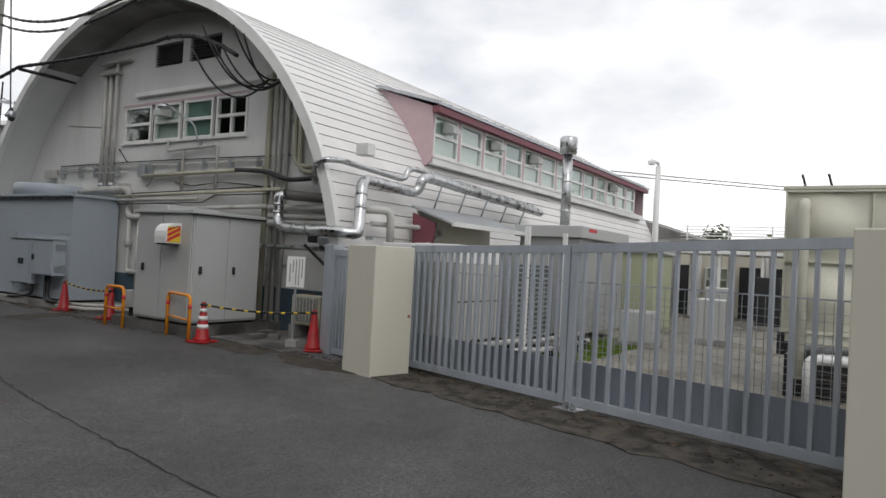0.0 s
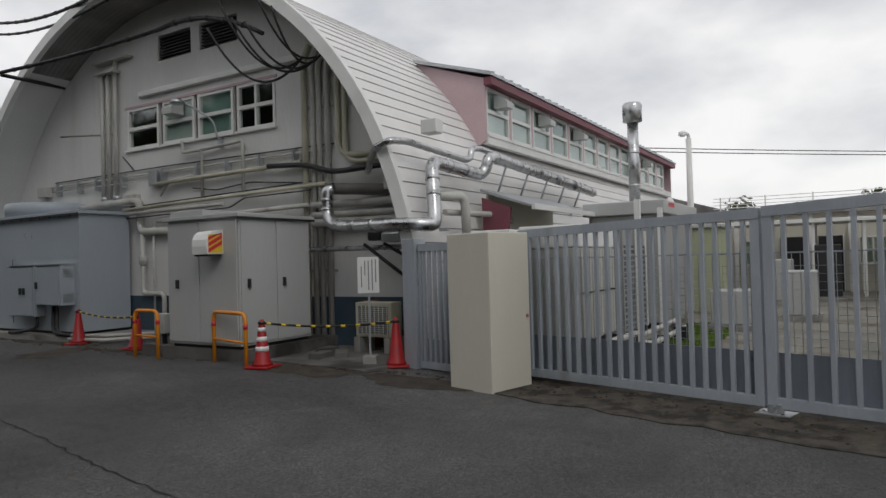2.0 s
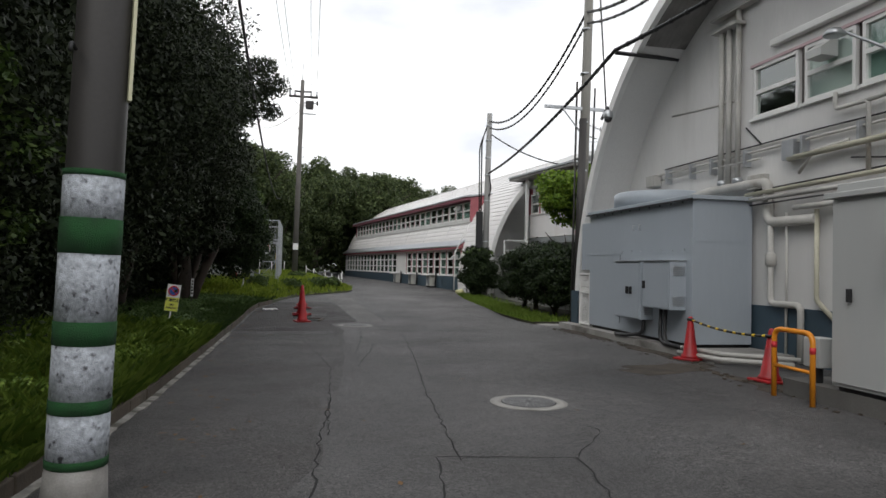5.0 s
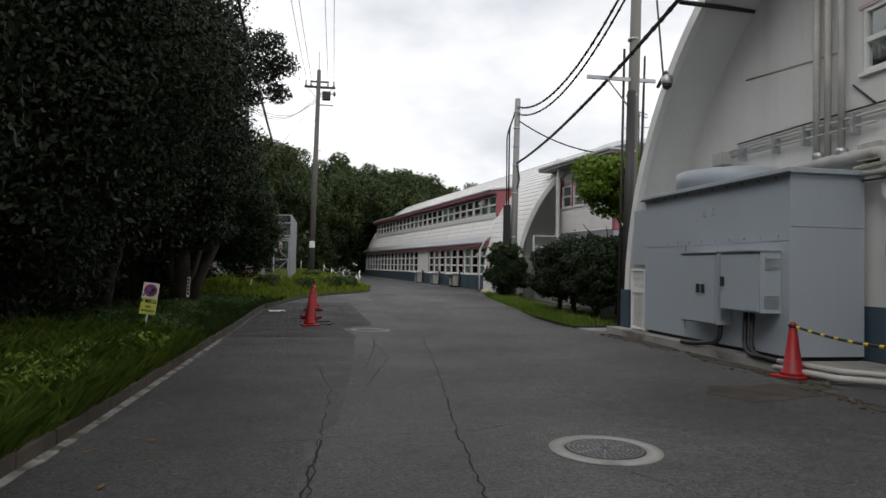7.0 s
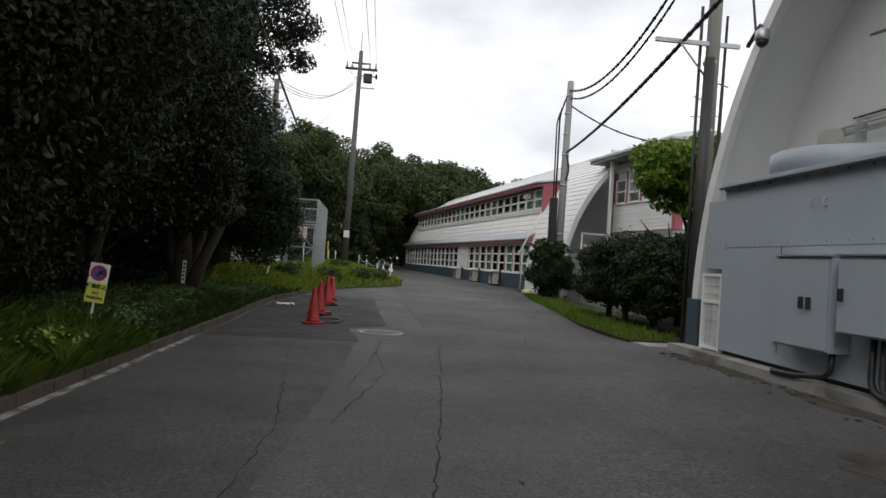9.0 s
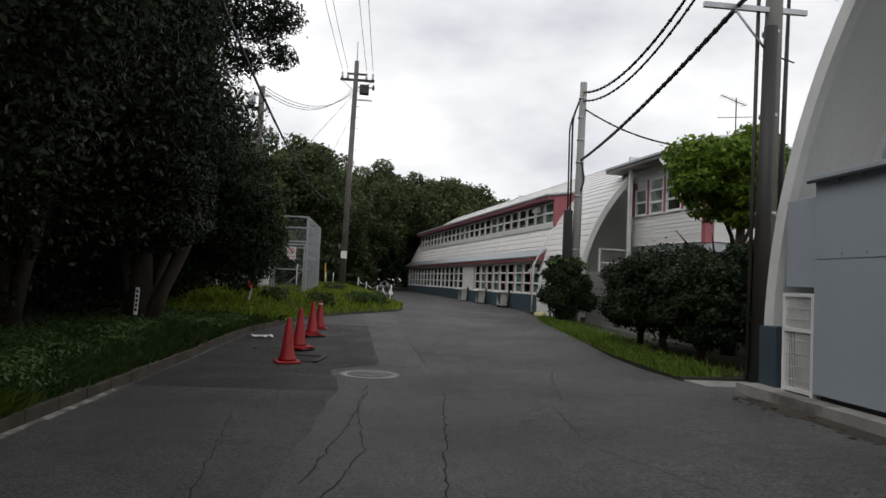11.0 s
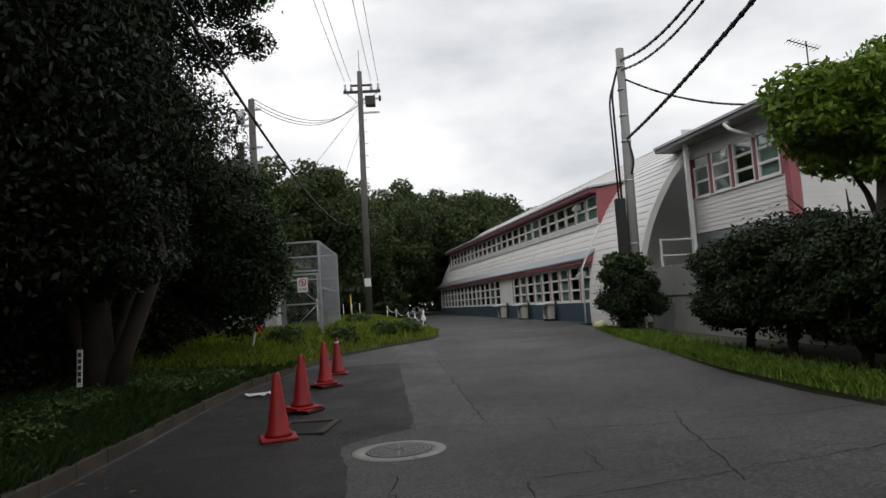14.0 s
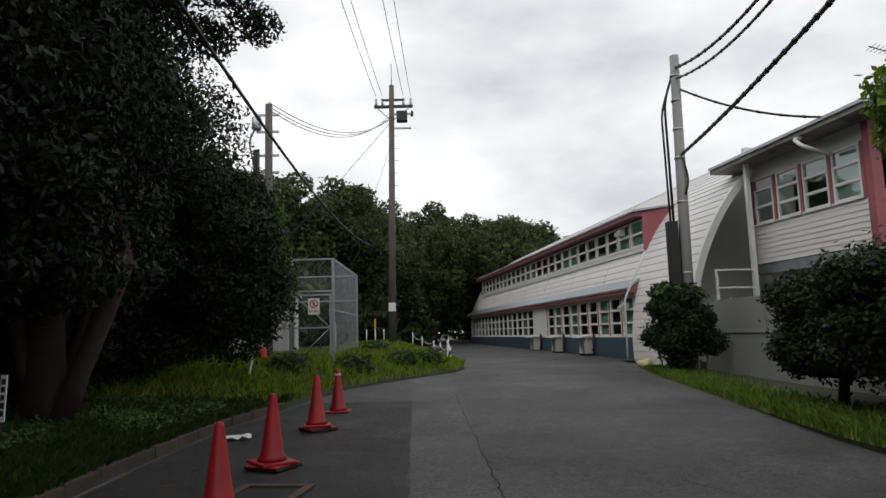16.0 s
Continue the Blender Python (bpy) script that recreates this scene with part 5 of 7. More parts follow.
rubble = thing("rubble", "loose stones and crumbled concrete at the cabinets' feet", "rubble", None, "", "stuff")
bm = bmesh.new()
for i in range(230):
    y = rd.uniform(-1.4, 13.4)
    x = (6.3 if y > 7.2 else 5.95) - abs(rd.gauss(0, 0.16)) + (0.15 if y < 2 else 0)
    k = rd.uniform(0.006, 0.03)
    add_box(bm, x - k, x + k * 0.8, y - k * 0.8, y + k, gz(x, y) - 0.003, gz(x, y) + k * rd.uniform(0.5, 0.9))
part("stone", bm, M_KERB, rubble)

# ---- yard behind the gate ----
tagged(part("yard_slab", prism(((6.7, -0.1), (40, -0.1), (40, -10), (5.3, -10)), -0.08, 0.0 - 0.004), M_YARD, None, "pale stained concrete yard"), "", "yard", "", "structure")
tank = thing("water_tank", "cream panelled water tank on a dark steel frame", "tank")
for j in range(2):
    for i in range(2):
        bm = bmesh.new()
        y0, z0 = -8.74 + 1.08 * j, 0.95 + 1.02 * i
        grid = {}
        for a in range(9):
            for b in range(9):
                u, v = a / 8 - 0.5, b / 8 - 0.5
                d = max(0, 1 - (abs(u) ** 1.5 + abs(v) ** 1.5) * 3.2)
                grid[a, b] = bm.verts.new((9.0 - 0.2 * d, y0 + 1.06 * a / 8, z0 + 1.0 * b / 8))
        for a in range(8):
            for b in range(8):
                bm.faces.new((grid[a, b], grid[a + 1, b], grid[a + 1, b + 1], grid[a, b + 1])).smooth = True
        part("panel", bm, M_TANK, tank)
part("body", box(9.01, 11.2, -8.74, -6.6, 0.95, 2.98), M_TANK, tank)
for y in (-8.76, -7.68, -6.6):
    part("flange", box(8.96, 9.02, y - 0.015, y + 0.015, 0.93, 3.0), M_TANK, tank)
for z in (0.93, 1.95, 2.97):
    part("flange", box(8.94, 9.03, -8.77, -6.58, z, z + 0.035), M_TANK, tank)
part("lid", box(8.93, 11.25, -8.8, -6.55, 3.006, 3.06, 0.01), M_TANK, tank)
for k in range(3):
    part("frame_beam", box(8.95, 11.2, -8.75 + 1.05 * k, -8.65 + 1.05 * k, 0.6, 0.92), M_DARK, tank)
part("frame_beam", box(8.96, 9.04, -8.76, -6.6, 0.8, 0.92), M_TANK, tank)
for y in (-8.7, -6.75):
    for x in (9.0, 11.0):
        part("leg", box(x, x + 0.1, y, y + 0.1, 0, 0.6), M_DARK, tank)
pipe(tank, [(9.0, -6.85, 2.8), (8.78, -6.85, 2.8), (8.78, -6.85, 0.3)], 0.075, M_TANK, "overflow_pipe", "", 0.12, 12)
for y in (-6.8, -7.15):
    part("rod", tube([(9.6, y, 3.06), (9.5 , y + 0.06, 3.3)], 0.018, 6), M_DARK, tank)
hyd = thing("hydrant_pipe", "white pipe hoop with a red label before the tank", "pipe")
pipe(hyd, [(8.6, -7.0, 0.0), (8.6, -7.0, 0.62), (8.75, -8.6, 0.62), (8.75, -8.6, 0.0)], 0.075, M_WHITE, "pipe", "", 0.14, 12)
part("label_band", tube([(8.66, -7.55, 0.62), (8.69, -7.95, 0.62)], 0.078, 12), M_SIGNRED, hyd, "red label band")
stack = thing("flue", "cream square flue with a dark cap behind the tank", "flue")
part("shaft", box(16.95, 17.22, -8.82, -8.5, 0, 5.2, 0.01), M_TANK, stack)
part("cap", box(16.88, 17.27, -8.87, -8.48, 5.203, 5.55), M_DARK, stack)

skirt = thing("tank_base", "dark slatted steel base under the water tank", "tank base")
part("core", box(9.2, 11.1, -8.65, -6.72, 0.0, 0.58), M_DARK, skirt)
for k in range(9):
    part("slat", box(9.1, 9.13, -8.72, -6.68, 0.04 + 0.06 * k, 0.07 + 0.06 * k), M_GRIME, skirt)
works = thing("workshop", "long cream workshop with dark doorways behind the yard", "building")
part("wall", box(27.2, 27.4, -12.5, -0.6, 0, 2.9), M_CREAM, works)
part("roof", extrude_yz([(-12.8, 2.9), (-0.4, 2.9), (-0.4, 3.02), (-6.6, 3.35), (-12.8, 3.02)], 26.9, 31), M_SOFFIT, works, "low grey pitched roof")
for k in range(9):
    y = -11.9 + 1.28 * k
    part("pilaster", box(27.1, 27.197, y, y + 0.14, 0, 2.9), M_TRIM, works)
    if k % 3 != 1:
        # no opening here: a dark panel stands for the unlit doorway
        d = part("doorway", box(27.16, 27.198, y + 0.32, y + 1.1, 0.0, 2.05), M_DARK, works, "dark panel standing in for an unlit doorway")
        part("jamb", box(27.12, 27.158, y + 0.28, y + 0.32, 0, 2.1), M_TRIM, d)
    else:
        window(works, pose(27.15, y + 1.12, 1.0, 0, 0, -90), 0.9, 1.0, 2, 2, None)
for k in range(5):
    part("roof_rail", box(26.95, 26.98, -12.4, -0.8, 3.12 + 0.13 * k, 3.145 + 0.13 * k), M_TRIM, works)
for k in range(8):
    part("rail_post", box(26.94, 26.99, -12.3 + 1.6 * k, -12.25 + 1.6 * k, 2.95, 3.7), M_TRIM, works)
annex = thing("annex", "low annex with a rusty grey pitched roof", "building")
part("wall", box(28.0, 36, -0.9, 5.0, 0, 3.2), M_WALL, annex)
part("roof", extrude_yz([(-1.3, 3.2), (5.4, 3.2), (2.6, 4.4)], 27.85, 36.2), M_SOFFIT, annex, "rusty grey pitched roof")
for y, w in ((-2.42, 0.62), (-1.5, 0.5)):
    gsc = thing("dark_grille", "black louvred grille panel between the cooling units", "grille", pose(7.98, y, 0), "black grilles")
    part("panel", box(0, 0.05, 0, w, 0.45, 1.6), M_DARK, gsc)
    for k in range(11):
        part("slat", box(-0.02, -0.001, 0, w, 0.5 + 0.1 * k, 0.55 + 0.1 * k), M_GRIME, gsc)
    for y2 in (0.02, w - 0.06):
        part("leg", box(0, 0.04, y2, y2 + 0.04, 0, 0.45), M_DARK, gsc)
unit0 = thing("chiller_unit", "pale grey louvred outdoor chiller unit on the yard", "chiller", pose(11.6, -1.5, 0.0), "chiller units in the yard")
part("body", box(0, 1.5, 0, 0.8, 0.3, 1.62, 0.01), M_UNIT, unit0)
part("base", box(0.05, 1.45, 0.05, 0.75, 0, 0.3), M_DARK, unit0)
for k in range(14):
    part("fin", box(0.06 + k * 0.1, 0.11 + k * 0.1, -0.03, -0.001, 0.4, 1.35), M_UNIT, unit0)
part("coil", box(0.05, 1.45, -0.008, -0.0005, 0.38, 1.37), M_DARK, unit0, "dark coil behind the fins")
for x in (0.4, 1.1):
    part("fan_cowl", lathe([(0.3, 0), (0.3, 0.22), (0.27, 0.22), (0.27, 0.02)], 18, (x, 0.4, 1.62)), M_WHITE, unit0)
copy_thing(unit0, pose(13.4, -1.5, 0))
for x, y, w, dp in ((6.52, -2.5, 1.38, 0.8), (6.95, -1.35, 0.8, 0.6)):
    fu = thing("finned_unit", "weathered pale finned cooling unit with a white top band", "cooling unit", pose(x, y, 0), "finned units by the gate")
    part("body", box(0, w, 0, dp, 0.48, 1.66, 0.01), M_CASING, fu)
    part("top_band", box(-0.01, w + 0.01, -0.02, dp, 1.663, 1.95, 0.015), M_TRIM, fu, "white top band")
    part("base", box(0.06, w - 0.06, 0.05, dp - 0.05, 0.0, 0.48), M_DARK, fu)
    n = int(w / 0.105)
    for k in range(n):
        part("fin", box(0.03 + w * k / n, 0.03 + w * k / n + 0.07, -0.022, -0.001, 0.5, 1.64), M_CASING, fu)
    part("strap", box(0, w, -0.03, -0.023, 1.08, 1.1), M_DARK, fu)
    part("side_coil", box(w + 0.001, w + 0.01, 0.04, dp - 0.04, 0.55, 1.6), M_COIL, fu, "dark coil on the side")
cu = thing("coil_unit", "grey outdoor coil unit with dark finned front", "cooling unit", pose(8.72, -2.4, 0))
part("body", box(0, 1.4, 0.02, 0.9, 0.36, 1.95, 0.01), M_UNIT, cu)
part("base", box(0.03, 1.37, 0.06, 0.86, 0, 0.36), M_DARK, cu)
part("coil", box(0.05, 1.35, 0.005, 0.019, 0.42, 1.7), M_COIL, cu, "dark coil behind the frame")
for k in range(14):
    part("fin", box(0.05, 1.35, -0.006, 0.004, 0.46 + 0.09 * k, 0.485 + 0.09 * k), M_UNIT, cu)
for x in (0.0, 0.68, 1.35):
    part("frame_post", box(x, x + 0.05, -0.012, 0.018, 0.36, 1.95), M_TRIM if x > 1 else M_UNIT, cu)
for x, y in ((8.35, -2.75), (10.35, -2.6)):
    wp = thing("yard_post", "slim white post of the lean-to roof", "post", pose(x, y, 0), "lean-to posts")
    part("post", box(-0.04, 0.04, -0.04, 0.04, 0, 2.35, 0.004), M_TRIM, wp)
    part("foot", box(-0.08, 0.08, -0.08, 0.08, 0, 0.03), M_GALV, wp)
boil = thing("boiler_box", "large grey boiler casing with a sloping hood", "boiler")
part("body", box(12.1, 15.2, -2.2, -0.75, 0.2, 2.35, 0.015), M_UNIT, boil)
part("hood", box(12.0, 15.3, -2.3, -0.65, 2.353, 2.62, 0.02), M_GREY, boil)
part("label_plate", box(12.4, 12.9, -2.306, -2.301, 2.5, 2.58), M_SIGNRED, boil, "small red label")
chim = thing("steel_chimney", "shiny stainless steel chimney with a cylindrical cowl", "chimney")
part("shaft", tube([(12.9, -1.5, 2.62), (12.9, -1.5, 4.35)], 0.115, 18), M_STEEL, chim)
part("cowl", lathe([(0.12, 0), (0.2, 0.03), (0.205, 0.38), (0.18, 0.42)], 20, (12.9, -1.5, 4.35)), M_STEEL, chim)
for z in (3.0, 3.7):
    part("collar", tube([(12.9, -1.5, z), (12.9, -1.5, z + 0.04)], 0.125, 18), M_STEEL, chim)
awn = thing("awning", "maroon-cheeked lean-to awning with pale sheet roof", "awning")
part("cheek", extrude_yz([(0.08, 2.0), (0.1, 2.62), (-0.45, 2.42), (-0.4, 2.0)], 8.95, 9.0), M_MAROON, awn, "maroon painted cheek")
part("roof", extrude_yz([(0.1, 2.72), (-0.85, 2.4), (-0.85, 2.44), (0.1, 2.77)], 8.9, 12.0), M_GALV, awn)
part("edge", box(8.9, 12.0, -0.92, -0.86, 2.36, 2.45), M_TRIM, awn)
part("back_wall", box(9.0, 12.0, 0.0, 0.04, 0.0, 2.7), M_CREAM, awn)
st_lamp = thing("street_lamp", "pale slender yard lamp on a mast", "street lamp", pose(24.6, -0.4, 0))
part("mast", tube([(0, 0, 0), (0, 0, 5.8)], [0.14, 0.1], 12), M_TRIM, st_lamp)
part("arm", tube(bent([(0, 0, 5.7), (0, 0, 5.95), (-0.6, 0.1, 5.95)], 0.15), 0.06, 8), M_TRIM, st_lamp)
part("head", box(-0.8, -0.45, 0.0, 0.2, 5.8, 5.95, 0.03), M_TRIM, st_lamp)
gbx = thing("yard_shed", "pale olive metal shed in the yard", "shed")
part("body", box(17.0, 19.0, -2.5, -0.8, 0, 2.2, 0.01), M_PALEGREEN, gbx)
part("roof", box(16.9, 19.1, -2.6, -0.7, 2.203, 2.28, 0.01), M_GREY, gbx)
part("door", box(17.4, 18.2, -2.515, -2.502, 0.05, 2.0), M_PALEGREEN, gbx)
can = thing("covered_walkway", "white covered walkway on slim posts across the yard", "walkway")
part("roof", box(24, 26.4, -10.5, -1.2, 2.45, 2.58, 0.02), M_TRIM, can)
for k in range(7):
    for x in (24.2, 26.2):
        part("post", box(x - 0.05, x + 0.05, -10.2 + 1.45 * k, -10.1 + 1.45 * k, 0, 2.45), M_TRIM, can)
for k in range(4):
    part("rail", box(28.6, 28.65, -10, -1, 2.75 + 0.2 * k, 2.79 + 0.2 * k), M_TRIM, can)
for k in range(10):
    part("picket", box(28.0, 28.1, -9.6 + 0.95 * k, -9.5 + 0.95 * k, 0, 1.8), M_TRIM, can)
for k, (x, y, zz) in enumerate(((20.5, -3.6, 1.3), (21.5, -6.5, 1.5), (19.5, -8.2, 1.6), (22.4, -4.8, 1.7), (15.5, -4.4, 1.1), (23.0, -7.8, 1.8), (13.2, -3.3, 0.8))):
    mch = thing("yard_machine", "dark outdoor pump casing in the yard", "machine", pose(x, y, 0), "yard machines")
    part("body", box(-0.4, 0.4, -0.35, 0.35, 0.12, zz, 0.03), M_DARK if k % 2 else M_GREY, mch)
    part("foot", box(-0.45, 0.45, -0.4, 0.4, 0, 0.12), M_CONCRETE, mch)
red = thing("fire_hydrant_box", "red hydrant cabinet in the yard", "cabinet", pose(22.0, -2.8, 0.35))
part("body", box(-0.08, 0.08, -0.11, 0.11, 0.1, 0.5, 0.02), M_SIGNRED, red)
part("foot", box(-0.05, 0.05, -0.06, 0.06, -0.36, 0.1), M_DARK, red)
yp = thing("yard_pipe", "long pale pipes low along the yard edge", "pipe")
for y, z in ((-2.68, 0.44), (-2.8, 0.3)):
    pipe(yp, [(6.45, y, z), (8.4, y, z - 0.03), (8.9, y + 0.02, z - 0.1), (11.6, y + 0.1, z - 0.12), (12.2, y + 0.3, 0.06)], 0.045, M_PIPE)
for x in (6.9, 8.2, 9.6, 11.0):
    part("saddle", box(x - 0.05, x + 0.05, -2.86, -2.6, 0, 0.25), M_DARK, yp)
ys = thing("yard_shrub_row", "dark shrubs at the far end of the yard", "shrubs", None, "", "stuff")


# ---- manholes, cracks, litter ----
def manhole(x, y, rz, r=0.43):
    """An iron cover in a concrete collar."""
    m = thing("manhole_cover", "round cast-iron manhole cover in a pale concrete collar", "manhole cover", pose(x, y, gz(x, y), 0, 0, rz), "manhole covers")
    part("collar", lathe([(r, 0.001), (r, 0.007), (r * 0.72, 0.01), (r * 0.72, 0.001)], 36), M_CONCRETE, m, "pale concrete collar")
    part("cover", lathe([(r * 0.7, 0.001), (r * 0.7, 0.009), (r * 0.68, 0.011), (0.01, 0.011)], 36), M_IRON, m)
    ridges = bmesh.new()
    for k in range(7):
        rr = r * (0.12 + 0.085 * k)
        n = 6 + 6 * k
        for i in range(n):
            a0, a1 = 2 * math.pi * (i + 0.12) / n, 2 * math.pi * (i + 0.88) / n
            for s0 in range(2):
                b0, b1 = a0 + (a1 - a0) * s0 / 2, a0 + (a1 - a0) * (s0 + 1) / 2
                v = [ridges.verts.new((q * math.cos(a), q * math.sin(a), 0.0155)) for q, a in ((rr, b0), (rr + r * 0.045, b0), (rr + r * 0.045, b1), (rr, b1))]
                ridges.faces.new(v)
    tagged(part("ridge_pattern", ridges, M_RIDGE, m, "worn raised ridges"), "", "", "", "stuff")
    for i in range(8):
        a = i * 45
        part("spoke", box(r * 0.1, r * 0.66, -0.006, 0.006, 0.011, 0.0165), M_RIDGE, m).matrix_basis = pose(0, 0, 0, 0, 0, a)


manhole(2.645, 5.195, 20)
manhole(1.507, 14.803, 0)
manhole(5.7, 31.5, 0, 0.4)
for pts, w in (
    (((2.45, 13.4), (2.39, 12.9), (2.0, 9.0), (1.64, 6.1), (1.37, 3.1)), 0.022),
    (((1.2, 3.2), (0.93, 1.35), (0.67, 0.5), (0.45, -1.2)), 0.024),
    (((1.2, 3.2), (1.7, 3.16), (2.31, 3.05)), 0.02),
    (((2.31, 3.05), (2.03, 1.4), (1.69, -0.16), (1.4, -1.9), (1.1, -3.8), (0.8, -6.0)), 0.026),
    (((0.5, 5.7), (0.3, 3.6), (0.22, 2.16), (-0.09, 0.9), (-0.4, -0.8)), 0.022),
    (((0.0, 5.6), (0.7, 5.8), (1.75, 5.87), (2.2, 6.1)), 0.014),
    (((-0.2, 13.0), (2.3, 12.9), (4.6, 13.3), (6.3, 13.6)), 0.014),
    (((2.25, 24.0), (2.35, 19.0), (2.43, 15.94), (3.09, 15.83), (3.07, 15.16), (5.5, 14.92), (6.5, 15.2)), 0.022),
    (((0.2, 12.0), (0.6, 8.0), (0.4, 4.0)), 0.016),
    (((3.6, 12.5), (3.4, 10.8), (3.9, 9.5)), 0.012),
    (((0.87, 13.34), (1.5, 13.34), (1.35, 11.5), (1.1, 9.6)), 0.016),
    (((3.08, 14.16), (3.66, 14.16), (4.6, 14.1)), 0.014),
    (((3.08, 14.16), (3.03, 13.56), (2.48, 13.49)), 0.016),
    (((5.48, -5.2), (5.1, -5.6), (4.8, -6.0), (4.4, -6.9)), 0.02),
    (((4.9, -3.6), (5.2, -4.1), (5.1, -4.6)), 0.016),
    (((2.6, 4.6), (2.9, 3.9), (2.31, 3.05)), 0.014),
    (((4.0, 16.5), (4.4, 15.6), (4.2, 14.9), (3.8, 12.9)), 0.014),
    (((1.5, 13.9), (1.4, 12.4), (1.5, 10.5), (1.0, 8.0)), 0.016),
):
    crack(pts, w * 0.5)


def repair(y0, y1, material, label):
    """Darker asphalt between the kerb and a ragged seam."""
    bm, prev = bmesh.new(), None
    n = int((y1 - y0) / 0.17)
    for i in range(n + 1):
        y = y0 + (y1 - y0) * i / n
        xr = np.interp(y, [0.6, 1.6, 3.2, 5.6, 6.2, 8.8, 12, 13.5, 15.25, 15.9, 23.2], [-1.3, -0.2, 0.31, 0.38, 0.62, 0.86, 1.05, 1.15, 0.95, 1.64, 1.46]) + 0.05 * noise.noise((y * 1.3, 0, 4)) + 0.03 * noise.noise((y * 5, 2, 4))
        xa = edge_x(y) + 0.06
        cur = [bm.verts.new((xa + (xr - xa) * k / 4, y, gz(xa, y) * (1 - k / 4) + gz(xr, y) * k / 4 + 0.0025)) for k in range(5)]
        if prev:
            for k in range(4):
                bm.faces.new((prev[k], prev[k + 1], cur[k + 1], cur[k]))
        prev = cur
    tagged(part("kerbside_asphalt_strip", bm, material, None, label), "", "road repair", "", "structure")


repair(0.6, 13.3, M_KERBSIDE, "slightly darker asphalt along the kerb")
repair(13.3, 23.3, M_FRESH, "smooth repaired asphalt along the kerb, darkened further for tree shade")
strip = bmesh.new()
prev = None
for i in range(26):
    y = 15.9 + i * 0.55
    xa, xb = 1.68 - 0.02 * i, 2.4 - 0.006 * i
    cur = [strip.verts.new((x, y, gz(x, y) + 0.004)) for x in (xa, xb)]
    if prev:
        strip.faces.new((prev[0], prev[1], cur[1], cur[0]))
    prev = cur
tagged(part("asphalt_strip", strip, M_PATCH, None, "paler strip of newer asphalt"), "", "road repair", "", "structure")
pit = thing("open_gully", "broken rectangular gully with a cracked concrete rim", "gully", put(0.42, 16.35, -8))
# flat near-black plate in place of the hole's shaded depth
part("grate", box(-0.25, 0.25, -0.35, 0.35, 0.002, 0.008), M_CRACK, pit, "dark plate standing in for the gully's shaded inside")
for a in ((-0.32, -0.25, -0.42, 0.42), (0.25, 0.33, -0.42, 0.42), (-0.25, 0.25, 0.35, 0.42)):
    part("rim", box(*a, 0.002, 0.03, 0.008), M_KERB, pit)
paper = thing("paper_litter", "crumpled white paper on the road edge", "litter", put(-0.72, 19.4))
bm = bmesh.new()
rp = random.Random(5)
g = {(i, j): bm.verts.new((-0.22 + 0.073 * i + rp.uniform(-0.02, 0.02), -0.1 + 0.05 * j + rp.uniform(-0.02, 0.02), 0.015 + rp.uniform(0, 0.06))) for i in range(7) for j in range(5)}
for i in range(6):
    for j in range(4):
        bm.faces.new((g[i, j], g[i + 1, j], g[i + 1, j + 1], g[i, j + 1]))
part("sheet", bm, M_WHITE, paper)
rl = np.random.default_rng(11)
M_DEAD = mat("dead_leaf", (0.2, 0.11, 0.04), 0.8, 0, 0.4, 9, 40, 0.1, None, 0.6, False, 0.6)
lv, lq = [], []
for i in range(170):
    y = rl.uniform(-3, 22)
    x = -1.2 + abs(rl.normal(0, 0.45)) if rl.random() < 0.8 else rl.uniform(-1, 5.5)
    a, s = rl.uniform(0, 6.28), rl.uniform(0.02, 0.05)
    k = len(lv)
    for q, b in ((s, 0), (s * 0.5, 1.57), (s, 3.14), (s * 0.5, 4.71)):
        lv.append((x + q * math.cos(a + b), y + q * math.sin(a + b), gz(x, y) + 0.007 + rl.uniform(0, 0.012)))
    lq.append((k, k + 1, k + 2, k + 3))
tagged(placed("fallen_leaves", quick_mesh("fallen_leaves", np.array(lv), np.array(lq)), M_DEAD, None, "scattered brown fallen leaves on the asphalt"), "", "leaves", "", "stuff")


# ---- poles and cables ----
def cable(a, b, sag, r, label="black overhead cable", lumps=0.0, name="overhead_cable"):
    a, b = Vector(a), Vector(b)
    t = thing(name, label, "cable", None, "overhead cables")
    pts = [a + (b - a) * (i / 24) - Vector((0, 0, sag * 4 * (i / 24) * (1 - i / 24))) for i in range(25)]
    part("wire", tube(pts, r, 6), M_RUBBER, t)
    if lumps:
        n = int((b - a).length / lumps)
        for i in range(1, n):
            s = i / n
            p = a + (b - a) * s - Vector((0, 0, sag * 4 * s * (1 - s)))
            d = (b - a).normalized() * 0.04
            part("tie", tube([p - d, p + d], r * 1.25, 6), M_RUBBER, t)
    return t


P1 = (7.36, 14.75)
p1 = thing("utility_pole", "tall concrete utility pole with a dark lower sheath", "utility pole", pose(*P1, 0.0))
part("shaft", tube([(0, 0, -0.1), (0.2, 0, 11)], [0.15, 0.105], 16), M_POLE_MID, p1)
part("sheath", tube([(-0.08, -0.07, 0.05), (0.02, -0.07, 5.5)], [0.125, 0.1], 14), M_POLED, p1, "dark brown cable sheath")
part("riser", tube([(-0.2, 0.02, 0.1), (-0.13, 0.02, 6.5)], 0.03, 8), M_POLED, p1)
part("riser", tube([(0.32, 0.12, 0.05), (0.36, 0.12, 3.5), (0.42, 0.1, 6.4)], [0.045, 0.04, 0.025], 8), M_DARK, p1, "dark cable riser")
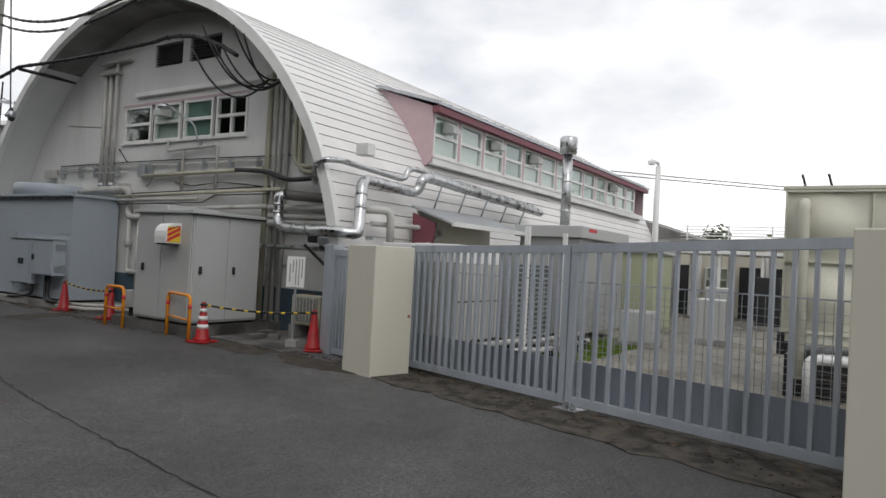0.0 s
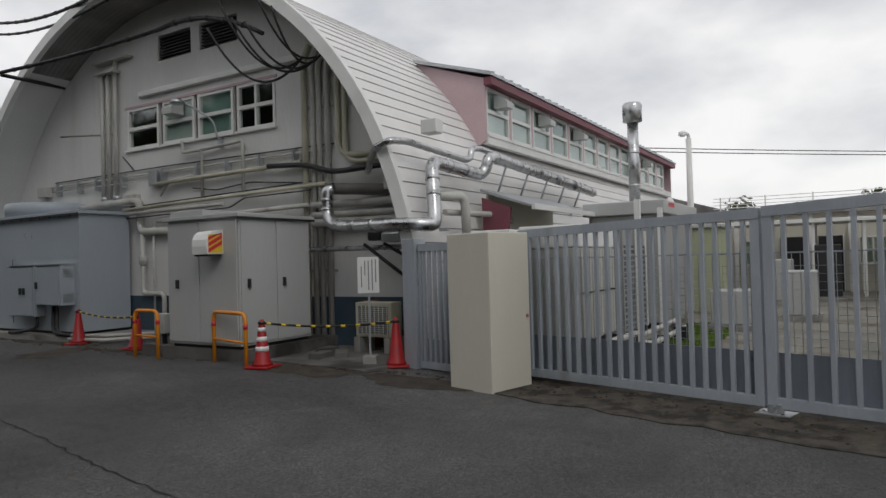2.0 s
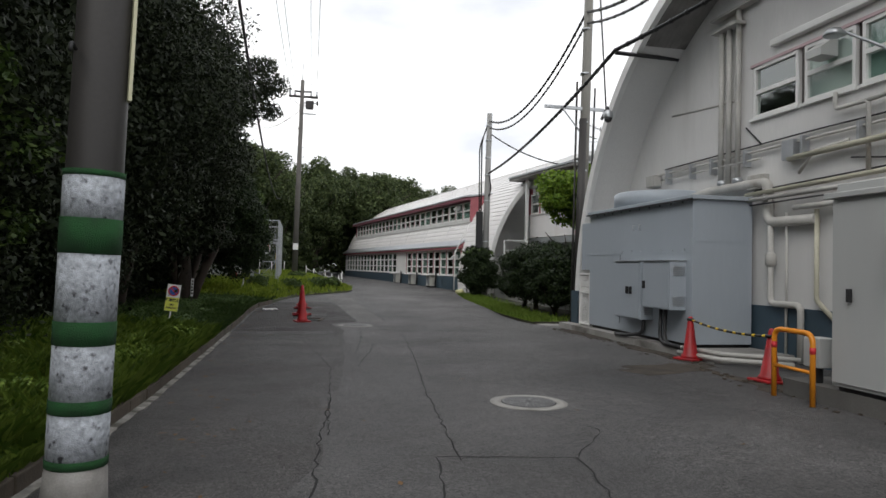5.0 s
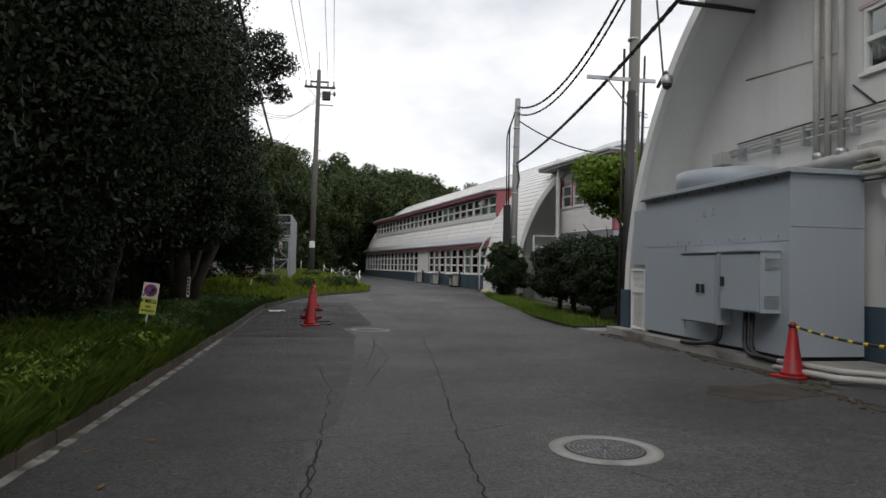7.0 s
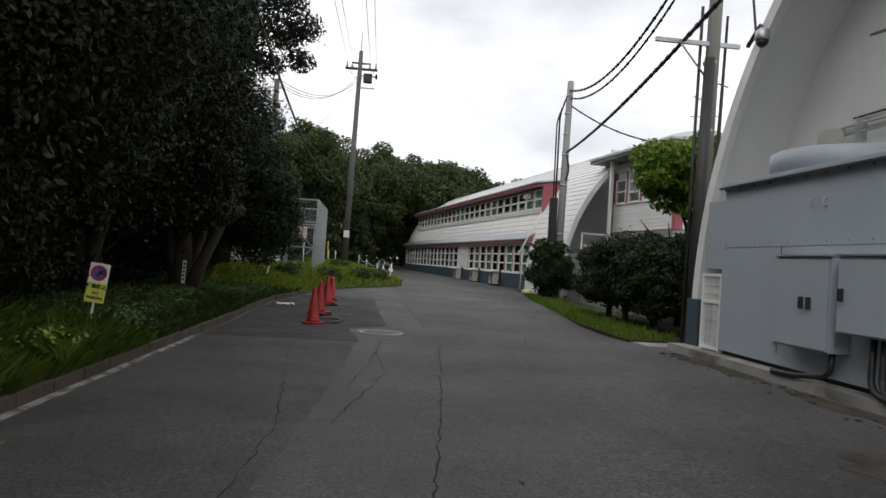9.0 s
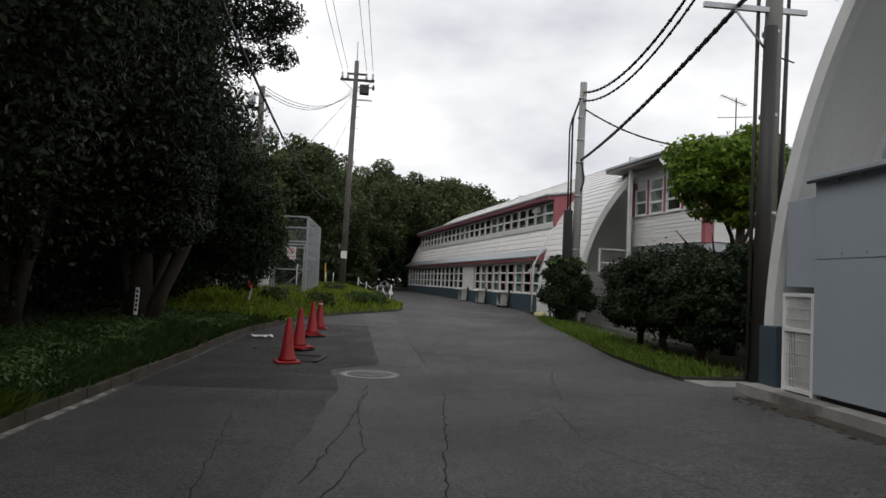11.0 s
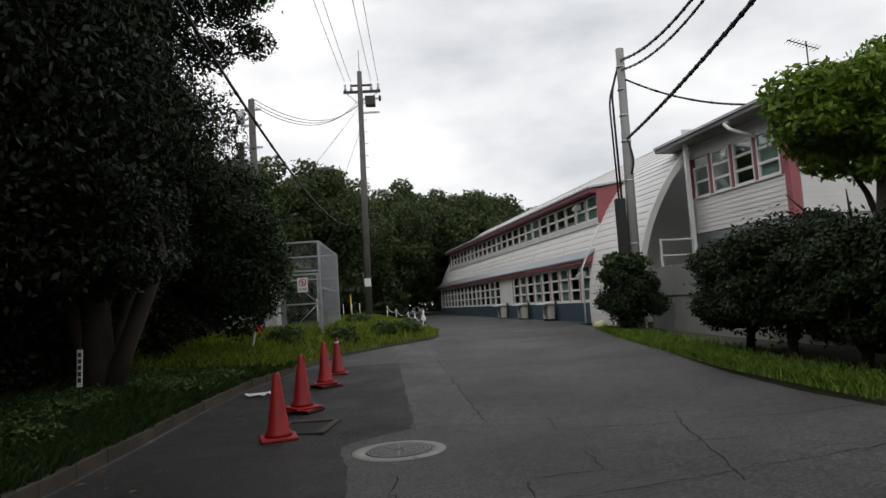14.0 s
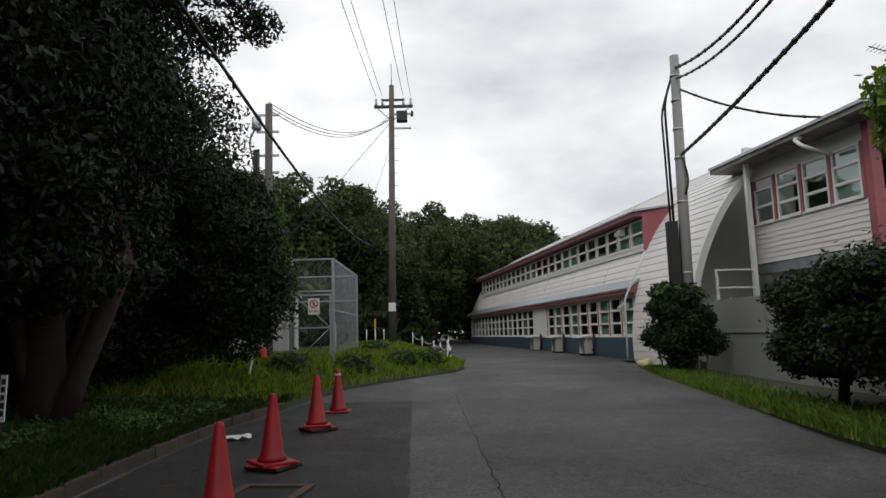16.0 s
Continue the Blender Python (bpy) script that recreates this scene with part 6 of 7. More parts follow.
for z in (1.0, 2.6, 4.1, 5.4, 6.7, 7.9):
    part("band", tube([(0.013 * z, 0, z), (0.013 * z, 0, z + 0.05)], 0.16 - 0.004 * z, 16), M_GALV, p1)
part("crossarm", box(-1.05, 0.62, -0.06, 0.0, 5.74, 5.82), M_GALV, p1)
part("brace", tube([(-0.55, -0.04, 5.74), (0.0, -0.04, 5.1)], 0.018, 6), M_GALV, p1)
part("bolt", tube([(0.06, 0, 5.1), (0.45, 0, 5.0)], 0.012, 6), M_DARK, p1)

P2 = (8.5, 28.2)
p2 = thing("utility_pole", "grey concrete utility pole with a black cable box", "utility pole", pose(*P2, 0.2))
part("shaft", tube([(0, 0, -0.2), (0.12, 0, 8.5)], [0.16, 0.12], 16), M_POLE, p2)
part("cable_box", box(-0.42, -0.14, -0.12, 0.12, 1.9, 3.9, 0.02), M_RUBBER, p2, "long black cable termination box")
part("riser", tube(bent([(-0.3, 0, 3.9), (-0.34, 0, 6.9), (-0.1, 0, 7.6)], 0.3), 0.03, 8), M_RUBBER, p2)
part("riser", tube(bent([(-0.2, 0.05, 3.9), (-0.22, 0.05, 7.2), (0.05, 0.05, 8.0)], 0.3), 0.035, 8), M_RUBBER, p2)
part("riser", tube(bent([(0.1, -0.14, 5.6), (0.22, -0.14, 5.0), (0.1, -0.16, 4.6)], 0.2), 0.03, 8), M_RUBBER, p2)
for z in (1.2, 2.5, 4.4, 5.6, 6.4, 7.2, 7.9):
    part("band", tube([(0.012 * z, 0, z), (0.012 * z, 0, z + 0.05)], 0.17 - 0.0045 * z, 16), M_GALV, p2)

P3 = (0.02, 41.7)
p3 = thing("utility_pole", "tall distant power pole with crossarm and transformer", "utility pole", pose(*P3, gz(0, 41.7) + 0.4))
part("shaft", tube([(-0.2, 0, -0.5), (0, 0, 12.5)], [0.19, 0.12], 14), M_POLE_OLD, p3)
part("crossarm", box(-0.85, 1.0, -0.06, 0.06, 11.4, 11.52), M_POLED, p3)
part("crossarm", box(-0.5, 0.6, -0.06, 0.06, 11.75, 11.83), M_POLED, p3)
part("spike", tube([(0, 0, 12.4), (0, 0, 13.6)], 0.025, 8), M_GALV, p3)
for x in (-0.7, 0.85):
    part("arm_brace", tube([(x, 0, 11.4), (0, 0, 10.75)], 0.022, 6), M_GALV, p3)
for z in (11.05, 10.35):
    part("crossarm", box(-0.12, 0.9, -0.05, 0.05, z, z + 0.07), M_GALV, p3)
part("cutout_switch", lathe([(0.04, 0), (0.07, 0.06), (0.07, 0.2), (0.03, 0.3)], 10, (0.95, 0, 10.95)), M_DARK, p3)
part("switch_box", box(0.22, 0.72, -0.2, 0.2, 10.7, 11.2, 0.03), M_POLED, p3)
for x in (-0.75, -0.45, 0.55, 0.9):
    part("insulator", lathe([(0.05, 0), (0.08, 0.08), (0.04, 0.2), (0.07, 0.28), (0.03, 0.36)], 10, (x, 0, 11.52)), M_GALV, p3)
for k in range(14):
    part("step_bolt", box(-0.25, 0.25, -0.01, 0.01, 2.2 + 0.6 * k, 2.22 + 0.6 * k), M_DARK, p3)
part("plate", box(-0.32, 0.0, -0.24, -0.22, 1.7, 2.1), M_WHITE, p3, "small white number plate")

P4 = (-2.78, 29.4)
p4 = thing("utility_pole", "concrete pole with a small transformer behind the trees", "utility pole", pose(*P4, 0.6))
part("shaft", tube([(0, 0, -0.4), (0, 0, 7.45)], [0.13, 0.1], 14), M_POLE_OLD, p4)
part("transformer", lathe([(0.12, 0), (0.14, 0.04), (0.14, 0.34), (0.08, 0.4)], 14, (-0.35, 0, 6.7)), M_GALV, p4)
part("terminal_box", box(-0.42, -0.28, -0.1, 0.1, 5.3, 6.1, 0.02), M_POLED, p4)
for z in (5.4, 5.9, 6.6, 7.1):
    part("bracket", box(-0.35, 0.3, -0.03, 0.03, z, z + 0.06), M_GALV, p4)
part("riser", tube(bent([(-0.4, 0.1, 6.8), (-0.6, 0.1, 6.4), (-0.35, 0.1, 5.2)], 0.2), 0.025, 8), M_RUBBER, p4)

P5 = (-1.16, 2.45)
p5 = thing("painted_pole", "thick pole painted peeling white with dark green bands", "utility pole", pose(*P5, 0.0, 0, 1.5, 0))
part("shaft", tube([(0, 0, -0.1), (0, 0, 2.0), (0, 0, 9.0)], [0.167, 0.16, 0.125], 24), M_POLED, p5, "dark upper shaft")
part("footing", tube([(0, 0, -0.05), (0, 0, 0.27)], [0.19, 0.169], 24), M_CONCRETE, p5)
for z0, z1 in ((0.3, 0.58), (0.65, 0.98), (1.11, 1.52), (1.72, 1.98)):
    part("white_field", tube([(0, 0, z0), (0, 0, z1)], 0.1695, 24), M_PEEL, p5, "peeling white paint")
for z0, z1 in ((0.26, 0.31), (0.575, 0.655), (0.975, 1.115), (1.515, 1.725), (1.975, 2.01)):
    part("green_band", tube([(0, 0, z0), (0, 0, z1)], 0.173, 24), M_MOSS, p5, "dark green fibre band")
part("name_plate", box(0.115, 0.135, -0.12, -0.02, 2.45, 3.6), mat("cream_plate", (0.6, 0.58, 0.4), 0.5, 0, 0.06, 3, 40, 0.0), p5, "narrow cream plate").matrix_basis = pose(0.02, 0, 0, 0, 0, 25)
part("hook", tube(bent([(-0.1, -0.16, 2.7), (-0.1, -0.24, 2.72), (-0.1, -0.26, 2.66)], 0.03), 0.012, 6), M_DARK, p5)

top2 = (P2[0] + 0.11, P2[1], 8.35)
cable(top2, (P1[0] + 0.1, P1[1], 8.4), 1.0, 0.035, "black sheathed overhead cable with ties", 0.5)
cable((top2[0], top2[1], 8.05), (P1[0] + 0.1, P1[1], 8.1), 1.0, 0.03, "black sheathed overhead cable with ties", 0.5)
cable((P2[0] + 0.1, P2[1], 5.9), (6.36, 10.79, 6.03), 0.28, 0.04, "thick black overhead cable with ties", 0.4)
cable((6.36, 10.79, 6.03), (7.3, 6.5, 6.4), 0.05, 0.04, "thick black overhead cable along the arch", 0.4)
cable((7.3, 6.5, 6.4), (7.1, 3.4, 5.65), -0.25, 0.045, "thick black cable along the arch rim", 0.5)
cable((top2[0], top2[1], 7.8), (11.6, 25.4, 6.0), 0.3, 0.03, "black overhead cable to the wing", 0.5)
cable((P1[0] + 0.1, P1[1], 8.4), (6.6, 6.0, 7.35), 0.5, 0.035, "black overhead cable to the arch", 0.5)
cable((P1[0] + 0.1, P1[1], 8.1), (6.6, 5.4, 7.3), 0.6, 0.03, "black overhead cable to the arch", 0.5)
cable((P1[0] + 0.35, P1[1] - 0.1, 10), (6.95, 12.4, 5.1), -0.05, 0.02, "thin black drop cable at the rim")
rk = random.Random(3)
for k in range(6):
    y = 2.0 + k * 0.32
    cable((6.82, y + 0.9, 6.1 + rk.uniform(-0.3, 0.3)), (7.5 + rk.uniform(-0.2, 0.2), 2.45 + 0.1 * k, 5.2), 0.35 + rk.uniform(0, 0.35), 0.022, "drooping black cable under the arch")
cable((-1.05, 2.45, 7.7), (-1.3, 50, 6.6), 2.1, 0.03, "thick black overhead cable beside the trees", 1.6)
for z, x in ((8.0, 0.0), (8.12, 0.2), (7.9, -0.2)):
    cable((-2.78, 29.4, z), (0.02 + x, 41.7, 11.7 + x * 0.3), 0.9, 0.012, "thin grey overhead service wire")
for x in (-0.75, -0.45, 0.55, 0.9):
    cable((P3[0] + x, 41.7, 12.7), (-1.0 + 1.3 * x, -6, 15.5), 1.3, 0.012, "thin dark high-voltage overhead wire")
cable((P3[0], 41.7, 10.5), (-6, 70, 8), 0.4, 0.01, "thin steel guy wire of a pole")
cable((P3[0], 41.7, 11.5), (-4.5, 34, 3.5), 0.1, 0.01, "thin steel guy wire of a pole")
for z in (5.3, 5.15):
    cable((26, 2.0, z + 0.6), (60, -40, z + 1.2), 0.5, 0.02, "thin distant black overhead wire")


# ---- vegetation ----
def leaves(name, rng, blobs, count, size, material, parent, flat=0.0, kind="stuff", shell=0.35):
    """Many small leaves over rounded masses (centre, radii), thickest near the outside."""
    vol = np.array([b[1][0] * b[1][1] * b[1][2] for b in blobs]) ** 0.67
    pick = rng.choice(len(blobs), count, p=vol / vol.sum())
    c = np.array([b[0] for b in blobs])[pick]
    r = np.array([b[1] for b in blobs])[pick]
    d = rng.normal(size=(count, 3))
    d /= np.linalg.norm(d, axis=1)[:, None]
    rad = (1 - shell * rng.random(count) ** 1.6) * (1 + 0.1 * rng.normal(size=count))
    bump = 1 + 0.13 * np.sin(d[:, 0] * 5 + c[:, 1] * 3) * np.cos(d[:, 2] * 6 + c[:, 0] * 2)
    p = c + d * r * (rad * bump)[:, None]
    nrm = d * 0.7 + rng.normal(size=(count, 3)) * 0.6 + np.array([0, 0, flat])
    nrm /= np.linalg.norm(nrm, axis=1)[:, None]
    t = np.cross(nrm, rng.normal(size=(count, 3)))
    t /= np.linalg.norm(t, axis=1)[:, None] + 1e-9
    b = np.cross(nrm, t)
    s = size * (0.6 + 0.8 * rng.random(count))[:, None]
    verts = np.stack([p - t * s, p + b * s * 0.45 - nrm * s * 0.08, p + t * s, p - b * s * 0.45 - nrm * s * 0.08], axis=1).reshape(-1, 3)
    quads = np.arange(count * 4).reshape(-1, 4)
    ob = placed(name, quick_mesh(name, verts, quads), material, parent)
    return tagged(ob, "", "", "", kind)


def limbs(parent, rng, base, h, r, n, spread, name="trunk", top=0.55):
    """A tapered trunk that forks into bent limbs."""
    bm = bmesh.new()
    x, y, z = base
    lean = rng.normal(size=2) * 0.25
    add_tube(bm, [(x, y, z - 0.2), (x + lean[0] * 0.3, y + lean[1] * 0.3, z + h * 0.2), (x + lean[0], y + lean[1], z + h * top)], [r * 1.25, r, r * 0.6], 10)
    for i in range(n):
        a = 6.283 * (i + rng.random() * 0.6) / n
        s = h * (0.12 + 0.4 * rng.random())
        k = s / (h * top)
        o = (x + lean[0] * min(1, k), y + lean[1] * min(1, k), z + s)
        e = spread * (0.6 + 0.5 * rng.random())
        add_tube(bm, [o, (o[0] + 0.35 * e * math.cos(a), o[1] + 0.35 * e * math.sin(a), o[2] + h * 0.15), (o[0] + 0.75 * e * math.cos(a + 0.2), o[1] + 0.75 * e * math.sin(a + 0.2), o[2] + h * 0.32), (o[0] + e * math.cos(a + 0.3), o[1] + e * math.sin(a + 0.3), o[2] + h * 0.42)], [r * 0.5, r * 0.36, r * 0.2, r * 0.06], 7)
    return part(name, bm, M_BARK, parent, "", True)


def blob_cloud(rng, centre, radii, n, small):
    """Centres of leaf masses within a crown's outline."""
    out = []
    for i in range(n):
        d = rng.normal(size=3)
        d /= np.linalg.norm(d)
        k = 0.45 + 0.45 * rng.random()
        s = small * (0.7 + 0.6 * rng.random())
        out.append((tuple(np.array(centre) + d * np.array(radii) * k), (s, s, s * 0.8)))
    return out


rt = np.random.default_rng(4)
near = (
    ((-3.3, 19.7), (-4.75, 20.6, 5.1), (2.9, 3.2, 3.6), 84000, 28),
    ((-4.6, 17.0), (-4.2, 16.6, 5.4), (3.0, 3.3, 4.2), 76000, 26),
    ((-5.2, 12.2), (-4.6, 12.0, 5.0), (3.1, 3.6, 4.6), 92000, 30),
    ((-5.8, 7.6), (-5.2, 7.6, 4.9), (3.1, 3.4, 4.6), 84000, 28),
    ((-5.9, 2.6), (-5.6, 3.0, 4.6), (2.9, 3.4, 4.4), 30000, 20),
    ((-4.2, 24.6), (-2.65, 24.1, 3.2), (1.75, 1.6, 2.0), 60000, 30),
)
bough = [((-1.45, 20.8, 7.1), (0.65, 0.8, 0.4)), ((-2.3, 20.2, 7.6), (0.9, 1.1, 0.5)), ((-1.9, 21.6, 6.5), (0.5, 0.6, 0.35)), ((-2.6, 19.2, 6.6), (0.8, 0.9, 0.6)), ((-1.2, 20.0, 7.7), (0.5, 0.7, 0.3)), ((-0.85, 20.6, 7.3), (0.5, 0.6, 0.35)), ((-1.0, 21.4, 6.6), (0.45, 0.5, 0.3))]
for i, ((bx, byy), c, r, n, nb) in enumerate(near):
    tr = thing("evergreen_tree", "dense dark evergreen tree overhanging the grass bank", "tree", None, "roadside evergreen trees")
    limbs(tr, rt, (bx, byy, bank_z(bx, byy)), 6.5, 0.2 if i else 0.24, 7, 1.1 if i == 0 else 2.2)
    if i < 3:
        fk = bmesh.new()
        z0 = bank_z(bx, byy)
        for dx, dy, rr in ((1.35 if i == 0 else 0.75, -0.2, 0.13), (-0.55, -0.35, 0.11), (0.6 if i == 0 else 0.35, 0.5, 0.1)):
            add_tube(fk, [(bx + dx * 0.1, byy + dy * 0.1, z0 - 0.1), (bx + dx * 0.35, byy + dy * 0.35, z0 + 0.7), (bx + dx * 0.6, byy + dy * 0.7, z0 + 1.5), (bx + dx * 0.8, byy + dy * 0.9, z0 + 2.1), (bx + dx * 0.75, byy + dy * 1.2, z0 + 2.9)], [rr * 1.6, rr * 1.05, rr * 1.1, rr * 0.8, rr * 0.5], 9)
        part("fork", fk, M_BARK, tr, "", True)
    blobs = blob_cloud(rt, c, r, nb, 1.2 if i != 5 else 0.75) + (bough if i == 0 else [])
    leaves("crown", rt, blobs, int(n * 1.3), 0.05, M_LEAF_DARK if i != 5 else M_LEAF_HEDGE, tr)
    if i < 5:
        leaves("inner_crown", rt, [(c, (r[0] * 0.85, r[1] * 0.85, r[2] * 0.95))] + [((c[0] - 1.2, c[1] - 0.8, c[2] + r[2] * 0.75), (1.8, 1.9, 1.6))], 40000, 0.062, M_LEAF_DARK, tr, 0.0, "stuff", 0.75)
leaves("young_growth", rt, [((-1.95, 24.6, 3.7), (0.5, 0.5, 0.5)), ((-1.5, 24.4, 3.0), (0.45, 0.5, 0.5)), ((-2.3, 24.8, 4.5), (0.5, 0.5, 0.45)), ((-1.35, 24.6, 2.3), (0.4, 0.4, 0.45)), ((-1.75, 24.2, 2.0), (0.4, 0.4, 0.5)), ((-1.6, 24.8, 4.0), (0.35, 0.4, 0.4))], 6500, 0.055, M_LEAF_MID, tr, 0.2, "stuff", 0.6)
bough2 = bough + [((-2.9, 20.4, 6.5), (0.8, 0.9, 0.7)), ((-3.2, 20.8, 7.6), (0.9, 0.9, 0.7)), ((-2.4, 20.9, 6.9), (0.6, 0.7, 0.5)), ((-3.0, 19.6, 5.7), (0.8, 0.8, 0.7)), ((-3.4, 20.2, 8.4), (0.9, 0.9, 0.6)), ((-2.4, 20.2, 8.3), (0.7, 0.8, 0.4))]
leaves("foliage", rt, bough2, 15000, 0.05, M_LEAF_DARK, tr, 0.0, "stuff", 0.8)
# light fronds that stick out of the dark trees
fr = thing("frond_shrub", "feathery green shrub branches between the trees", "shrub")
limbs(fr, rt, (-4.3, 6.6, bank_z(-4.3, 6.6)), 2.6, 0.05, 5, 1.2, "stem")
leaves("crown", rt, [((-3.6, 6.9, 2.9), (0.8, 0.7, 0.5)), ((-3.9, 7.4, 1.9), (0.7, 0.7, 0.35)), ((-3.4, 5.9, 3.5), (0.5, 0.5, 0.4)), ((-4.2, 5.6, 2.3), (0.6, 0.6, 0.5))], 5200, 0.06, M_LEAF_MID, fr, 1.2)
# dark growth behind the first row
back = thing("understory", "dark dense growth behind the trees, its tall back added to block sky light", "undergrowth", None, "", "stuff")
# stacked past 9 m, added to keep western sky light off the road
ub = [((-7.5 - rt.random() * 2.5, y + rt.random(), 1.2 + 1.6 * k), (1.6, 1.5, 1.5)) for y in range(-6, 32, 2) for k in range(6)]
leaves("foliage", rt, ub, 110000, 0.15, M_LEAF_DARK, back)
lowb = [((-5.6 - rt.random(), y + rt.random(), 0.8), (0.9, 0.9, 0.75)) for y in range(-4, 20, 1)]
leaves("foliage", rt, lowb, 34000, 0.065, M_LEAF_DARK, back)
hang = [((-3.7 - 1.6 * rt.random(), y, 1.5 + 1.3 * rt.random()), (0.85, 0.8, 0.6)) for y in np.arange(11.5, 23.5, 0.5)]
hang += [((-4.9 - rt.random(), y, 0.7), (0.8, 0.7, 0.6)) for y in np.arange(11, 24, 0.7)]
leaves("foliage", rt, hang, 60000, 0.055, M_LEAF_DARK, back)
dense = [((-6.2 + 3.0 * rt.random(), y + 0.5 * rt.random(), 0.6 + 1.6 * rt.random()), (0.8, 0.7, 0.6)) for y in np.arange(20.5, 28, 0.3)]
dense += [((-2.9 + 1.1 * rt.random(), 23.2 + 1.6 * rt.random(), 1.5 + 0.9 * rt.random()), (0.5, 0.5, 0.35)) for k in range(9)]
dense += [((-4.2 + 2.0 * rt.random(), 17.6 + 1.5 * rt.random(), 2.0 + 1.4 * rt.random()), (0.55, 0.5, 0.35)) for k in range(20)]
dense += [((-4.6 + 2.1 * rt.random(), 18.5 + 2.4 * rt.random(), 2.35 + 1.5 * rt.random()), (0.6, 0.6, 0.4)) for k in range(22)]
high = [((-6.6 + 3.2 * rt.random(), 9 + 12 * rt.random(), 6.6 + 3.4 * rt.random()), (1.1, 1.1, 0.9)) for k in range(44)]
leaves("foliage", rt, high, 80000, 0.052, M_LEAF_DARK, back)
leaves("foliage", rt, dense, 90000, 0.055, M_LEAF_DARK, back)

yg = []
while len(yg) < 5000:
    x, y = rt.uniform(9.8, 13.8), rt.uniform(-3.4, -2.3)
    if noise.noise((x * 0.9, y * 1.6, 2)) > -0.15 - 0.3 * (y > -3):
        yg.append((x, y, -0.01))
yb = [((33 + rt.random() * 2, -14 + 0.9 * k + rt.random(), 1.6 + rt.random()), (1.2, 1.0, 1.5)) for k in range(18)]
leaves("foliage", rt, yb, 20000, 0.16, M_LEAF_FAR, ys)

# pruned tree with a bright crown behind the hedge
pt = thing("pruned_tree", "pruned garden tree with a bright green cloud-shaped crown", "tree")
limbs(pt, rt, (9.05, 18.8, 0.05), 3.9, 0.13, 6, 1.3, "trunk", 0.8)
leaves("crown", rt, blob_cloud(rt, (9.1, 18.6, 3.85), (1.55, 1.55, 0.85), 40, 0.42) + [((9.2, 18.3, 3.0), (0.6, 0.6, 0.25))], 24000, 0.07, M_LEAF_LIGHT, pt, 0.5)
# clipped hedge of several shrubs, each a lumpy dome on bare stems
for i, (x, y, rr, h) in enumerate(((7.95, 20.6, 1.08, 2.3), (7.75, 18.85, 1.05, 2.42), (7.7, 17.15, 1.0, 2.28), (7.75, 15.65, 0.82, 2.3))):
    hb = thing("clipped_shrub", "rounded dense dark green clipped shrub in the hedge", "shrub", None, "hedge shrubs")
    limbs(hb, rt, (x - 0.1, y, gz(x, y)), 1.7, 0.075, 7, 0.75, "stem", 0.5)
    zc, hz = (h + 0.4) / 2, (h - 0.4) / 2
    lumps = [((x, y, zc), (rr * 0.86, rr * 0.9, hz * 0.88))]
    for k in range(34):
        u, v = 6.283 * rt.random(), rt.uniform(-0.95, 1.0)
        q = math.sqrt(1 - v * v * 0.75)
        e = rt.uniform(0.2, 0.34)
        lumps.append(((x + rr * 0.8 * q * math.cos(u), y + rr * 0.86 * q * math.sin(u), zc + hz * 0.8 * v), (e, e, e * 0.75)))
    leaves("crown", rt, lumps, 34000, 0.042, M_LEAF_HEDGE, hb, 0.3, "stuff", 0.3)
lb = thing("round_shrub", "small round evergreen shrub beside the pole", "shrub")
limbs(lb, rt, (8.05, 28.0, 0.17), 1.6, 0.05, 6, 0.7, "stem")
leaves("crown", rt, [((8.1, 28.0, 1.2), (0.8, 0.75, 0.85))] + blob_cloud(rt, (8.1, 28.0, 1.35), (1.1, 1.0, 1.15), 26, 0.32), 26000, 0.045, M_LEAF_HEDGE, lb, 0.2, "stuff", 0.4)
leaves("sprig", rt, [((8.6, 27.9, 2.15), (0.3, 0.3, 0.2)), ((8.0, 28.0, 2.2), (0.5, 0.4, 0.25))], 260, 0.07, M_LEAF_MID, lb)

# far woods: a few trees built, then copied along the bend
far_kinds = []
for k in range(4):
    ft = thing("woodland_tree", "tall dark broadleaf tree at the edge of the woods", "tree", pose(-300, 0, 0), "trees of the far woods")
    hgt = 10.5 + 0.35 * k
    limbs(ft, rt, (0, 0, 0), hgt * 0.9, 0.24, 9, 3.4, "trunk", 0.7)
    leaves("crown", rt, blob_cloud(rt, (0, 0, hgt * 0.58), (3.4, 3.4, hgt * 0.38), 56, 1.05), 30000, 0.15, M_LEAF_FAR, ft, 0.2)
    far_kinds.append(ft)
spots = [(-9, 40), (-6, 46), (-3.5, 52), (-10, 52), (-1.8, 58), (-6, 58), (1.6, 65), (-2, 66), (-13, 46), (-16, 38), (5.5, 71), (1.5, 74), (9, 77), (5, 82), (12.5, 80), (-8, 66), (-13, 60), (16, 84), (-4, 76), (-18, 54), (-12, 34), (-15, 28), (9, 86), (20, 88), (7.5, 67), (10.5, 73), (-3.2, 47), (-8, 36)]
for i, (x, y) in enumerate(spots):
    z = gz(0, y) + 0.1
    ft = far_kinds[i % 4]
    if i < 4:
        ft.matrix_basis = pose(x, y, z, 0, 0, 90 * i) @ Matrix.Scale(0.95, 4)
    else:
        copy_thing(ft, pose(x, y, z, 0, 0, 67 * i) @ Matrix.Scale(0.94 if y < 50 else 0.98 if y < 62 else 1.12, 4))
wood = thing("wood_floor_growth", "dark undergrowth along the far woods", "undergrowth", None, "", "stuff")
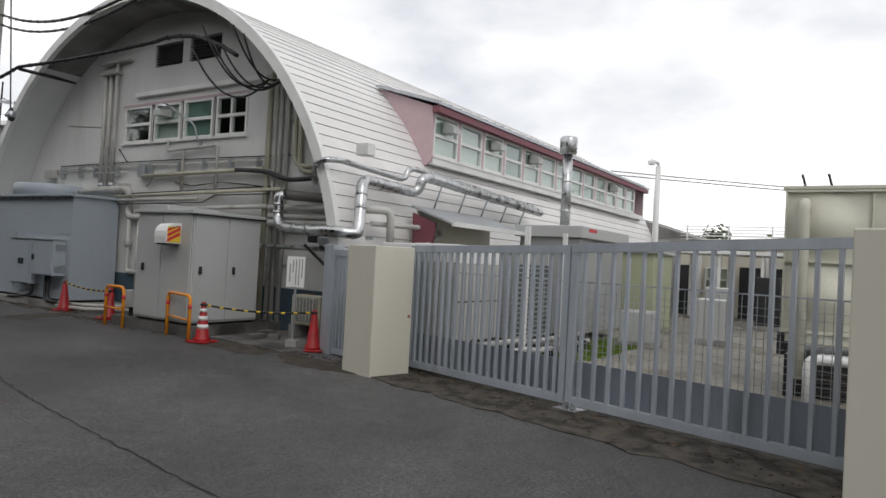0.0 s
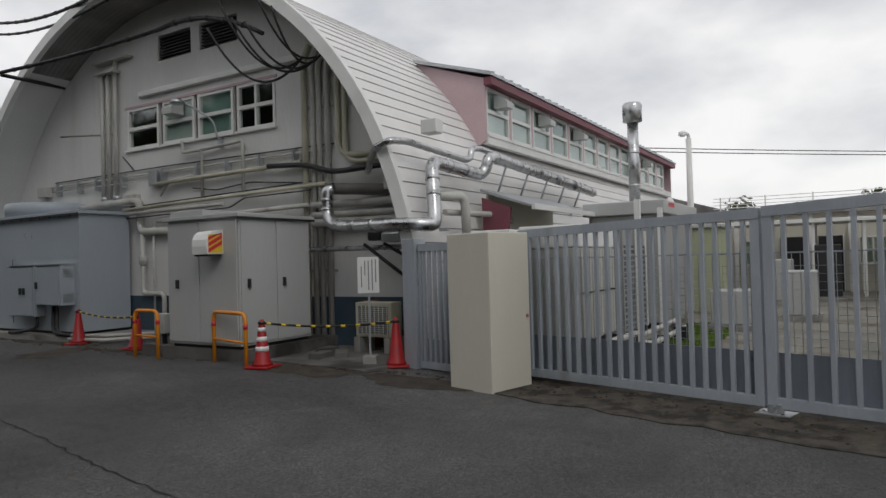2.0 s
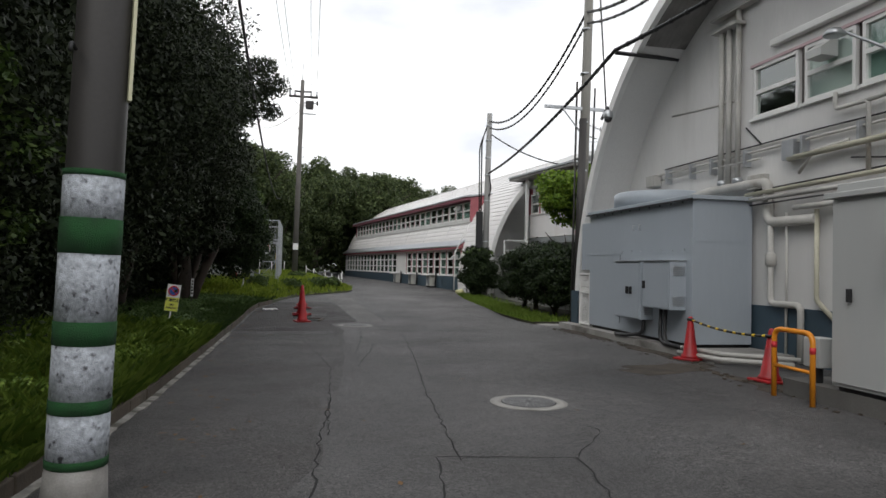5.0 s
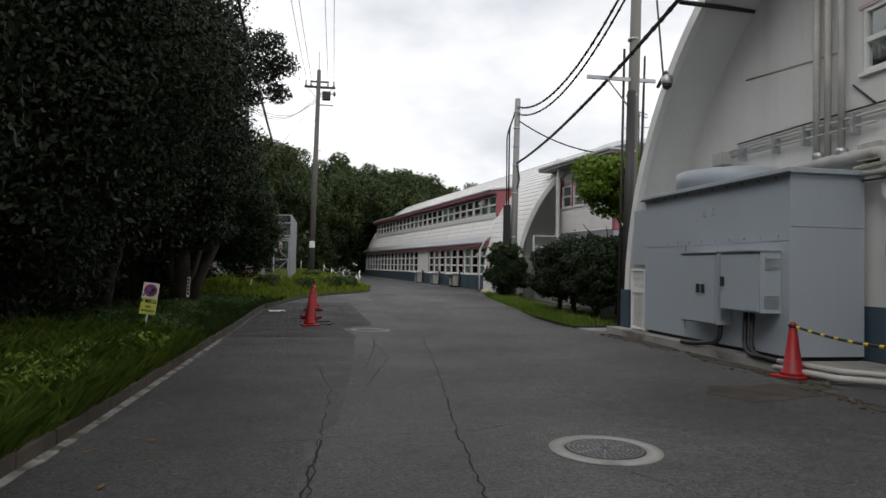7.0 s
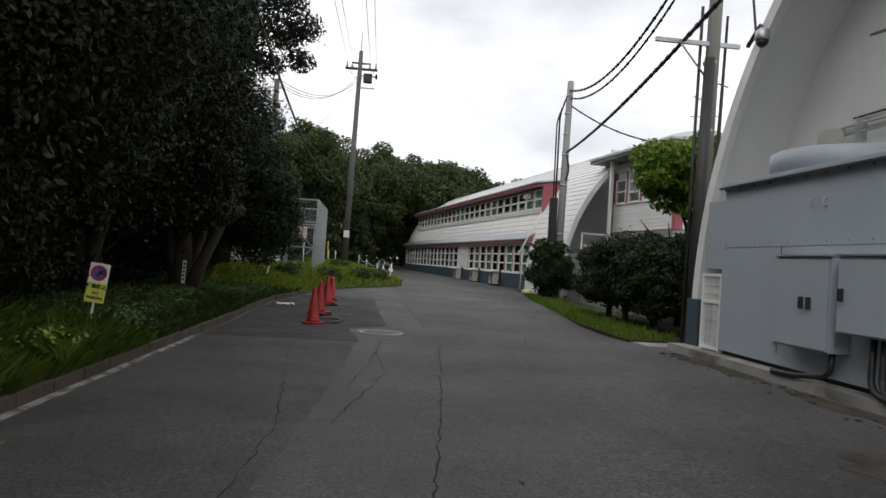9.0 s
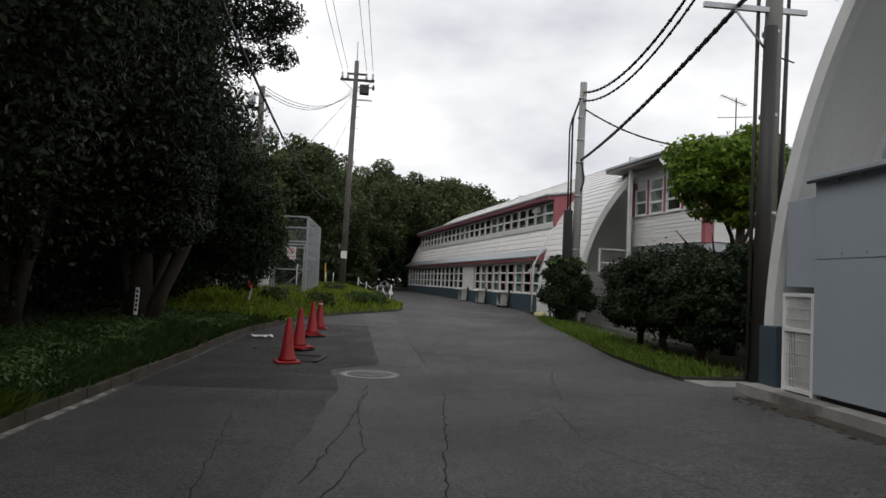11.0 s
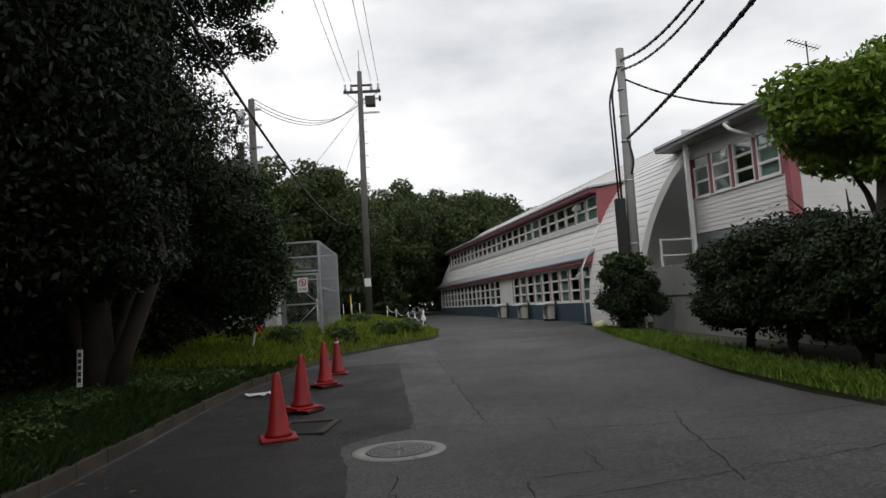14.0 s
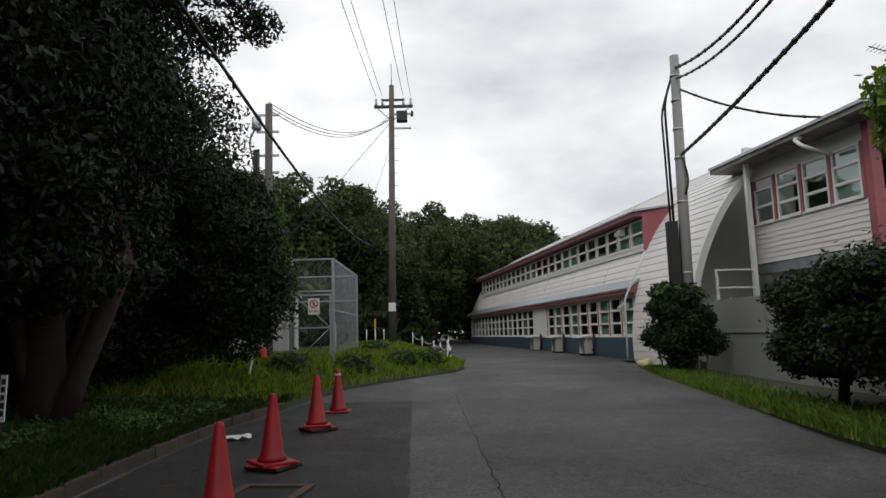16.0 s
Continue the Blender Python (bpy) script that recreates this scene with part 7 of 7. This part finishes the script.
wb = [((x + rt.normal() * 1.5, y + 1.5 + rt.normal(), gz(0, y) + 1.0 + 2.2 * rt.random()), (2.4, 1.6, 1.9)) for x, y in spots for k in range(4)]
leaves("foliage", rt, wb, 52000, 0.26, M_LEAF_FAR, wood)


def grass(name, label, rng, points, hmin, hmax, width, lean=0.45, material=M_GRASS):
    """Single bent blades, one narrow pointed leaf each."""
    n = len(points)
    p = np.array([(x, y, z) for x, y, z in points])
    a = rng.random(n) * 6.283
    h = hmin + (hmax - hmin) * rng.random(n) ** 1.3
    side = np.stack([np.cos(a), np.sin(a), np.zeros(n)], 1) * width
    dirn = np.stack([-np.sin(a), np.cos(a), np.zeros(n)], 1)
    l = (lean * (0.3 + rng.random(n)))[:, None] * h[:, None]
    up = np.array([0, 0, 1.0])
    mid = p + dirn * l * 0.35 + up * h[:, None] * 0.6
    tip = p + dirn * l + up * h[:, None] * (0.95 - 0.1 * rng.random(n))[:, None]
    verts = np.stack([p - side, p + side, mid + side * 0.8, tip, mid - side * 0.8], axis=1).reshape(-1, 3)
    faces = np.arange(n * 5).reshape(-1, 5)
    ob = placed(name, quick_mesh(name, verts, faces), material, None, label)
    return tagged(ob, "", "grass", "", "stuff")


rg = np.random.default_rng(9)
grass("yard_grass", "patch of short green grass in the yard", rg, yg, 0.03, 0.12, 0.01)
gp1 = []
while len(gp1) < 120000:
    y = rg.uniform(-4, 23)
    d = abs(rg.normal(0, 1.3))
    if d < 4.2 and rg.random() < (1.0 if y < 11 else 0.5):
        x = edge_x(y) - 0.035 - d
        gp1.append((x, y, max(bank_z(x, y), gz(0, y) + 0.115) - 0.02))
# splits the blades near y 11.5; beyond, the green is darkened for shade
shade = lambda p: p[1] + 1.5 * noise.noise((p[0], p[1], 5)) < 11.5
tuft = lambda p: noise.noise((p[0] * 1.7, p[1] * 1.7, 8)) > 0.1
grass("long_grass", "long uneven green grass on the roadside bank", rg, [p for p in gp1 if shade(p) and tuft(p)], 0.14, 0.4, 0.0045, 0.75)
grass("bank_grass", "short arching green grass on the roadside bank", rg, [p for p in gp1 if shade(p) and not tuft(p)], 0.07, 0.22, 0.004, 0.8)
grass("bank_weeds", "low weeds on the bank, coloured darker for tree shade", rg, [p for p in gp1 if not shade(p)], 0.05, 0.2, 0.006, 0.7, M_WEED)
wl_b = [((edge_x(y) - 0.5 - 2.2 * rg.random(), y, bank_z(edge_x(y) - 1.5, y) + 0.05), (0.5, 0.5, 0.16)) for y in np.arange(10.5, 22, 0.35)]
wk = thing("bank_ground_cover", "leafy ground cover on the bank, coloured darker for tree shade", "ground cover", None, "", "stuff")
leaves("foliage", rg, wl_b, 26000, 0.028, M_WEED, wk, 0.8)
lb_b = [((edge_x(y) - 0.35 - 2.6 * rg.random(), y, bank_z(edge_x(y) - 1.5, y) + 0.12), (0.4, 0.4, 0.16)) for y in np.arange(-3, 10, 0.18)]
lw_w = thing("leafy_weeds", "low broad-leaved green weeds among the grass", "weeds", None, "", "stuff")
leaves("foliage", rg, lb_b, 30000, 0.028, M_GRASS, lw_w, 0.8)
gp2 = []
while len(gp2) < 52000:
    y = rg.uniform(22, 48)
    d = rg.uniform(0.03, 6.5)
    if y > 34:
        d = rg.uniform(0.03, 4.0)
    x = edge_x(y) - d
    if noise.noise((x * 0.8, y * 0.8, 0)) > -0.35 or rg.random() < 0.4:
        gp2.append((x, y, bank_z(x, y) - 0.02))
grass("island_grass", "bright green grass on the low mound", rg, gp2, 0.08, 0.3, 0.012, 0.45, M_GRASS_B)
tagged(part("hedge_bed", prism(((6.2, 14.9), (6.3, 18.2), (6.75, 21.7), (7.2, 26.5), (7.6, 29.3), (9.2, 29.5), (9.2, 14.9)), -0.05, 0.1), M_SOIL, None, "soil bed under the hedge"), "", "bed", "", "structure")
bed_edge = lambda y: np.interp(y, [15, 18.2, 21.7, 26.5, 29.3], [6.22, 6.3, 6.75, 7.2, 7.6])
gp3 = []
while len(gp3) < 20000:
    y = rg.uniform(15, 29.2)
    d = abs(rg.normal(0, 0.45)) - 0.05
    x = bed_edge(y) + d
    if x < 9:
        gp3.append((x, y, max(0.1, gz(x, y)) - 0.01))
grass("verge_grass", "short green grass along the hedge", rg, gp3, 0.05, 0.2, 0.008)
bushes = [((x, y, bank_z(x, y) + 0.12), (0.45, 0.4, 0.28)) for x, y in ((-0.2, 27.6), (1.6, 30.4), (0.9, 29.4), (0.0, 31.5), (-1.5, 26.2))]
wd = thing("low_weeds", "low dark green weeds on the mound", "weeds", None, "", "stuff")
leaves("foliage", rt, bushes, 5200, 0.06, M_LEAF_MID, wd, 0.6)

# fence panels behind the hedge, concrete pad at the pole
fence = thing("panel_fence", "plain grey panel fence behind the hedge", "fence")
for k in range(8):
    y = 15.2 + 1.78 * k
    part("panel", box(9.38, 9.42, y, y + 1.74, 0.0, 1.12), M_FENCE, fence)
    part("panel", box(9.38, 9.42, y, y + 1.74, 1.16, 1.98), M_FENCE, fence)
    part("post", box(9.36, 9.46, y + 1.74, y + 1.78, 0.0, 2.02), M_FENCE, fence)
part("rail", box(9.35, 9.45, 15.2, 29.4, 1.12, 1.16), M_GALV, fence)
tagged(part("pole_pad", prism(((6.3, 13.78), (6.25, 14.9), (9.3, 15.0), (9.3, 13.78)), -0.05, 0.06), M_CONCRETE, None, "flat concrete pad at the pole's foot"), "", "pad", "", "structure")
gl = thing("gable_mast", "white square post and rails at the far hall's arch", "post", pose(FX, FY, 0, 0, 0, FA))
part("post", box(-0.5, -0.38, 5.05, 5.17, 0, 6.35), M_TRIM, gl)
part("arm", box(-0.5, -0.38, 4.0, 5.17, 6.353, 6.42), M_TRIM, gl)
for z in (2.35, 2.85):
    part("rail", box(-0.46, -0.42, 5.17, 6.3, z, z + 0.05), M_TRIM, gl)
part("rail_post", box(-0.47, -0.41, 6.25, 6.31, 0, 2.9), M_TRIM, gl)
ant = thing("roof_antenna", "thin television antenna on the wing's roof", "antenna", pose(13.35, 26.4, 6.12))
part("mast", tube([(0, 0, 0), (0, 0, 1.9)], 0.02, 6), M_DARK, ant)
part("boom", tube([(-0.55, 0, 1.95), (0.35, 0, 1.65)], 0.014, 6), M_DARK, ant)
for k in range(9):
    part("element", tube([(-0.5 + 0.1 * k, -0.2, 1.93 - 0.033 * k), (-0.5 + 0.1 * k, 0.2, 1.93 - 0.033 * k)], 0.007, 5), M_DARK, ant)
part("boom", tube([(-0.6, 0.1, 1.2), (0.5, -0.1, 1.25)], 0.012, 6), M_DARK, ant)
dp = thing("gutter_pipe", "bent white drain pipe under the wing's eave", "pipe", pose(FX, FY, 0, 0, 0, FA))
pipe(dp, [(-3.2, WY + 0.65, 5.9), (-3.2, WY + 0.85, 5.85), (-3.5, WY + 0.85, 5.6), (-3.5, WY + 0.1, 5.4)], 0.05, M_TRIM)

# outdoor units along the far hall, yellow sack
for k, u in enumerate((8.3, 12.1, 15.8)):
    au = thing("outdoor_unit", "pale outdoor air-conditioner unit on a wall bracket", "air conditioner", pose(FX, FY, 0, 0, 0, FA) @ pose(u, lw + 0.28, 0.2, 0, 0, 180), "outdoor units on the far hall")
    part("body", box(-0.36, 0.36, -0.16, 0.16, 0.16, 0.78, 0.02), M_CASING, au)
    part("lid", box(-0.45, 0.45, -0.2, 0.2, 0.783, 0.82, 0.01), M_GREY, au)
    part("lid", extrude_yz([(-0.42, 0.79), (0.16, 0.88), (0.16, 0.91), (-0.42, 0.82)], -0.46, 0.46), M_TRIM, au, "slanted white cover")
    part("hose", tube([(0.5, 0.15, -0.1), (0.5, 0.15, 1.0)], 0.03, 6), M_DARK, au)
    o = part("fan_guard", lathe([(0.26, 0), (0.26, 0.02), (0.23, 0.02), (0.23, 0)], 20), M_GALV, au)
    o.matrix_basis = pose(0.05, -0.162, 0.46, 90)
    for x in (-0.3, 0.3):
        part("foot", box(x - 0.04, x + 0.04, -0.15, 0.15, -0.06, 0.16), M_DARK, au)
    part("pipe", tube(bent([(0.38, 0.1, 0.3), (0.5, 0.16, 0.3), (0.5, 0.2, 0.9)], 0.06), 0.03, 6), M_DARK, au)
sack = thing("sack", "small pale yellow sack lying at the wall's foot", "sack", pose(7.75, 29.75, 0.2))
bm = bmesh.new()
bmesh.ops.create_icosphere(bm, subdivisions=3, radius=0.2)
for v in bm.verts:
    v.co.z = max(-0.1, v.co.z * 0.75 + 0.03 * math.sin(v.co.x * 30)) + 0.1
    v.co.x *= 1.2
part("bag", bm, mat("pale_yellow_sack", (0.6, 0.58, 0.3), 0.7, 0, 0.2, 8, 40, 0.1), sack, "", True)
wp_ = thing("window_pipes", "white conduit down the far hall's boards", "pipe", pose(FX, FY, 0, 0, 0, FA))
pipe(wp_, [(3.7, 6.45, 3.9), (3.75, 6.9, 3.0), (3.75, 7.25, 2.3), (3.75, 7.28, 0.3)], 0.03, M_TRIM)

# ---- fenced cage on the mound ----
CX0, CX1, CY0, CY1 = -4.6, -0.79, 28.2, 33.4
cz = 0.6
cage = thing("wire_cage", "tall grey steel wire cage with double doors on the mound", "cage")
for x, y in ((CX1, CY0), (CX0, CY0), (CX1, CY1), (CX0, CY1), (-1.86, CY0), (-2.93, CY0), (-2.93, CY1)):
    part("post", box(x - 0.03, x + 0.03, y - 0.03, y + 0.03, cz - 0.3, 3.38), M_GALV, cage)
for z in (cz + 0.03, 2.5, 3.34):
    part("rail", box(CX0, CX1, CY0 - 0.02, CY0 + 0.02, z, z + 0.045), M_GALV, cage)
    part("rail", box(CX0, CX1, CY1 - 0.02, CY1 + 0.02, z, z + 0.045), M_GALV, cage)
for z in (cz + 0.03, 2.0, 3.34):
    part("rail", box(CX1 - 0.02, CX1 + 0.02, CY0, CY1, z, z + 0.045), M_GALV, cage)
for k in range(27):
    y = CY0 + 0.1 + k * 0.19
    part("slat", box(CX1 + 0.022, CX1 + 0.034, y, y + 0.018, cz - 0.05, 3.38), M_GALV, cage)


def chain(x0, x1, z0, z1, y, step=0.11, r=0.0024):
    """Crossed wires of a chain-link panel."""
    bm = bmesh.new()
    w, h = x1 - x0, z1 - z0
    n = int((w + h) / step)
    for i in range(n):
        s = i * step
        for flip in (0, 1):
            a = (min(s, w), max(0, s - w))
            b = (max(0, s - h), min(s, h))
            pa, pb = [(x1 - u if flip else x0 + u, z0 + v) for u, v in (a, b)]
            if math.hypot(pa[0] - pb[0], pa[1] - pb[1]) > 0.02:
                d = Vector((pb[0] - pa[0], 0, pb[1] - pa[1])).normalized() * r
                vs = [bm.verts.new(q) for q in ((pa[0] - d.z, y + flip * 0.004, pa[1] + d.x), (pa[0] + d.z, y + flip * 0.004, pa[1] - d.x), (pb[0] + d.z, y + flip * 0.004, pb[1] - d.x), (pb[0] - d.z, y + flip * 0.004, pb[1] + d.x))]
                bm.faces.new(vs)
    return bm


for y in (CY0, CY1):
    tagged(part("chain_link", chain(CX0, CX1, 2.52, 3.34, y), M_GALV, cage), "", "", "", "stuff")
    tagged(part("chain_link", chain(CX0, -2.95, cz + 0.05, 2.5, y), M_GALV, cage), "", "", "", "stuff")
for x0, x1 in ((-2.9, -1.88), (-1.84, CX1 - 0.04)):
    d = part("door", box(x0, x0 + 0.05, CY0 - 0.06, CY0 - 0.02, cz + 0.06, 2.45), M_GALV, cage)
    part("stile", box(x1 - 0.05, x1, CY0 - 0.06, CY0 - 0.02, cz + 0.06, 2.45), M_GALV, d)
    for z in (cz + 0.06, 1.55, 2.4):
        part("rail", box(x0 + 0.05, x1 - 0.05, CY0 - 0.06, CY0 - 0.02, z, z + 0.045), M_GALV, d)
    tagged(part("chain_link", chain(x0 + 0.05, x1 - 0.05, cz + 0.1, 2.4, CY0 - 0.04), M_GALV, d), "", "", "", "stuff")
    part("brace", tube([(x0 + 0.05, CY0 - 0.045, cz + 0.1), (x1 - 0.05, CY0 - 0.045, 1.55)], 0.012, 6), M_GALV, d)
    part("brace", tube([(x0 + 0.05, CY0 - 0.045, 2.4), (x1 - 0.05, CY0 - 0.045, 1.6)], 0.012, 6), M_GALV, d)


def no_entry(x, z, w, h):
    s = thing("warning_sign", "white no-entry warning sign hung on the cage door", "sign", pose(x, CY0 - 0.075, z), "cage signs")
    part("plate", box(-w / 2, w / 2, -0.006, 0.0, -h / 2, h / 2), M_WHITE, s)
    o = part("ring", lathe([(w * 0.36, -0.002), (w * 0.36, 0.002), (w * 0.27, 0.002), (w * 0.27, -0.002)], 24), M_SIGNRED, s, "red ring")
    o.matrix_basis = pose(0, -0.009, h * 0.17, 90)
    o = part("slash", box(-w * 0.3, w * 0.3, -0.002, 0.002, -0.012, 0.012), M_SIGNRED, s)
    o.matrix_basis = pose(0, -0.0165, h * 0.17, 0, 45)
    o = part("field", lathe([(w * 0.28, -0.002), (w * 0.28, 0.002)], 24), M_WHITE, s, "white disc inside the ring")
    o.matrix_basis = pose(0, -0.0105, h * 0.17, 90)
    part("figure", box(-w * 0.07, w * 0.07, -0.0145, -0.0127, h * 0.04, h * 0.3), M_INK, s)
    words(s, "立入禁止", w * 0.2, pose(0, -0.008, -h * 0.3, 90), M_SIGNRED)


no_entry(-1.28, 2.12, 0.3, 0.42)
dsn = thing("warning_sign", "white sign with a red diamond on the cage", "sign", pose(-2.3, CY0 - 0.075, 2.05), "cage signs")
part("plate", box(-0.17, 0.17, -0.006, 0, -0.14, 0.14), M_WHITE, dsn)
part("diamond", box(-0.06, 0.06, -0.009, -0.0065, -0.06, 0.06), M_SIGNRED, dsn).matrix_basis = pose(0, 0, 0.03, 0, 45)
shed = thing("pale_shed", "pale painted equipment shed inside the cage", "shed", pose(-3.6, 32.3, 0.55))
part("body", box(-0.9, 0.9, -0.8, 0.8, 0, 2.1, 0.01), M_WALL, shed)
part("roof", box(-1.0, 1.0, -0.9, 0.9, 2.103, 2.2, 0.01), M_TRIM, shed)
part("door", box(-0.3, 0.4, -0.815, -0.802, 0.05, 1.85), M_GREY, shed)
ext = thing("red_container", "dark red cylinder standing by the cage", "container", pose(-2.55, 27.9, 0.5))
part("body", lathe([(0.1, 0), (0.11, 0.02), (0.11, 0.55), (0.06, 0.62)], 14), M_SIGNRED, ext)

# white chain posts round the mound
posts = ((2.2, 32.6, 0.75, 4), (2.35, 33.6, 0.6, -6), (2.25, 35.5, 0.6, 0), (2.0, 38, 0.65, 0), (1.7, 41, 0.7, 2), (1.1, 45, 0.8, 0), (0.6, 46, 0.9, 0), (-0.9, 46, 0.8, 0), (-1.3, 45.5, 0.8, 0), (-1.7, 45, 0.8, 0), (-2.05, 37, 1.1, 0), (-2.0, 24.6, 0.5, 10))
tops = []
for x, y, h, tilt in posts:
    z = bank_z(x, y)
    q = thing("marker_post", "slim white marker post in the grass", "post", pose(x, y, z - 0.05, 0, tilt, 0), "white marker posts")
    part("post", tube([(0, 0, -0.1), (0, 0, h)], 0.026, 10), M_WHITE, q)
    part("cap", lathe([(0.027, 0), (0.023, 0.03), (0.01, 0.04)], 10, (0, 0, h)), M_WHITE, q)
    if h < 0.66 and tilt <= 0:
        part("band", tube([(0, 0, h * 0.5), (0, 0, h * 0.7)], 0.028, 10), M_RUBBER, q, "black band")
    tops.append((x, y, z + h - 0.1))
for a, b in zip(tops[:6], tops[1:7]):
    ch = thing("chain", "thin pale plastic chain between marker posts", "chain", None, "chains")
    pts = [Vector(a) + (Vector(b) - Vector(a)) * (i / 10) - Vector((0, 0, 0.18 * 4 * (i / 10) * (1 - i / 10))) for i in range(11)]
    part("links", tube(pts, 0.014, 5), M_WHITE, ch)
mir = thing("road_mirror", "small dark round road mirror on a yellow post", "mirror", pose(-1.5, 47.5, gz(0, 47) + 0.3))
part("post", tube([(0, 0, -0.2), (0, 0, 1.6)], 0.05, 8), M_YELLOW, mir)
o = part("mirror", lathe([(0.15, 0), (0.15, 0.03), (0.05, 0.05)], 20), M_POLED, mir)
o.matrix_basis = pose(0, -0.08, 1.75, 90)
